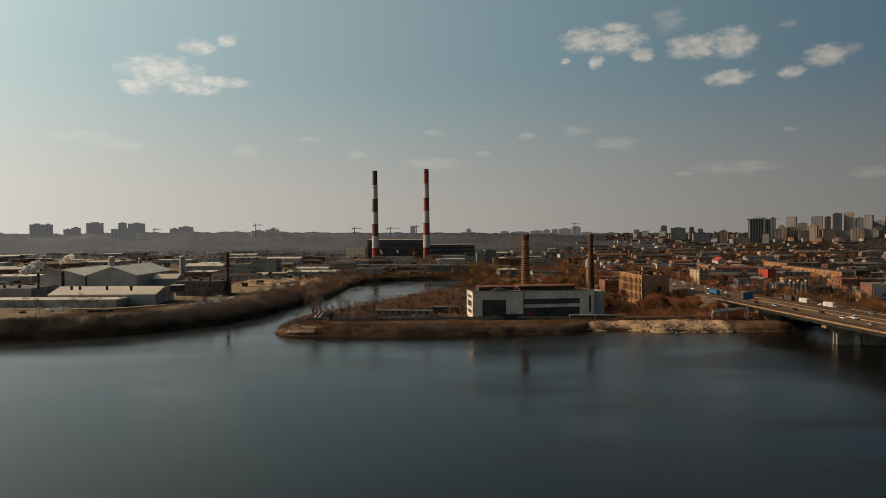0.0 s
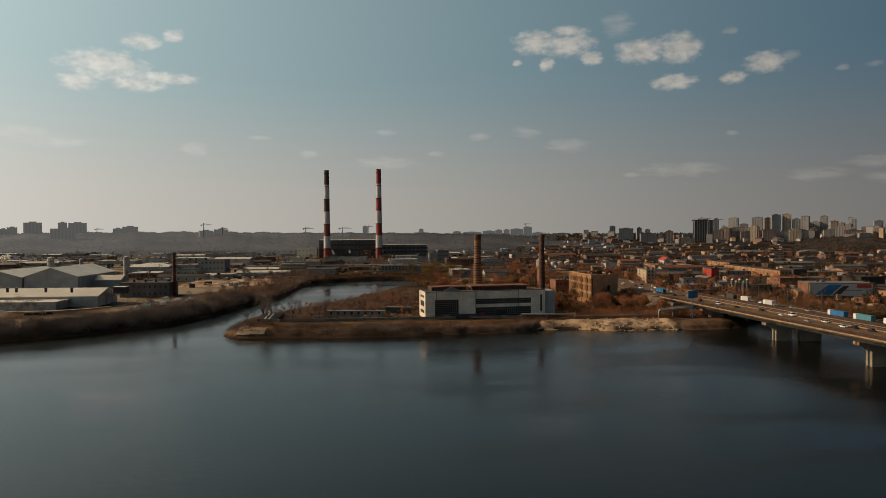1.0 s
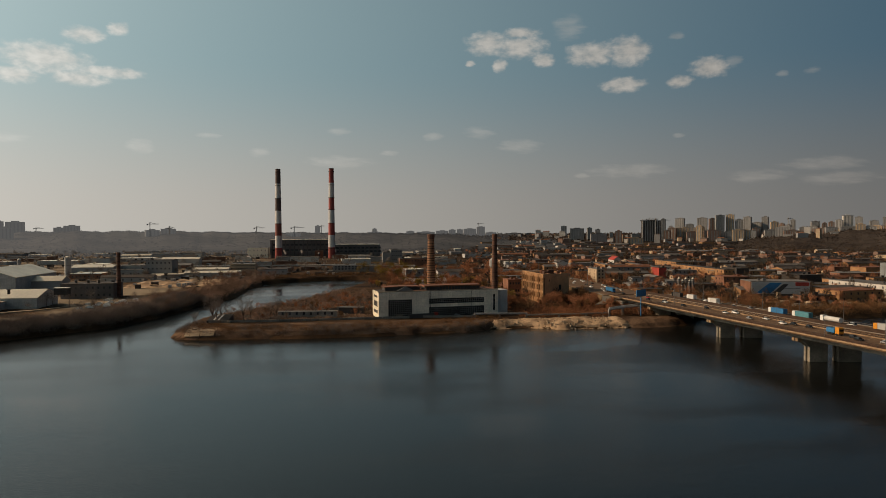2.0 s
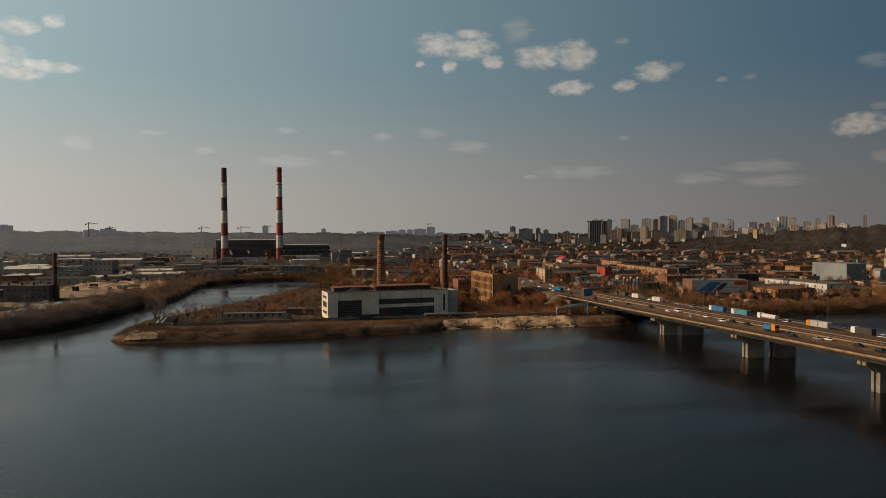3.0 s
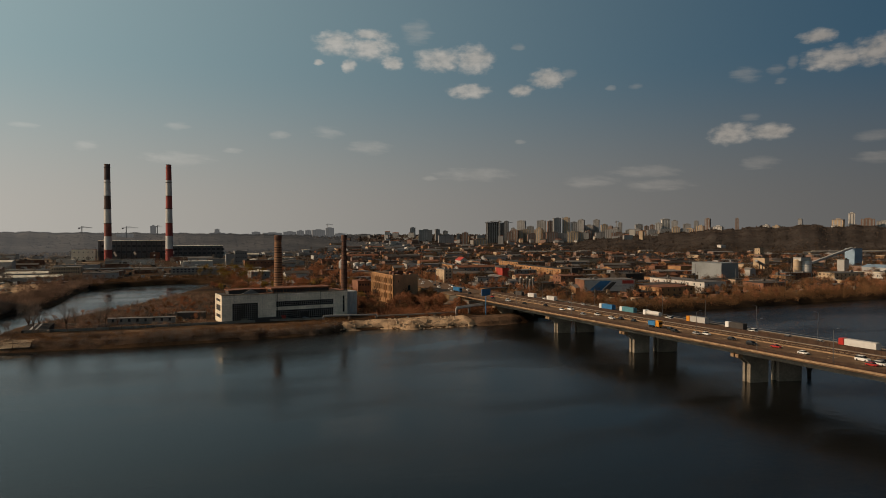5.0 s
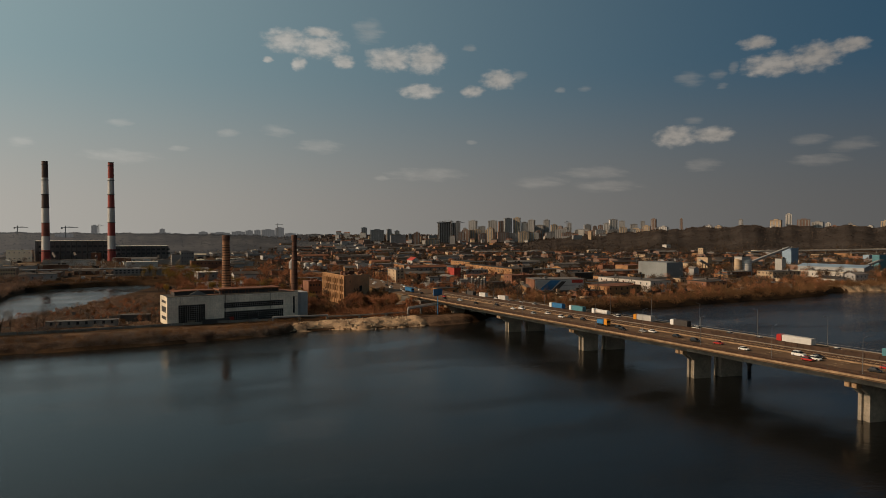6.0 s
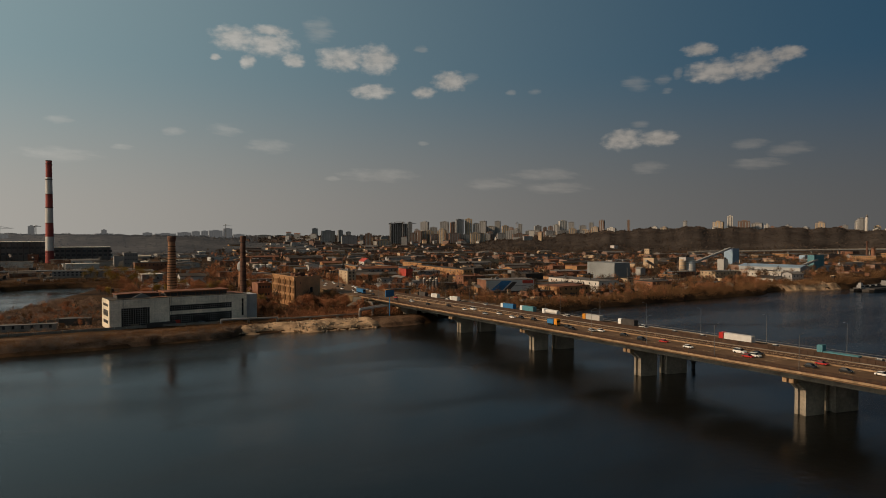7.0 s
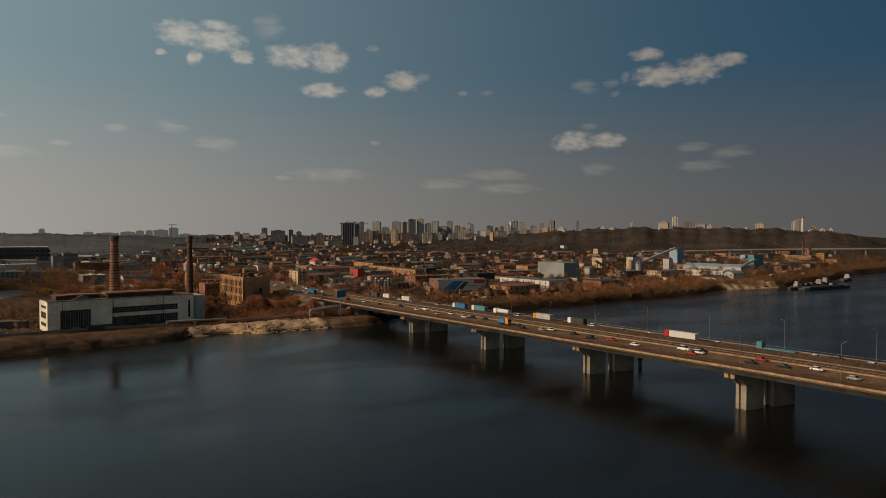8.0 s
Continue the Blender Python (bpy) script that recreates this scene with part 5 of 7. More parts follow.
building("yellow_office", -120.8, 984.7, 7, -3.6, 34.4, 16.8, 9.0, PALE_BEIGE, ROOF_GREY, label="low yellowish office block with window bands", category="office", rows=2, cols=12)
building("white_annex", -146.3, 1434.2, 8, -3.3, 40.4, 26.4, 20.2, SHEET_PALE, ROOF_GREY, label="white annex of the power station", category="factory", rows=2, cols=5)
building("boat_shed", -146.9, 887.5, 6, -1.1, 67.1, 19.2, 3.6, SHEET_GREY, SHEET_PALE, label="long low shed with a bright sheet roof", category="shed", gable=2)
building("boat_shed", -162.6, 962.4, 6, -1.1, 50, 19.2, 4.0, SHEET_GREY, SHEET_PALE, label="long low shed with a bright sheet roof", category="shed", gable=2)
building("boat_shed", -192.1, 844.7, 6, -1.8, 37, 16.8, 3.4, SHEET_GREY, SHEET_PALE, label="long low shed with a bright sheet roof", category="shed", gable=2)
building("brick_store", -204.8, 867, 6, -4.9, 30.6, 24, 21.2, HAZE_WALL, ROOF_DARK, label="old grey works building among bare trees", category="factory", rows=3, cols=6)
building("long_shed", -296.9, 510.6, 6, -2.1, 135.1, 19.2, 5.9, PANEL_GREY, SHEET_PALE, label="low grey riverside lean-to with a pale roof", category="shed", kit=False)
building("long_shed", -249.4, 528.7, 6, -1.2, 82.4, 35.8, 7.9, PANEL_GREY, SHEET_PALE, label="long riverside shed with a bright pitched roof", category="shed", gable=5.0, kit=False)
building("gabled_hall", -334.6, 632.9, 6, -1.7, 42.2, 84, 16.1, PANEL_GREY, SHEET_PALE, label="grey sheet-clad gabled works hall", category="hall", gable=6)
building("gabled_hall", -289.3, 633, 6, -1.1, 46.2, 84, 16.4, PANEL_GREY, SHEET_PALE, label="grey sheet-clad gabled works hall", category="hall", gable=8)
building("lean_to_hall", -258.4, 661.8, 6, -0.5, 36.6, 20.5, 11.1, SHEET_GREY, SHEET_PALE, label="low grey works hall with a pale roof", category="hall", gable=4)
building("boiler_house", -197.5, 597.5, 6, -1.9, 41.3, 23.2, 12.5, HALL_DARK, ROOF_DARK, label="sooty brick boiler house with roof vents", category="factory", rows=2, cols=9)
building("flat_store", -461.1, 755.3, 6, -4.3, 60.4, 36, 8.6, SHEET_GREY, SHEET_PALE, label="low store with a pale roof", category="shed")
building("flat_store", -356.5, 576.3, 6, -4.4, 54.5, 36, 9.2, SHEET_GREY, ROOF_GREY, label="low flat-roofed store with roof vents", category="shed")
building("pale_store", -629.2, 1216.6, 7, -3.6, 61.7, 30, 7.5, SHEET_GREY, SHEET_PALE, label="far store with a pale roof", category="shed")
building("pale_store", -545.5, 1200.5, 7, -3.1, 59.3, 30, 6.6, SHEET_GREY, SHEET_PALE, label="far store with a pale roof", category="shed")
building("pale_store", -440.1, 1195.5, 7, -2.3, 62.4, 30, 7.6, SHEET_GREY, SHEET_PALE, label="far store with a pale roof", category="shed")
building("pale_store", -310.5, 956.7, 7, -1.9, 53, 36, 7.7, SHEET_GREY, SHEET_PALE, label="store with a pale pitched roof", category="shed", gable=3)
building("pale_store", -281.1, 843.6, 6, -1.9, 33.8, 36, 6.8, RED_BRICK, SHEET_PALE, label="red brick store with a pale roof", category="shed", rows=1, cols=7)
building("pale_store", -274.4, 992.6, 7, -1.3, 32.3, 30, 8.0, SHEET_GREY, ROOF_GREY, label="grey store beside the yard", category="shed")
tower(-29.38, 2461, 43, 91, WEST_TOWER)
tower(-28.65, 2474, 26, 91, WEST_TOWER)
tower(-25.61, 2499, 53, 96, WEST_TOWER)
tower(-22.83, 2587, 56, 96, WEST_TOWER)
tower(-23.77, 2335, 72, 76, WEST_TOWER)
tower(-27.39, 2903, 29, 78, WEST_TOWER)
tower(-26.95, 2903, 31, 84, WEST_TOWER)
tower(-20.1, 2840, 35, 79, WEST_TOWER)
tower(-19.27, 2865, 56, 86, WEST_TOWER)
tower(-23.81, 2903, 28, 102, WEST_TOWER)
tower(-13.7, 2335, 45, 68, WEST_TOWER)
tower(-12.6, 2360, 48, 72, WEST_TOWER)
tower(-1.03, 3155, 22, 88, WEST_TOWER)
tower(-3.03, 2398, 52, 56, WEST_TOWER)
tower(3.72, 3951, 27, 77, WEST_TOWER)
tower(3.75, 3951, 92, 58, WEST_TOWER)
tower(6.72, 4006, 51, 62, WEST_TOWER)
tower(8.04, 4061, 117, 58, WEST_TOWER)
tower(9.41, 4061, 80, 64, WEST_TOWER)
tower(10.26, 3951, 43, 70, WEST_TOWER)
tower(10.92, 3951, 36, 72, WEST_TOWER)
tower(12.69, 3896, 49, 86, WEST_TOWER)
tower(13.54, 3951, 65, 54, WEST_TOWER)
tower(16.72, 4281, 63, 47, HAZE_WALL)
tower(17.62, 4281, 59, 53, HAZE_WALL)
tower(11.77, 3896, 76, 75, WEST_TOWER)
tower(15.46, 4116, 77, 49, HAZE_WALL)
tower(19.59, 3946, 35, 88, HAZE_WALL)
tower(20.67, 3114, 67, 72, HAZE_WALL)
tower(21.70, 3093, 22, 74, HAZE_WALL)
tower(22.34, 3146, 25, 67, HAZE_WALL)
tower(22.44, 2462, 60, 51, HAZE_WALL)
tower(24.00, 2390, 24, 60, FAR_RED)
tower(25.33, 2411, 55, 36, PALE_BEIGE)
tower(25.21, 3109, 22, 46, HAZE_WALL)
tower(26.57, 2914, 82, 103, DARK_SHELL, label="dark unfinished concrete tower block under cranes")
tower(27.50, 3197, 23, 113, HAZE_WALL)
tower(28.70, 3131, 40, 114, HAZE_WALL)
tower(28.03, 3100, 17, 80, HAZE_WALL)
tower(29.49, 3111, 37, 88, HAZE_WALL)
tower(30.39, 3209, 44, 116, HAZE_WALL)
tower(30.18, 2778, 25, 78, PALE_BEIGE)
tower(31.18, 3186, 29, 113, FAR_RED)
tower(31.73, 3110, 37, 125, HAZE_WALL)
tower(32.42, 3134, 34, 128, PALE_BEIGE)
tower(31.75, 3183, 23, 105, PALE_BEIGE)
tower(33.11, 3129, 31, 107, HAZE_WALL)
tower(33.63, 3104, 31, 117, HAZE_WALL)
tower(33.01, 2766, 42, 62, PALE_BEIGE)
tower(34.29, 3171, 43, 94, HAZE_WALL)
tower(34.88, 3180, 28, 118, HAZE_WALL)
tower(35.56, 3112, 31, 96, PALE_BEIGE)
tower(35.99, 3156, 20, 89, FAR_RED)
tower(36.43, 3092, 22, 83, HAZE_WALL)
tower(36.78, 3153, 20, 104, HAZE_WALL)
tower(37.48, 3150, 31, 73, HAZE_WALL)
tower(38.29, 3091, 33, 96, HAZE_WALL)
tower(38.87, 3141, 19, 89, FAR_RED)
tower(39.31, 3180, 22, 94, FAR_RED)
tower(39.75, 3159, 25, 102, HAZE_WALL)
tower(40.36, 3194, 39, 120, WHITE_WALL)
tower(41.00, 3200, 28, 113, HAZE_WALL)
tower(41.95, 3187, 34, 98, HAZE_WALL)
tower(42.63, 3119, 19, 110, HAZE_WALL)
tower(43.44, 3196, 23, 122, FAR_RED)
tower(45.59, 3114, 14, 120, FAR_RED)
tower(49.91, 2762, 14, 109, HAZE_WALL)
tower(52.34, 2707, 38, 106, PALE_BEIGE)
tower(53.24, 2743, 20, 128, WHITE_WALL)
tower(54.24, 2733, 44, 108, FAR_RED)
tower(55.12, 2779, 40, 100, HAZE_WALL)
tower(55.83, 2748, 17, 95, WHITE_WALL)
tower(57.22, 2737, 13, 93, HAZE_WALL)
tower(59.38, 2720, 32, 101, PALE_BEIGE)
tower(60.97, 2794, 20, 91, HAZE_WALL)
tower(61.68, 2749, 12, 105, WHITE_WALL)
tower(62.00, 2721, 21, 114, HAZE_WALL)
tower(62.97, 2778, 21, 89, PALE_BEIGE)
tower(64.12, 2816, 15, 81, WHITE_WALL)
# Lower blocks at the foot of the towers.
midrise = random.Random(17)
for i in range(34):
    az = 27.2 + i * 0.52 + midrise.uniform(-0.2, 0.2)
    tower(az, midrise.uniform(2900, 3080), midrise.uniform(26, 62), midrise.uniform(54, 74) + max(0, az - 37) * 2.2, midrise.choice((HAZE_WALL, PALE_BEIGE, FAR_RED, FAR_RED, HAZE_WALL)), label="mid-rise block at the foot of the towers")


# Advertising front of the exhibition hall, facing the road.
adverts = thing("advertising_screen", 374.7, 516, 5, -14, "grey advertising front with a blue diagonal emblem and a red bar", "screen")
part("sheet", Shape().box(-23.8, 23.8, -0.4, -0.06, 0.5, 12.3), SHEET_GREY, adverts)
part("emblem", Shape().prism([(-20, 3), (-8, 3), (1, 11.6), (-9, 11.6)], -0.6, -0.404), SHEET_BLUE_DEEP, adverts)
part("emblem", Shape().prism([(-6.5, 3), (-1, 3), (6.5, 10.5), (2, 10.5)], -0.6, -0.404), DARK_SHELL, adverts)
part("red_bar", Shape().box(12, 23, -0.6, -0.404, 9, 12), RED_SHEET, adverts)
part("writing_bar", Shape().box(3, 16, -0.5, -0.404, 6.6, 7.2), HAZE_WALL, adverts)
part("dark_base", Shape().box(-23.8, 23.8, -0.5, -0.404, 0.5, 2.2), DARK_SHELL, adverts)

# Silos, tanks, conveyors and cranes.


def round_tank(x, y, z, r, h, mat, label, roof=1.0, ribs=0, name="storage_tank"):
    t = thing(name, x, y, z, 0, label, "tank")
    part("shell", Shape().tube(0, 0, [(-2, r), (h, r)], 20), mat, t)
    part("roof", Shape().tube(0, 0, [(h + 0.004, r + 0.15), (h + roof, r * 0.15)], 20), SHEET_PALE, t)
    for i in range(ribs):
        zz = h * (i + 0.5) / ribs
        part("hoop", Shape().tube(0, 0, [(zz, r + 0.12), (zz + 0.4, r + 0.12)], 20), HAZE_WALL, t)
    return t


for x, y in ((265.8, 1005.1), (275.6, 1004.1), (285.4, 1003.1)):
    round_tank(x, y, 8, 4.2, 6.5, WHITE_PAINT, "white oil storage tank", 0.8, 2)
round_tank(729.8, 617.2, 5, 4.6, 22, PALE_BEIGE, "round brown cement silo", 1.5, 4, "cement_silo")
round_tank(740.7, 613.8, 5, 6.6, 20.5, WHITE_PAINT, "white banded cement silo", 1.5, 7, "cement_silo")
silo_top = building("silo_head", 736.3, 610.5, 26, 3.5, 17.5, 10.8, 4, SHEET_GREY, ROOF_DARK, sink=0.5, label="grey sheet housing on top of the silos", category="plant")
for i in range(5):
    x, y = place(28.7 + i * 0.26, 656)
    round_tank(x, y, 6, 1.2, 11 - i % 2 * 2, LAMP_GREY, "grey steel process silo", 1.5, 3, "process_silo")
for x, y, r, h in ((-335.7, 735, 3.4, 30), (-329.6, 792.5, 2.0, 26), (-303.7, 856.5, 3.6, 26)):
    round_tank(x, y, 6, r, h, SHEET_GREY, "tall grey works silo", 1.2, 4, "works_silo")
for x, y, r, h in ((-346.5, 616, 1.0, 20), (-320.9, 608.4, 1.3, 22)):
    round_tank(x, y, 6, r, h, DARK_IRON, "dark steel vent stack", 0.5, 2, "vent_stack")


def conveyor(a, b, label):
    c = thing("conveyor", *a, 0, label, "conveyor")
    d = Vector(b) - Vector(a)
    n = d.normalized().cross(Vector((0, 0, 1))).normalized() * 1.6
    up = Vector((0, 0, 2.6))
    part("gallery", Shape().loft([[tuple(p - n), tuple(p + n), tuple(p + n + up), tuple(p - n + up)] for p in (Vector((0, 0, 0)), d)]), SHEET_GREY, c)
    for u in (0.25, 0.5, 0.75):
        p = d * u
        part("leg", Shape().box(p.x - 0.5, p.x + 0.5, p.y - 0.5, p.y + 0.5, -a[2], p.z), DARK_IRON, c)


conveyor((771.7, 654.1, 12), (975.7, 728.3, 36), "inclined dark conveyor gallery")
conveyor((855.1, 556.6, 7), (966.6, 576, 22), "inclined pale conveyor gallery")
conveyor((761.6, 710.5, 20), (816.4, 739.5, 8), "grey conveyor gallery beside the beige plant")


def crane(az, dist, top, jib, turn):
    x, y = place(az, dist)
    z = min(ground(x, y), top - 30)
    c = thing("tower_crane", x, y, z, turn, "slim tower crane on the skyline", "crane", "tower cranes")
    h = top - z
    part("mast", Shape().box(-1.1, 1.1, -1.1, 1.1, 0, h), HAZE_WALL, c)
    part("jib", Shape().box(-jib * 0.35, jib, -0.7, 0.7, h - 6, h - 4.4), HAZE_WALL, c)
    part("counterweight", Shape().box(-jib * 0.35, -jib * 0.22, -1.2, 1.2, h - 9, h - 6), DARK_SHELL, c)
    part("stay", Shape().rod((0, 0, h), (jib * 0.7, 0, h - 4.4), 0.4), HAZE_WALL, c)


for az, dist, top, jib, turn in ((-13.9, 2322, 92, 26, 10), (-12.5, 2347, 80, 22, 60), (-5.9, 2398, 80, 30, -20), (-2.9, 2385, 80, 34, 5), (-0.7, 3155, 92, 20, 30), (-21.5, 2903, 82, 24, 10),
                                 (25.9, 2890, 108, 40, 20), (26.4, 2915, 114, 36, -30), (26.9, 2903, 112, 40, 50), (27.5, 3407, 116, 40, 10), (12.5, 3869, 109, 30, 0), (36.5, 3660, 122, 30, 20)):
    crane(az, dist, top, jib, turn)

# The raised motorway under the wooded hill.
viaduct = thing("motorway_viaduct", 0, 0, 0, 0, "long concrete motorway viaduct below the wooded hill", "viaduct")
VIA = [(1337.2, 1117, 17), (1422, 1047.3, 20), (1523, 894.2, 26), (1623.9, 696.8, 31), (1727.7, 478.7, 34)]
part("deck", Shape().loft([[(x, y, z - 2), (x + 14, y + 4, z - 2), (x + 14, y + 4, z), (x, y, z)] for x, y, z in VIA]), LAMP_GREY, viaduct)
part("parapet", Shape().loft([[(x - 0.4, y, z), (x, y, z), (x, y, z + 1.2), (x - 0.4, y, z + 1.2)] for x, y, z in VIA]), CONCRETE, viaduct)
for i in range(16):
    u = i / 15 * (len(VIA) - 1.001)
    k = int(u)
    x, y, z = (VIA[k][j] + (VIA[k + 1][j] - VIA[k][j]) * (u - k) for j in range(3))
    part("column", Shape().box(x + 5, x + 8, y, y + 3, 0, z - 2), CONCRETE, viaduct)

# ---- low town behind the banks ----
taken = [(o.matrix_world.translation.x, o.matrix_world.translation.y) for o in scene.objects if o.parent is None and o.type == "EMPTY"]
rnd = random.Random(7)
random.seed(11)


def free(x, y, r):
    if shore_distance(np.array([x]), np.array([y]))[0] < 28 + r * 0.5:
        return False
    if 425 < y < 860 and 201 + road_bend(y) - r < x < 262 + road_bend(y) + r:
        return False
    return all(abs(x - a) > r + 10 or abs(y - b) > r + 10 for a, b in taken)


TOWN_LABELS = {"RED_BRICK": "low red brick workshop in the works quarter", "BRICK": "low ochre workshop in the works quarter", "PALE_BEIGE": "low beige store in the works quarter",
               "WHITE_WALL": "whitewashed store in the works quarter", "SHEET_GREY": "grey sheet-clad shed in the works quarter", "HAZE_WALL": "grey concrete store in the works quarter", "FAR_RED": "haze-greyed brick store in the works quarter"}
TOWN_MATS = {"RED_BRICK": RED_BRICK, "BRICK": BRICK, "PALE_BEIGE": PALE_BEIGE, "WHITE_WALL": WHITE_WALL, "SHEET_GREY": SHEET_GREY, "HAZE_WALL": HAZE_WALL, "FAR_RED": FAR_RED}
made = 0
for attempt in range(3000):
    if made >= 420:
        break
    az, dist = rnd.uniform(13, 65), 606 + 1890 * rnd.random() ** 1.25
    x, y = place(az, dist)
    w, d, h = rnd.uniform(14, 64), rnd.uniform(9, 26), rnd.uniform(4, 10)
    if not free(x, y, max(w, d) / 2) or (az > 32.5 and dist > 1790):
        continue
    taken.append((x, y))
    key = rnd.choice(["RED_BRICK", "RED_BRICK", "BRICK", "BRICK", "BRICK", "PALE_BEIGE", "WHITE_WALL", "HAZE_WALL"])
    if dist > 1035:
        key = rnd.choice(["BRICK", "PALE_BEIGE", "HAZE_WALL", "FAR_RED", "FAR_RED", "FAR_RED", key])
    roof = rnd.choice([ROOF_DARK, ROOF_DARK, ROOF_DARK, ROOF_GREY, RUST, ROOF_GREY])
    near = dist < 960
    building("works_shed" if h < 7 else "works_block", x, y, ground(x, y), rnd.choice([-8, -5, 0, 4]) + rnd.uniform(-3, 3), w, d, h, TOWN_MATS[key], roof, gable=rnd.choice([0, 0, 0, 2.5]),
             label=TOWN_LABELS[key], category="building", rows=(2 if h > 7 else 1) if near else 0, cols=int(w / 6) if near else 0, side_cols=int(d / 6) if near else 0, group="works quarter")
    made += 1
made = 0
for attempt in range(2500):
    if made >= 110:
        break
    az, dist = rnd.uniform(-35, 13), 808 + 1010 * rnd.random() ** 1.1
    x, y = place(az, dist)
    w, d, h = rnd.uniform(14, 60), rnd.uniform(12, 36), rnd.uniform(4, 9)
    if not free(x, y, max(w, d) / 2) or (-150 < x < 125 and 1380 < y < 1540):
        continue
    taken.append((x, y))
    key = rnd.choice(["SHEET_GREY", "HAZE_WALL", "HAZE_WALL", "RED_BRICK", "WHITE_WALL"])
    building("works_shed", x, y, ground(x, y), rnd.uniform(-5, 8), w, d, h, TOWN_MATS[key], rnd.choice([ROOF_DARK, ROOF_GREY, SHEET_PALE, ROOF_DARK]), gable=rnd.choice([0, 0, 2.5]),
             label=TOWN_LABELS[key], category="building", group="works quarter", rows=1 if dist < 1010 else 0, cols=int(w / 9))
    made += 1
made = 0
for attempt in range(2000):
    if made >= 130:
        break
    az, dist = rnd.uniform(13.8, 40), rnd.uniform(2335, 4100)
    x, y = place(az, dist)
    w, h = rnd.uniform(12, 34), rnd.uniform(7, 20) * (1 if rnd.random() < 0.8 else 1.8)
    taken.append((x, y))
    key = rnd.choice(["FAR_RED", "HAZE_WALL", "PALE_BEIGE", "WHITE_WALL", "HAZE_WALL", "FAR_RED", "HAZE_WALL"])
    building("town_house", x, y, ground(x, y), -az + rnd.uniform(-30, 30), w, 12, h, TOWN_MATS[key], rnd.choice([ROOF_DARK, ROOF_GREY, RUST]), gable=rnd.choice([0, 3]), label="small far house on the rising ground", category="house", group="far houses")
    made += 1
for az, dist, w, top in ((44.2, 2524, 30, 82), (47.6, 2587, 20, 86), (48.3, 2600, 24, 84), (50.9, 2587, 30, 82), (52.2, 2575, 18, 84), (56.2, 2625, 26, 84), (57.4, 2625, 24, 83), (58.4, 2625, 20, 83), (60.7, 2650, 22, 84), (62.9, 2650, 22, 78), (63.6, 2625, 14, 80), (39, 3155, 34, 72), (42.9, 2903, 30, 88)):
    tower(az, dist, w, top, rnd.choice([WHITE_WALL, PALE_BEIGE, RED_BRICK]), "low pale building on the wooded ridge")
bell = thing("bell_tower", *place(62.3, 2700), 74, 0, "slim white bell tower with a grey cap on the ridge", "tower")
part("shaft", Shape().tube(0, 0, [(-10, 5), (34, 4.2), (34.5, 5), (44, 3.6)], 8), WHITE_WALL, bell)
part("dome", Shape().tube(0, 0, [(44.004, 3.6), (47, 4.4), (50, 2.4), (54, 0.3)], 10), ROOF_GREY, bell)


def clutter(name, mat, n, az0, az1, d0, d1, seed, label):
    """Huts, containers and stacks in the yards, too many to count."""
    rng, s = random.Random(seed), Shape()
    for _ in range(n):
        x, y = place(rng.uniform(az0, az1), d0 + (d1 - d0) * rng.random() ** 1.2)
        if shore_distance(np.array([x]), np.array([y]))[0] < 25 or (425 < y < 850 and 202 + road_bend(y) < x < 258 + road_bend(y)):
            continue
        z, w, d, h = ground(x, y), rng.uniform(2, 9), rng.uniform(2, 5), rng.uniform(1.5, 4.5)
        if rng.random() < 0.5:
            w, d = d, w
        s.box(x - w / 2, x + w / 2, y - d / 2, y + d / 2, z - 1, z + h)
    tagged(new(name, s.mesh(name, mat)), label, "clutter", kind="stuff")


clutter("yard_huts", RED_BRICK, 520, 12, 64, 555, 1767, 31, "small brick huts and walls in the works yards")
clutter("yard_stores", ROOF_DARK, 700, 12, 64, 555, 1893, 32, "dark stacks and shacks in the works yards")
clutter("yard_containers", CONCRETE, 420, 12, 64, 555, 1893, 33, "grey containers and stacks in the works yards")
clutter("yard_beige", PALE_BEIGE, 380, 12, 64, 555, 1893, 34, "beige huts and stacks in the works yards")
clutter("west_yard_containers", SHEET_GREY, 320, -35, 11, 707, 1704, 35, "pale containers and vans on the western plain")
clutter("west_yard_stores", ROOF_DARK, 420, -35, 11, 707, 1704, 36, "dark shacks and stacks on the western plain")


def poles(n, az0, az1, d0, d1, seed):
    rng = random.Random(seed)
    for _ in range(n):
        x, y = place(rng.uniform(az0, az1), rng.uniform(d0, d1))
        if shore_distance(np.array([x]), np.array([y]))[0] < 20:
            continue
        p = thing("light_mast", x, y, ground(x, y), rng.uniform(0, 90), "slim grey light mast in the works yards", "mast", "yard masts")
        h = rng.uniform(12, 24)
        part("mast", Shape().rod((0, 0, -1), (0, 0, h), 0.28, 0.14, 5), LAMP_GREY, p)
        part("crossarm", Shape().box(-1.6, 1.6, -0.1, 0.1, h - 1, h - 0.7), LAMP_GREY, p)


poles(36, 15, 62, 568, 1388, 41)


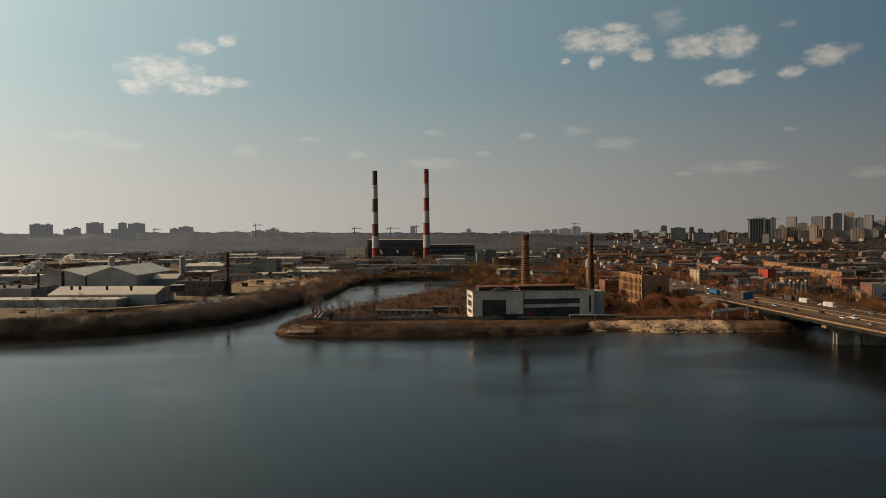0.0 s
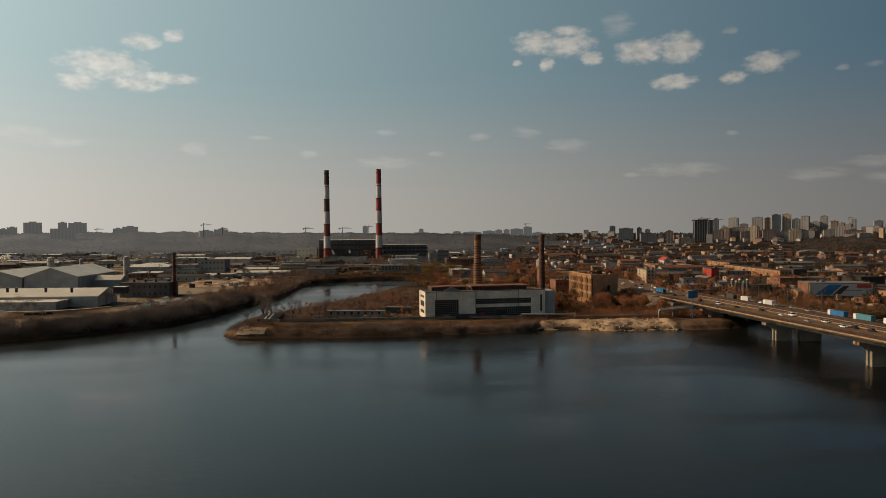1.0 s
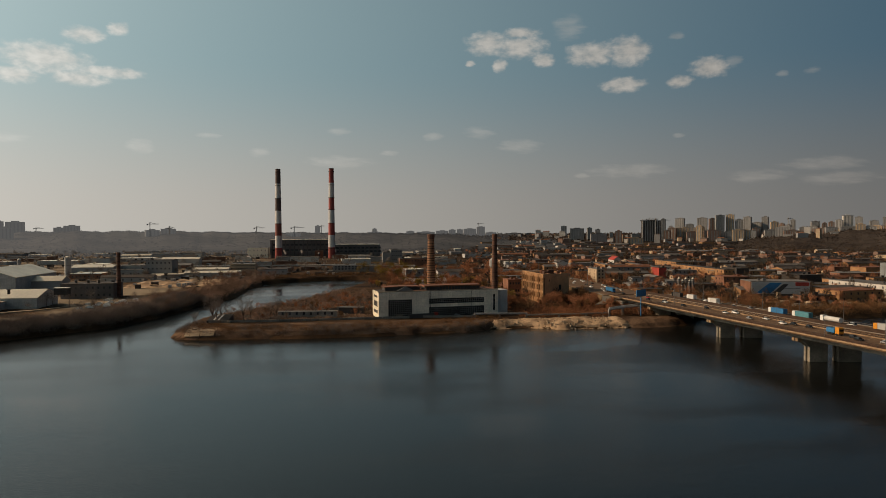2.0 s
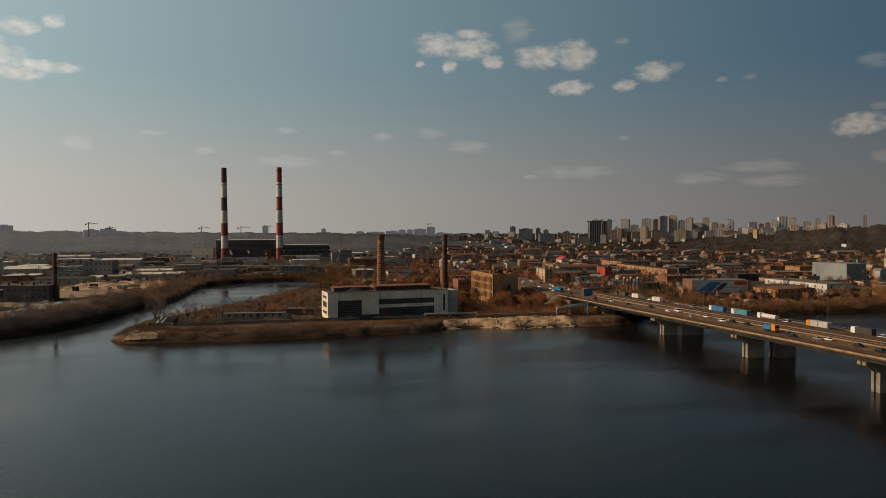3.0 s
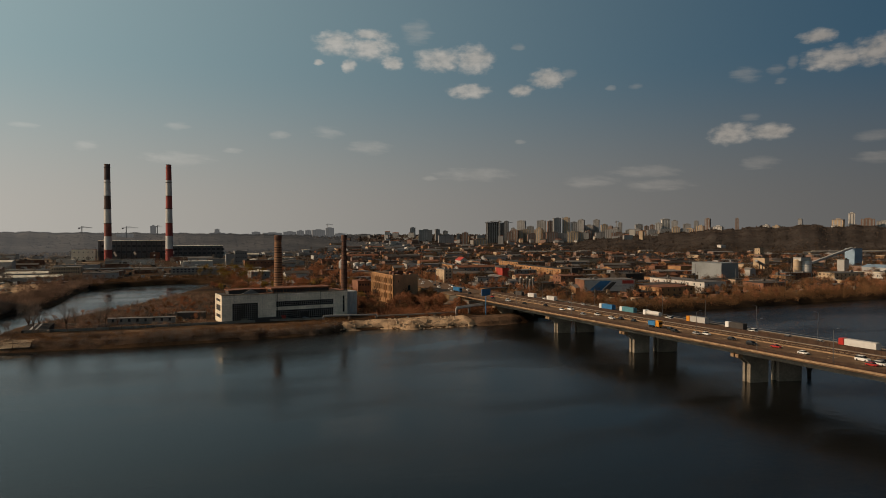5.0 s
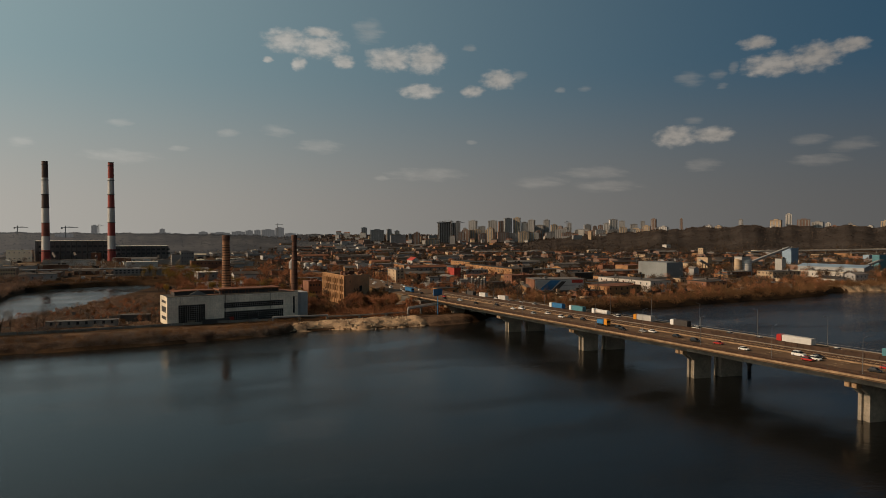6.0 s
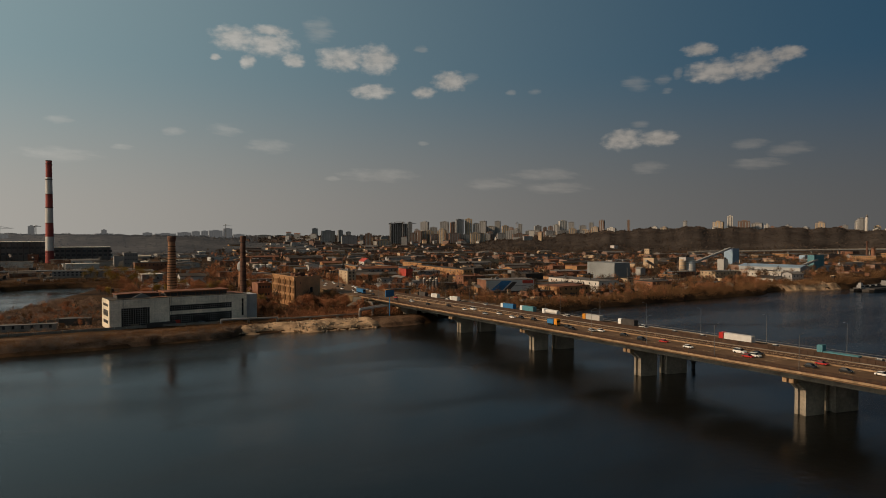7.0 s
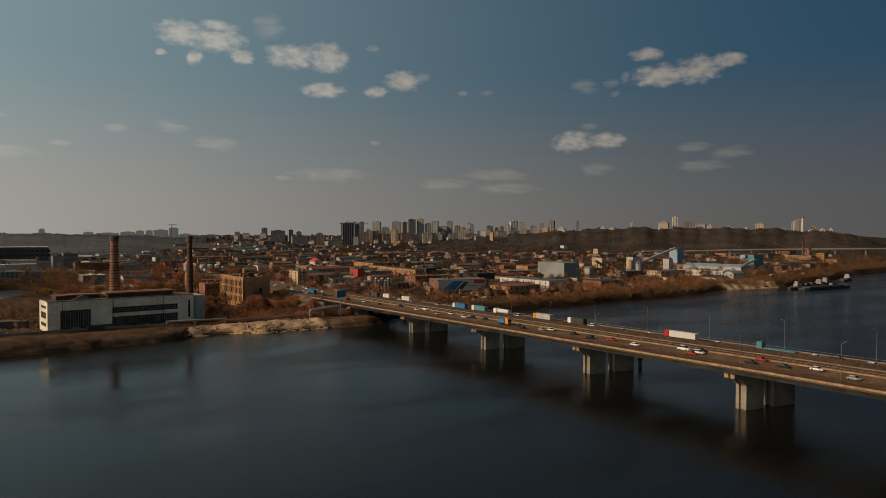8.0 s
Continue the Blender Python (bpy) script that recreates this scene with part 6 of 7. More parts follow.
# ---- trees and shrubs ----
def twig_cloud(v, f, c, rx, rz, n, rng, width=0.15, lift=0.55):
    """n thin slivers that lean outwards and up inside an egg round c."""
    for _ in range(n):
        while True:
            a, b, e = rng.uniform(-1, 1), rng.uniform(-1, 1), rng.uniform(-1, 1)
            if a * a + b * b + e * e < 1:
                break
        p = Vector((c[0] + a * rx, c[1] + b * rx, c[2] + e * rz))
        d = Vector((a + rng.uniform(-0.6, 0.6), b + rng.uniform(-0.6, 0.6), lift + rng.uniform(-0.3, 0.9))).normalized() * rng.uniform(0.4, 0.95) * rz
        s = Vector((rng.uniform(-1, 1), rng.uniform(-1, 1), rng.uniform(-0.4, 0.4))).normalized() * width * rng.uniform(0.35, 0.8)
        k = len(v)
        v += [tuple(p - s), tuple(p + s), tuple(p + d)]
        f.append((k, k + 1, k + 2))


def make_tree(h, spread, mat, rng, label, n=720, name="bare_tree", width=0.15, lift=0.55):
    t = thing(name, 0, 0, -60, 0, label, "tree")
    trunk = Shape()
    fork = h * rng.uniform(0.25, 0.4)
    trunk.rod((0, 0, -1), (0.1, 0, fork), h * 0.022, h * 0.016, 7)
    crown = Shape()
    for i in range(9):
        a = i * 2.4 + rng.uniform(-0.4, 0.4)
        r = spread * rng.uniform(0.35, 0.9)
        z0, z1 = fork * rng.uniform(0.75, 1.0), h * rng.uniform(0.6, 0.97)
        mid = Vector((math.cos(a) * r * 0.5, math.sin(a) * r * 0.5, (z0 + z1) / 2 + h * 0.05))
        tip = Vector((math.cos(a) * r, math.sin(a) * r, z1))
        trunk.rod((0.1, 0, z0), mid, h * 0.011, h * 0.007, 5).rod(mid, tip, h * 0.007, h * 0.002, 4)
        twig_cloud(crown.v, crown.f, tip - Vector((0, 0, h * 0.08)), spread * 0.42, h * 0.17, n // 9, rng, width, lift)
    part("trunk", trunk, BARK, t)
    part("crown", crown, mat, t)
    return t


trng = random.Random(5)
TREES = {}
for key, mat, word in (("red", TWIG_RED, "bare tree with a red-brown haze of twigs"), ("brown", TWIG_BROWN, "bare brown tree with fine twigs"), ("olive", TWIG_OLIVE, "tree with olive-yellow spring buds"), ("dark", TWIG_DARK, "dark bare tree with crooked limbs")):
    TREES[key] = [make_tree(10, 3.4, mat, trng, word), make_tree(10, 4.2, mat, trng, word), make_tree(10, 2.6, mat, trng, word)]

TREES["fine"] = [make_tree(10, 3.1, TWIG_GREY, trng, "tall slender bare tree with pale upright twigs", 640, width=0.05, lift=1.6) for _ in range(2)]


def plant(keys, x, y, h, group, z=None):
    src = trng.choice(TREES[trng.choice(keys)])
    s = h / 10
    o = copy_thing(src, pose(x, y, ground(x, y) if z is None else z, 0, 0, trng.uniform(0, 360)) @ Matrix.Diagonal((s * trng.uniform(0.9, 1.2), s * trng.uniform(0.9, 1.2), s, 1)))
    o["group"] = group
    return o


def allowed(x, y, edge, apart):
    if shore_distance(np.array([x]), np.array([y]))[0] < edge or (28 < x < 126 and 437 < y < 486) or (150 < x < 200 and 503 < y < 580) or (425 < y < 850 and 202 + road_bend(y) < x < 258 + road_bend(y)):
        return False
    return not (apart and any(abs(x - a) < apart and abs(y - b) < apart for a, b in taken))


def grove(keys, x0, x1, y0, y1, n, lo, hi, group, edge=2.0, apart=10):
    done = 0
    for _ in range(n * 4):
        x, y = trng.uniform(x0, x1), trng.uniform(y0, y1)
        if done < n and allowed(x, y, edge, apart):
            plant(keys, x, y, trng.uniform(lo, hi), group)
            done += 1


def belt(name, mat, label, spots, n=260, thick=1.0):
    """A belt of bare trees too many to count: stems and twigs in one mesh."""
    s, rng = Shape(), random.Random(len(spots) + 3)
    for x, y, h in spots:
        z = ground(x, y)
        s.rod((x, y, z - 0.5), (x + rng.uniform(-0.4, 0.4), y, z + h * 0.7), h * 0.02, h * 0.006, 4)
        for _ in range(4):
            a, r = rng.uniform(0, 6.3), h * rng.uniform(0.05, 0.24)
            twig_cloud(s.v, s.f, (x + math.cos(a) * r, y + math.sin(a) * r, z + h * rng.uniform(0.5, 0.8)), h * 0.2, h * 0.24, n // 4, rng, (0.013 * h + 0.03) * thick)
    tagged(new(name, s.mesh(name, mat)), label, "trees", kind="stuff")


def scatter(x0, x1, y0, y1, n, lo, hi, edge=2.0, apart=10):
    """Places for trees; those before the exhibition hall are kept low."""
    out = []
    for _ in range(n * 4):
        x, y = trng.uniform(x0, x1), trng.uniform(y0, y1)
        if len(out) < n and allowed(x, y, edge, apart):
            out.append((x, y, trng.uniform(lo, hi) * (0.45 if 319 < x < 443 and 409 < y < 515 else 1.0)))
    return out


grove(["red", "fine", "brown"], -72, 29, 447, 594, 40, 3, 6, "trees on the spit", apart=0)
for x, y, high in ((-74.2, 448.1, 17), (-71.2, 445.3, 14), (-68.9, 450, 15), (-55.3, 449.8, 14), (-51.1, 453.2, 12), (-38.5, 454.6, 11), (-35.3, 459.3, 12), (-28.2, 452.5, 8), (-11.4, 462.8, 8), (19.7, 469.1, 9), (22.1, 479.2, 11), (-82.9, 441.7, 7), (-85.8, 449.6, 6)):
    plant(["fine"], x, y, high, "trees on the spit")
grove(["red", "red", "olive", "brown"], 40, 235, 493, 708, 100, 8, 14, "trees behind the powerhouse", apart=8)
grove(["red", "brown", "red"], 125, 217, 438, 510, 55, 5, 11, "trees before the mill", apart=0)
grove(["red", "brown", "brown"], 262, 464, 411, 480, 45, 4, 7, "trees along the east bank", 3, apart=12)
belt("spit_belt", TWIG_PALE, "red-brown young trees on the spit", scatter(-72, 31, 447, 569, 110, 2.5, 5, 5, 0), 260, 0.6)
belt("hall_belt", TWIG_RED, "red-brown trees beside the powerhouse", scatter(-11, 31, 457, 593, 50, 3, 5.5, 5, 0))
belt("mill_belt", TWIG_RED, "red-brown trees round the mill", scatter(52, 333, 508, 961, 250, 7, 13, 8, 8), 380, 0.7)
roadside = random.Random(77)
belt("road_belt", TWIG_RED, "red-brown young trees beside the approach road", [(199 + road_bend(y) - roadside.uniform(0, 26), y, roadside.uniform(7, 11)) for y in [roadside.uniform(470, 790) for _ in range(170)]] + [(250 + road_bend(y) + roadside.uniform(0, 22), y, roadside.uniform(5, 9)) for y in [roadside.uniform(492, 800) for _ in range(110)]], 380, 0.6)
belt("east_belt", TWIG_BROWN, "brown trees along the east bank", scatter(260, 702, 411, 509, 260, 6, 12, 2, 12), 380, 0.6)
belt("east_red_belt", TWIG_RED, "red-brown trees along the east bank", scatter(260, 703, 411, 515, 190, 5, 11, 2, 12), 380, 0.6)
belt("inlet_belt", TWIG_OLIVE, "olive budding trees at the head of the inlet", scatter(31, 118, 807, 983, 50, 9, 15, 3, 5))
belt("inlet_west_belt", TWIG_PALE, "brown trees along the inlet", scatter(-135, -66, 527, 941, 170, 5, 9, 3, 0), 360, 0.55)
belt("west_belt", TWIG_GREY, "dark bare trees on the west bank", scatter(-562, -122, 454, 558, 95, 6, 13, 2, 0), 420, 0.4)
belt("far_belt", TWIG_BROWN, "brown trees by the far bank", scatter(693, 1578, 478, 746, 260, 8, 15, 3, 14))


def town_spots(n, az0, az1, d0, d1, lo, hi):
    out = []
    for _ in range(n * 3):
        x, y = place(trng.uniform(az0, az1), trng.uniform(d0, d1))
        if len(out) < n and shore_distance(np.array([x]), np.array([y]))[0] > 12 and free(x, y, 2):
            out.append((x, y, trng.uniform(lo, hi)))
    return out


belt("town_red_belt", TWIG_RED, "red-brown trees between the works", town_spots(560, 11, 65, 543, 1641, 6, 12), 280, 1.1)
belt("town_belt", TWIG_DARK, "dark bare trees between the works", town_spots(1300, 10, 66, 543, 2019, 7, 14), 200, 1.4)
belt("plain_belt", WOOD_WEST, "brown trees on the western plain", town_spots(420, -35, 11, 757, 1767, 7, 13), 130, 2.2)
for key in TREES:
    for ob in TREES[key]:
        for o in (*ob.children_recursive, ob):
            bpy.data.objects.remove(o)


def scrub(name, spots, mat, label, rx=2.2, rz=1.6, n=80, width=0.13):
    s, rng = Shape(), random.Random(len(spots))
    for x, y, k in spots:
        twig_cloud(s.v, s.f, (x, y, ground(x, y) + rz * k * 0.6), rx * k, rz * k, n, rng, width * k, 0.8)
    tagged(new(name, s.mesh(name, mat)), label, "shrubs", kind="stuff")


def shore_band(x0, x1, y0, y1, near, far, n, seed, lo=0.7, hi=1.5):
    rng, spots = random.Random(seed), []
    xs, ys = np.array([rng.uniform(x0, x1) for _ in range(n * 8)]), np.array([rng.uniform(y0, y1) for _ in range(n * 8)])
    sd = shore_distance(xs, ys)
    for x, y, s in zip(xs, ys, sd):
        if near < s < far and not (28 < x < 126 and 437 < y < 492):
            spots.append((float(x), float(y), rng.uniform(lo, hi)))
        if len(spots) >= n:
            break
    return spots


scrub("shore_scrub", shore_band(-96, 115, 386, 431, 0.5, 6, 200, 1, 0.5, 1.0) + shore_band(-11, 24, 386, 432, 0.5, 14, 90, 9, 0.6, 1.2) + shore_band(-98, -75, 407, 450, 4, 12, 30, 10, 0.6, 1.2) + shore_band(-60, -23, 407, 435, 6, 22, 60, 11, 0.5, 1.0), TWIG_GREY, "low dark scrub along the spit's edge", n=100, width=0.07)
scrub("spit_scrub", shore_band(-73, 34, 444, 657, 4, 60, 800, 2, 0.5, 1.1), TWIG_PALE, "red-brown brushwood on the spit", n=110, width=0.07)
scrub("bank_scrub", shore_band(-88, 111, 394, 435, 3, 26, 950, 13, 0.4, 0.9), TWIG_BROWN, "low brown scrub on the bank below the quay", n=70, width=0.08)
scrub("mill_scrub", shore_band(125, 221, 424, 512, 18, 80, 240, 3, 0.9, 2.1), TWIG_RED, "red-brown brushwood before the mill", n=130, width=0.08)
scrub("west_bank_scrub", shore_band(-640, -104, 385, 600, 0.5, 21, 2300, 4, 1.1, 2.2), TWIG_GREY, "dark leafless thicket on the west bank", n=130, width=0.07)
scrub("inlet_scrub", shore_band(-177, -66, 518, 918, 1, 40, 700, 5, 0.8, 1.6), TWIG_PALE, "brown thicket along the inlet", n=120, width=0.08)
scrub("inlet_head_scrub", shore_band(-78, 97, 757, 997, 0.5, 30, 320, 14, 0.9, 1.8), TWIG_BROWN, "brown thicket at the head of the inlet", n=90, width=0.09)
scrub("east_bank_scrub", shore_band(237, 743, 396, 511, 0.5, 26, 900, 6, 1.0, 2.0), TWIG_BROWN, "brown thicket along the east bank", n=120, width=0.07)
scrub("far_bank_scrub", shore_band(690, 1773, 421, 722, 0.5, 60, 900, 8, 1.2, 2.6), TWIG_BROWN, "brown thicket along the far bank")
def dry_spots(az0, az1, n):
    spots = [(*place(trng.uniform(az0, az1), trng.uniform(780, 1890)), trng.uniform(1.5, 3.2)) for _ in range(n)]
    clear = shore_distance(np.array([s[0] for s in spots]), np.array([s[1] for s in spots])) > 8
    return [s for s, ok in zip(spots, clear) if ok]


scrub("plain_scrub", dry_spots(11, 66, 1700), TWIG_DARK, "leafless trees between the works", n=26)
scrub("west_plain_scrub", dry_spots(-36, 11, 900), WOOD_WEST, "leafless trees on the western plain, paled for haze", n=30)


def far_woods(name, mat, n, az0, az1, d0, d1, seed, lo, hi, label, min_z=-5, lift=0.0):
    """Crowns of a far leafless wood: one ragged clump for each."""
    rng, s = random.Random(seed), Shape()
    az = np.array([rng.uniform(az0, az1) for _ in range(n)])
    dist = np.array([rng.uniform(d0, d1) for _ in range(n)])
    xs, ys = dist * np.sin(np.radians(az)), dist * np.cos(np.radians(az))
    zs, sd = heights(xs, ys) + lift, shore_distance(xs, ys)
    for x, y, z, e in zip(xs.tolist(), ys.tolist(), zs.tolist(), sd.tolist()):
        if e < 15 or z < min_z:
            continue
        for _ in range(4):
            k, r = len(s.v), rng.uniform(lo, hi)
            a, lean = rng.uniform(0, 6.3), rng.uniform(-0.5, 0.5)
            cx, cy, cz = x + rng.uniform(-r, r), y + rng.uniform(-r, r), z + r * rng.uniform(0.0, 0.9)
            s.v += [(cx - r * 0.6 * math.cos(a), cy - r * 0.6 * math.sin(a), cz), (cx + r * 0.6 * math.cos(a), cy + r * 0.6 * math.sin(a), cz + r * 0.2), (cx + lean * r, cy + lean * r * 0.7, cz + r * rng.uniform(0.5, 0.9))]
            s.f.append((k, k + 1, k + 2))
    tagged(new(name, s.mesh(name, mat)), label, "woods", kind="stuff")


def hillside(name, az0, az1, cols, lift, rough, mat, label):
    """A wooded hillside laid over the rising ground, ragged with crowns."""
    az, dist = np.meshgrid(np.linspace(az0, az1, cols), np.linspace(1890, 3150, 100))
    x, y = dist * np.sin(np.radians(az)), dist * np.cos(np.radians(az))
    bump = np.array([noise.fractal(Vector((a * 0.012, b * 0.012, 3.0)), 0.9, 2.1, 5) for a, b in zip(x.ravel(), y.ravel())]).reshape(x.shape)
    edge = np.minimum(smooth(1890, 1990, dist), 1 - smooth(3050, 3150, dist))
    z = heights(x, y) + lift + rough * bump - 14 * (1 - edge)
    k = np.arange(z.size).reshape(z.shape)
    m = bpy.data.meshes.new(name)
    m.from_pydata(np.stack([x, y, z], -1).reshape(-1, 3).tolist(), [], np.stack([k[:-1, :-1], k[1:, :-1], k[1:, 1:], k[:-1, 1:]], -1).reshape(-1, 4).tolist())
    m.materials.append(mat)
    m.shade_smooth()
    tagged(new(name, m), label, "hills", kind="structure")


hillside("backdrop_hills", -45, 19, 300, 5.5, 1.4, HILL_HAZE_GLOW, "distant wooded hills with haze put in as glow")
hillside("backdrop_ridge", 32, 71, 420, 2.0, 1.1, HILL_WOOD, "brown wooded ridge above the town")
far_woods("west_hill_woods", HILL_HAZE_GLOW, 5000, -44, 19, 1893, 2776, 21, 1.6, 3.6, "leafless woods on the western hills with haze put in as glow", 16, 4.5)
far_woods("east_hill_woods", HILL_WOOD, 6000, 33, 69, 1893, 2966, 24, 1.2, 2.6, "leafless woods covering the eastern hills", 12, 1.8)
far_woods("valley_woods", WOOD_FAR, 17000, 13, 66, 1136, 3407, 22, 2, 4, "dark leafless trees in the valley")
far_woods("west_valley_woods", HILL_HAZE_GLOW, 7000, -39, 15, 1578, 2145, 25, 2, 4, "leafless trees on the western plain")
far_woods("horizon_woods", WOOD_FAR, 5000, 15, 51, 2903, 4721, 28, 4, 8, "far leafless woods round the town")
far_woods("distant_woods", HILL_HAZE_GLOW, 6000, -39, 15, 2903, 4721, 23, 4, 8, "far leafless woods on the horizon")


# ---- shore details ----
def sand_heap(name, x0, x1, y0, y1, high, seed, label, step=1.1, mat=None):
    xs, ys = np.arange(x0, x1, step), np.arange(y0, y1, step)
    gx2, gy2 = np.meshgrid(xs, ys)
    z = heights(gx2, gy2)
    fade = np.minimum.reduce([smooth(x0, x0 + 6, gx2), smooth(-x1, -x1 + 6, -gx2), smooth(y0, y0 + 5, gy2), smooth(-y1, -y1 + 6, -gy2)])
    lump = np.array([noise.fractal(Vector((a * 0.09, b * 0.11, seed)), 0.85, 2.1, 6) for a, b in zip(gx2.ravel(), gy2.ravel())]).reshape(gx2.shape)
    crag = np.array([abs(noise.fractal(Vector((a * 0.5, b * 0.9, seed + 7)), 0.6, 2.3, 5)) for a, b in zip(gx2.ravel(), gy2.ravel())]).reshape(gx2.shape)
    # Worn terraces with broken edges, stepping down to the water.
    level = np.clip(0.55 + lump - 0.5 * crag, 0, 2) * 3
    level = (np.floor(level) + smooth(0.55, 1.0, level - np.floor(level))) / 3
    z = z + (0.1 + high * (level + 0.25 * crag)) * fade - 0.35 * (1 - fade)
    k = np.arange(z.size).reshape(z.shape)
    m = bpy.data.meshes.new(name)
    m.from_pydata(np.stack([gx2, gy2, z], -1).reshape(-1, 3).tolist(), [], np.stack([k[:-1, :-1], k[:-1, 1:], k[1:, 1:], k[1:, :-1]], -1).reshape(-1, 4).tolist())
    m.materials.append(mat or SAND)
    m.shade_smooth()
    tagged(new(name, m), label, "sand", kind="stuff")


sand_heap("sand_heap", 98, 190, 391, 428, 1.0, 1.0, "dumped yellow sand and rubble along the water", 0.7)
sand_heap("sand_heap", 176, 226, 391, 424, 0.7, 5.0, "reddish earth bank beside the bridge", 1.0, SOIL)
rubble, rock_rng = Shape(), random.Random(61)
for _ in range(420):
    rx0, ry0, turn = rock_rng.uniform(100, 186), rock_rng.triangular(394, 426, 401), rock_rng.uniform(0, 3.1)
    rw, rd, rh = rock_rng.uniform(0.2, 1.1), rock_rng.uniform(0.15, 0.5), rock_rng.uniform(0.1, 0.4)
    rz0 = ground(rx0, ry0) + rock_rng.uniform(0.3, 0.9)
    ring = [(rx0 + a * math.cos(turn) - b * math.sin(turn), ry0 + a * math.sin(turn) + b * math.cos(turn)) for a, b in ((-rw, -rd), (rw, -rd * 0.6), (rw * 0.8, rd), (-rw * 0.7, rd))]
    rubble.loft([[(a, b, rz0 - 0.9) for a, b in ring], [(rx0 + (a - rx0) * 0.8, ry0 + (b - ry0) * 0.8, rz0 + rh * rock_rng.uniform(0.5, 1.2)) for a, b in ring]])
tagged(new("rubble", rubble.mesh("rubble", PALE_BEIGE)), "broken concrete rubble strewn over the sand", "rubble", kind="stuff")
sand_heap("sand_heap", 26, 111, 394, 437, 0.45, 4.0, "reddish earth bank below the powerhouse", 1.4, SOIL)
sand_heap("sand_heap", 681, 765, 418, 473, 3.0, 2.0, "heaps of dredged sand on the far bank", 2.5)
sand_heap("sand_heap", -203, -105, 697, 821, 2.4, 3.0, "pale sandy storage yard", 3.0)
sand_heap("sand_heap", -98, 37, 392, 436, 0.3, 6.0, "reddish earth slope along the spit", 1.6, SOIL)

revetment = thing("slab_revetment", 0, 0, 0, 0, "tilted concrete slabs lining the tip of the spit", "revetment")
slab = Shape().box(-1.3, 1.3, -2.0, 2.0, -0.15, 0.15).mesh("slab", PALE_BEIGE)
for i in range(6):
    for j in range(3):
        o = part("slab", slab, None, revetment)
        sx, sy = -80.5 + i * 2.75 + random.uniform(-0.2, 0.2), 403.2 - 0.35 * i + j * 3.9
        o.matrix_basis = pose(sx, sy, ground(sx, sy) + 0.55, (26, 14, 5)[j] + random.uniform(-4, 4), random.uniform(-4, 4), random.uniform(-8, 8))

quay = thing("quay_wall", 0, 0, 0, 0, "long weathered concrete flood wall along the spit", "wall")
QUAY = [(-75.5, 442), (-60.8, 442.2), (-31.7, 440.1), (0.4, 440.7), (27.1, 441.2), (60, 442.7), (94.9, 439.3)]
for (xa, ya), (xb, yb) in zip(QUAY, QUAY[1:]):
    n = max(1, int(math.hypot(xb - xa, yb - ya) / 6))
    for i in range(n):
        u0, u1 = i / n, (i + 0.96) / n
        pa, pb = (xa + (xb - xa) * u0, ya + (yb - ya) * u0), (xa + (xb - xa) * u1, ya + (yb - ya) * u1)
        part("wall_panel", Shape().loft([[(x, y, 2.5), (x, y + 0.5, 2.5), (x, y + 0.5, 5.4), (x, y, 5.4)] for x, y in (pa, pb)]), CONCRETE, quay)
bands = thing("painted_ramp", -71.1, 446.5, 5.3, 6, "dark ramp with two white painted stripes", "ramp")
part("ramp", Shape().loft([[(-6, -4, -1.5), (7, -4, -1.5), (7, -4, 0.2), (-6, -4, 0.2)], [(-3, 4, -1.5), (10, 4, -1.5), (10, 4, 3.0), (-3, 4, 3.0)]]), DARK_SHELL, bands)
for dx in (-2.2, 0.6):
    part("stripe", Shape().loft([[(dx, -3.6, 0.35), (dx + 1.1, -3.6, 0.35), (dx + 1.1, -3.6, 0.39), (dx, -3.6, 0.39)], [(dx + 2.8, 3.6, 2.87), (dx + 3.9, 3.6, 2.87), (dx + 3.9, 3.6, 2.91), (dx + 2.8, 3.6, 2.91)]]), WHITE_PAINT, bands)
building("shed", -15.2, 459.4, 5, -7.4, 39, 5, 2.5, GREY_LATTICE, ROOF_GREY, label="long low grey shed with small dark windows on the spit", category="shed", rows=1, cols=8, kit=False)
building("shed", 14, 474, 5, -14, 17, 6, 3.0, DARK_SHELL, ROOF_GREY, label="low dark storage shed among the bushes", category="shed", kit=False)


def pipeline(points, r, mat, label, z_leg=None):
    p = thing("heating_pipe", *points[0], 0, label, "pipe")
    o = Vector(points[0])
    for a, b in zip(points, points[1:]):
        part("pipe_run", Shape().rod(Vector(a) - o, Vector(b) - o, r, n=12), mat, p)
    for a in points[1:-1]:
        q = Vector(a) - o
        part("elbow", Shape().tube(q.x, q.y, [(q.z - r, r * 0.5), (q.z - r * 0.7, r * 0.95), (q.z, r * 1.12), (q.z + r * 0.7, r * 0.95), (q.z + r, r * 0.5)], 12), mat, p)
        part("saddle", Shape().box(q.x - 0.5, q.x + 0.5, q.y - 0.8, q.y + 0.8, q.z - 6, q.z - r * 0.8), CONCRETE, p)


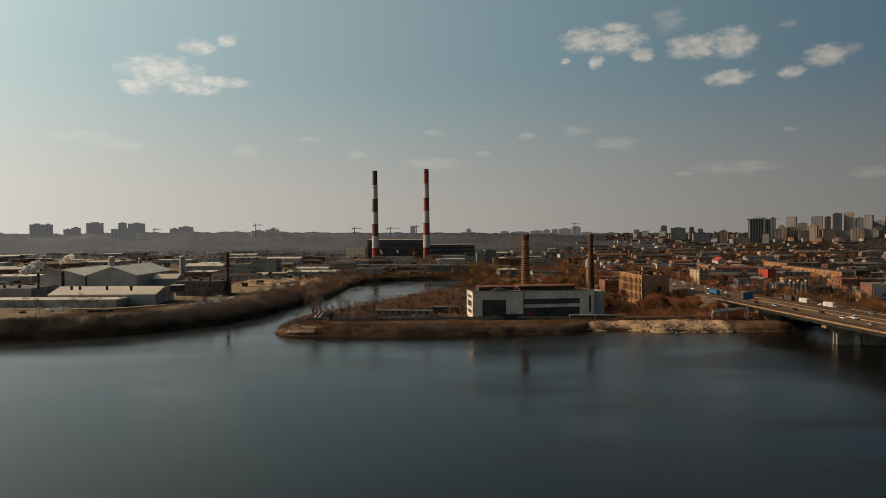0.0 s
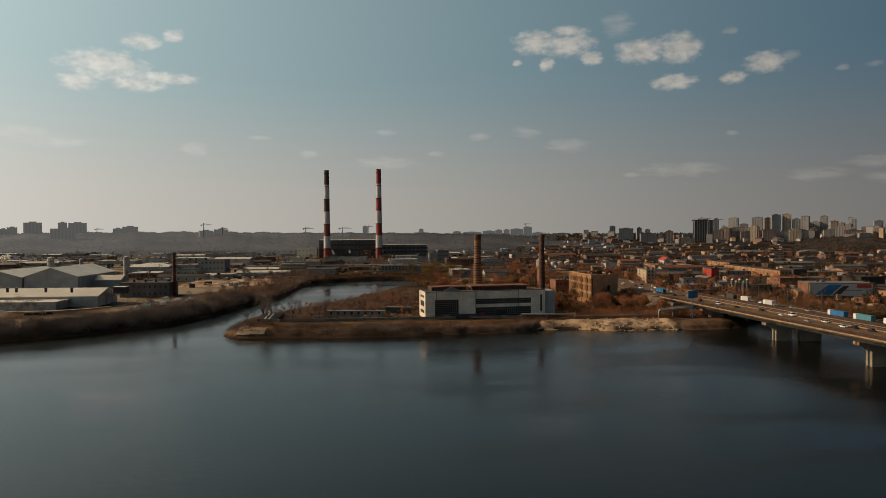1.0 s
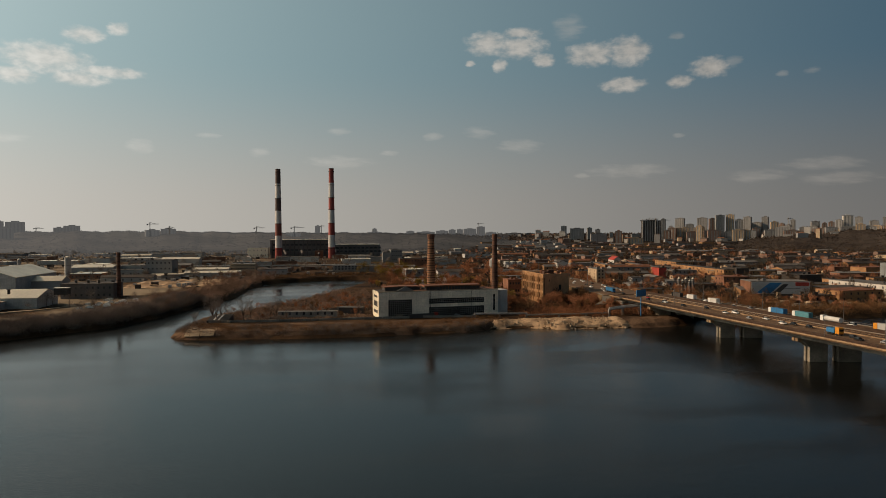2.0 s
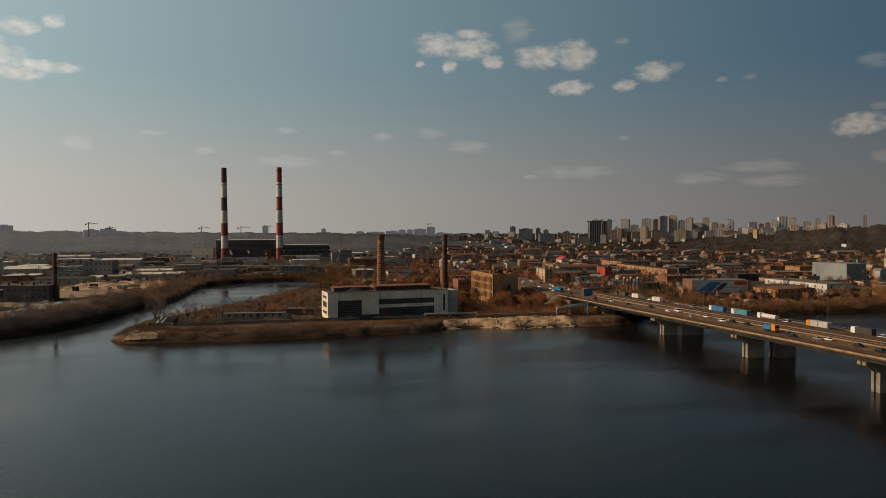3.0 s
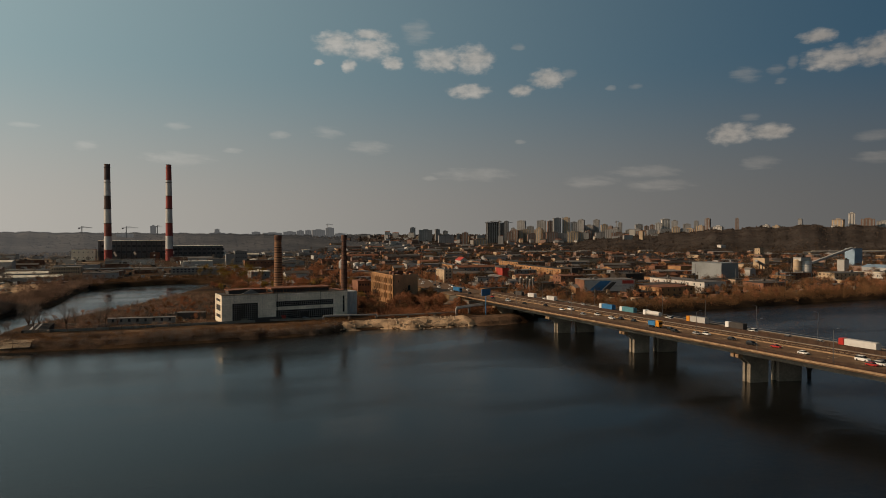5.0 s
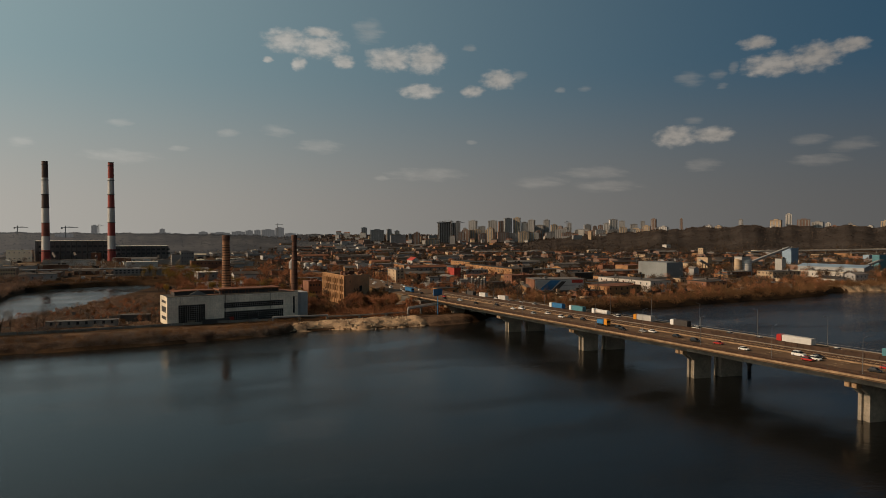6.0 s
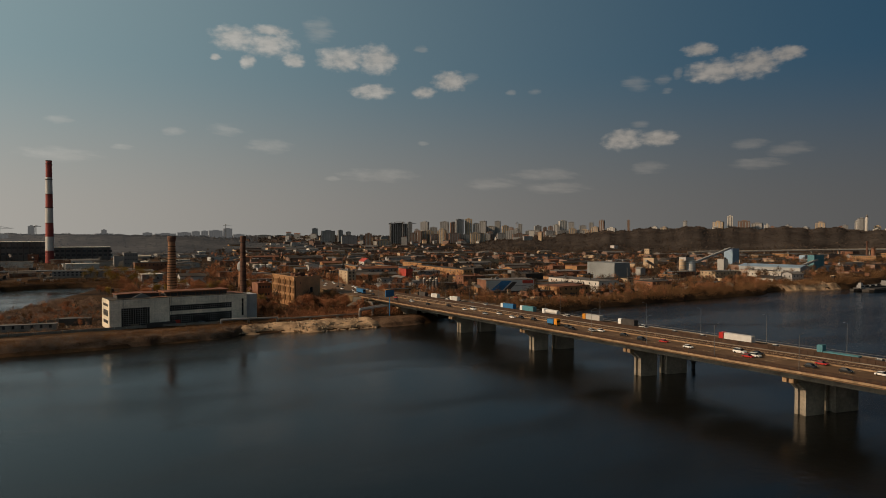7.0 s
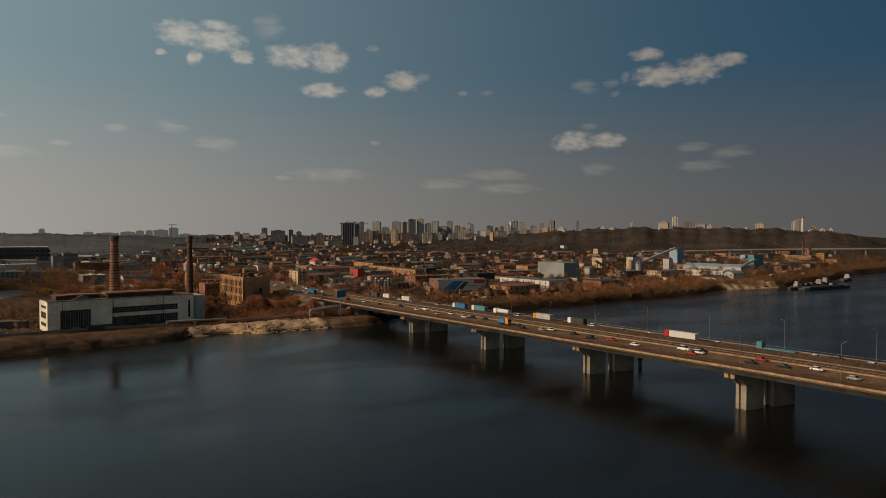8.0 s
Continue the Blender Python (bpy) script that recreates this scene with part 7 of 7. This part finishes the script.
pipeline([(93.8, 436.7, 4.0), (94, 436.7, 6.5), (110.3, 434.2, 6.5), (127.9, 431.4, 6.5), (128.1, 431.4, 4.0)], 0.62, HAZE_WALL, "pale insulated pipe raised over the quay road")
pipeline([(127.8, 428.3, 6.0), (148.6, 426.9, 6.0), (167.5, 426.9, 6.0), (182.3, 427.2, 6.2)], 0.6, CONCRETE, "grey pipe along the sand heaps")
pipeline([(182.2, 424.2, 5.5), (182.5, 424.5, 8.6), (195.1, 431, 9.0), (210.1, 437.1, 9.2), (220.9, 442.5, 8.6)], 0.6, SHEET_GREY, "pale insulated pipe arching to the bridge end")
pipeline([(184.4, 428.2, 5.0), (184.7, 428.4, 9.0), (197.3, 435, 9.4), (212.4, 442.2, 9.6), (223.1, 447.7, 9.0)], 0.7, SHEET_GREY, "second insulated pipe to the bridge end")

rr = random.Random(3)
for x, y, w, h, t in ((-41, 474.9, 14, 2.8, 4), (-23.2, 481.2, 18, 3.0, 6), (-3.2, 495.2, 20, 2.6, 10), (-15.7, 528.7, 26, 2.2, 8), (13.5, 540, 16, 2.6, 12), (-36.4, 456.9, 12, 2.4, 2), (-56.9, 466.3, 14, 2.0, 8), (1.6, 555.6, 22, 2.0, 20), (18.8, 509.5, 12, 2.4, 10)):
    ruin = thing("ruined_wall", x, y, ground(x, y), t, "broken grey concrete foundation wall among brushwood", "ruin", "ruins on the spit")
    n = int(w / 2.5)
    for i in range(n):
        if rr.random() < 0.82:
            part("wall_block", Shape().box(-w / 2 + i * 2.5, -w / 2 + i * 2.5 + 2.3, 0, 0.6 + rr.random() * 0.5, -1, h * rr.uniform(0.5, 1.0)), CONCRETE, ruin)
for i in range(90):
    x, y = rr.uniform(-80, 28), rr.uniform(440, 580)
    if shore_distance(np.array([x]), np.array([y]))[0] > 5:
        st = thing("rubble_block", x, y, ground(x, y), rr.uniform(0, 90), "pale concrete block lying among brushwood", "rubble", "rubble on the spit")
        a = rr.uniform(0.4, 1.4)
        part("block", Shape().loft([[(-a, -a * 0.7, -0.3), (a, -a * 0.6, -0.3), (a * 0.9, a * 0.7, -0.3), (-a, a * 0.6, -0.3)], [(-a * 0.8, -a * 0.5, a), (a * 0.9, -a * 0.5, a * 0.8), (a * 0.8, a * 0.6, a * 0.9), (-a * 0.9, a * 0.5, a * 0.7)]]), PALE_CONCRETE, st)

# Parked cars by the powerhouse and on the quay.
for x, y, m, lab in ((76.6, 445.5, CAR_DARK, "dark car parked by the powerhouse"), (83.8, 446.1, CAR_SILVER, "silver car parked by the powerhouse"), (91, 446.5, CAR_DARK, "black car parked by the powerhouse"), (49.8, 445, CAR_DARK, "dark car parked by the powerhouse"), (58.1, 445.2, RED_SHEET, "red car parked by the powerhouse")):
    c = make_car(m, lab)
    c["group"] = "parked cars"
    c.matrix_world = pose(x, y, 4.3, 0, 0, 90)


# Barges moored on the far bank.
def barge(x, y, turn, L, W, label, cabin):
    b = thing("barge", x, y, 0, turn, label, "barge", "moored barges")

    def ring(u, w, z0, z1):
        return [(u, -w, z0), (u, w, z0), (u, w * 1.05, z1), (u, -w * 1.05, z1)]

    part("hull", Shape().loft([ring(-L / 2, W * 0.3, 0.2, 2.6), ring(-L / 2 + 4, W / 2, -1, 2.2), ring(L / 2 - 4, W / 2, -1, 2.2), ring(L / 2, W * 0.3, 0.2, 2.6)]), DARK_IRON, b)
    part("rub_strake", Shape().box(-L / 2 + 5, L / 2 - 5, -W / 2 - 0.3, -W / 2 - 0.05, 1.2, 1.6), RUBBER, b)
    part("cargo_coaming", Shape().box(-L / 2 + 8, L / 2 - 14, -W * 0.4, W * 0.4, 2.2, 3.4), DARK_SHELL, b)
    if cabin:
        k = part("wheelhouse", Shape().box(L / 2 - 12, L / 2 - 6, -W * 0.35, W * 0.35, 2.2, 6.0).box(L / 2 - 11, L / 2 - 8, -W * 0.25, W * 0.25, 6.0, 8.6), HAZE_WALL, b)
        part("cabin_window", Shape().box(L / 2 - 11.5, L / 2 - 6.5, -W * 0.35 - 0.08, -W * 0.35 - 0.004, 4.2, 5.2), GLASS_DARK, k)
        part("mast", Shape().rod((L / 2 - 9, 0, 8.6), (L / 2 - 9, 0, 13), 0.12), DARK_IRON, b)


barge(788, 388, -3, 90, 12, "long black barge moored at the far bank", False)
barge(752, 402, -4, 24, 7, "small tug with a white wheelhouse", True)
barge(792, 408, -3, 62, 11, "dark work barge with a white deckhouse", True)
barge(838, 420, -6, 46, 10, "dark work barge with a white deckhouse", True)
barge(948, 440, 12, 36, 9, "dark tug moored off the far bank", True)
for i, (x, y) in enumerate(((772, 404), (786, 405), (800, 406), (812, 389))):
    cabin = building("deck_cabin", x, y, 2.4, -20, 6, 4.5, 2.6, SHEET_STEEL, ROOF_DARK, label="grey deck cabin on a moored barge", category="cabin", rows=1, cols=3, sink=0.2, kit=False)


# Steam over the west bank works.
def steam(a, b, r0, r1, n, seed):
    """A drifting plume from a to b: rounded billows that swell and break up."""
    rng, s = random.Random(seed), Shape()
    a, b = Vector(a), Vector(b)
    for i in range(n):
        u = rng.random()
        wide = r0 + (r1 - r0) * math.sin(min(1.0, u * 1.25) * 1.9)
        c = a.lerp(b, u) + Vector((rng.gauss(0, 0.36), rng.gauss(0, 0.36), rng.gauss(0, 0.32))) * wide
        r = rng.uniform(0.2, 0.44) * wide
        s.tube(c.x, c.y, [(c.z + r * math.sin(t), max(0.02, r * math.cos(t))) for t in (-1.5, -1.05, -0.6, -0.2, 0.2, 0.6, 1.05, 1.5)], 14)
    tagged(new("steam_plume", s.mesh("steam_plume", STEAM, True)), "white steam drifting from a works vent", "steam", kind="stuff")


steam((-358.7, 613.4, 27.0), (-347, 618, 34), 2.4, 4.4, 420, 1)
steam((-367.2, 692.8, 32), (-358, 696.9, 39), 1.5, 2.9, 320, 2)


# Roof vents and parked vehicles on the west bank.
def roof_vent(x, y, z):
    v = thing("roof_vent", x, y, z, 0, "dark square ventilator on a works roof", "vent", "roof vents")
    part("duct", Shape().box(-0.7, 0.7, -0.7, 0.7, -1.5, 1.6), DARK_IRON, v)
    part("cowl", Shape().box(-1.1, 1.1, -1.1, 1.1, 1.6, 2.1), HAZE_WALL, v)


for x, y, z in ((-271.1, 526.3, 19.4), (-264.4, 525.5, 19.4), (-243.2, 524.1, 19.2), (-224.4, 522.7, 19.0), (-355.2, 581.2, 16.8), (-341.5, 579.3, 16.8), (-324.6, 576.8, 16.8), (-208.6, 605.9, 19.4), (-198.9, 605.4, 19.4), (-190.3, 604.5, 19.4)):
    roof_vent(x, y, z)
vent_house = building("roof_ventilator", -191.8, 526.3, 17.6, -0.3, 9.3, 6, 3.2, DARK_SHELL, SHEET_PALE, label="long dark ventilator house on a shed roof", category="vent", sink=1.5, kit=False)


def yard_rows(name, mat, x0, x1, y0, y1, n, seed, label):
    rng, s = random.Random(seed), Shape()
    for _ in range(n):
        x, y = rng.uniform(x0, x1), rng.uniform(y0, y1)
        if shore_distance(np.array([x]), np.array([y]))[0] < 14:
            continue
        z = ground(x, y)
        s.box(x - 2.2, x + 2.2, y - 0.9, y + 0.9, z, z + 0.9).box(x - 1.2, x + 1.4, y - 0.8, y + 0.8, z + 0.9, z + 1.5)
    tagged(new(name, s.mesh(name, mat)), label, "cars", kind="stuff")


yard_rows("yard_cars", CAR_WHITE, -379, -259, 478, 502, 26, 51, "pale cars parked in the west bank yard")
yard_rows("yard_dark_cars", CAR_DARK, -379, -221, 476, 492, 10, 52, "dark cars parked in the west bank yard")
yard_rows("far_yard_cars", CAR_WHITE, -184, -136, 517, 585, 30, 53, "pale cars parked beside the boiler house")
kerb = tagged(new("quay_road", Shape().loft([[(x, y, z - 0.6), (x + 1, y + 6.5, z - 0.6), (x + 1, y + 6.5, z), (x, y, z)] for x, y, z in ((-344, 499.1, 6.7), (-309.4, 497.2, 6.7), (-261.8, 492.7, 6.8), (-229.1, 495.5, 6.8), (-206.3, 509.4, 6.8), (-191.1, 531.1, 6.8), (-179.1, 557.4, 6.8))]).mesh("quay_road", PALE_BEIGE)), "pale concrete quay road on the west bank", "road", kind="structure")
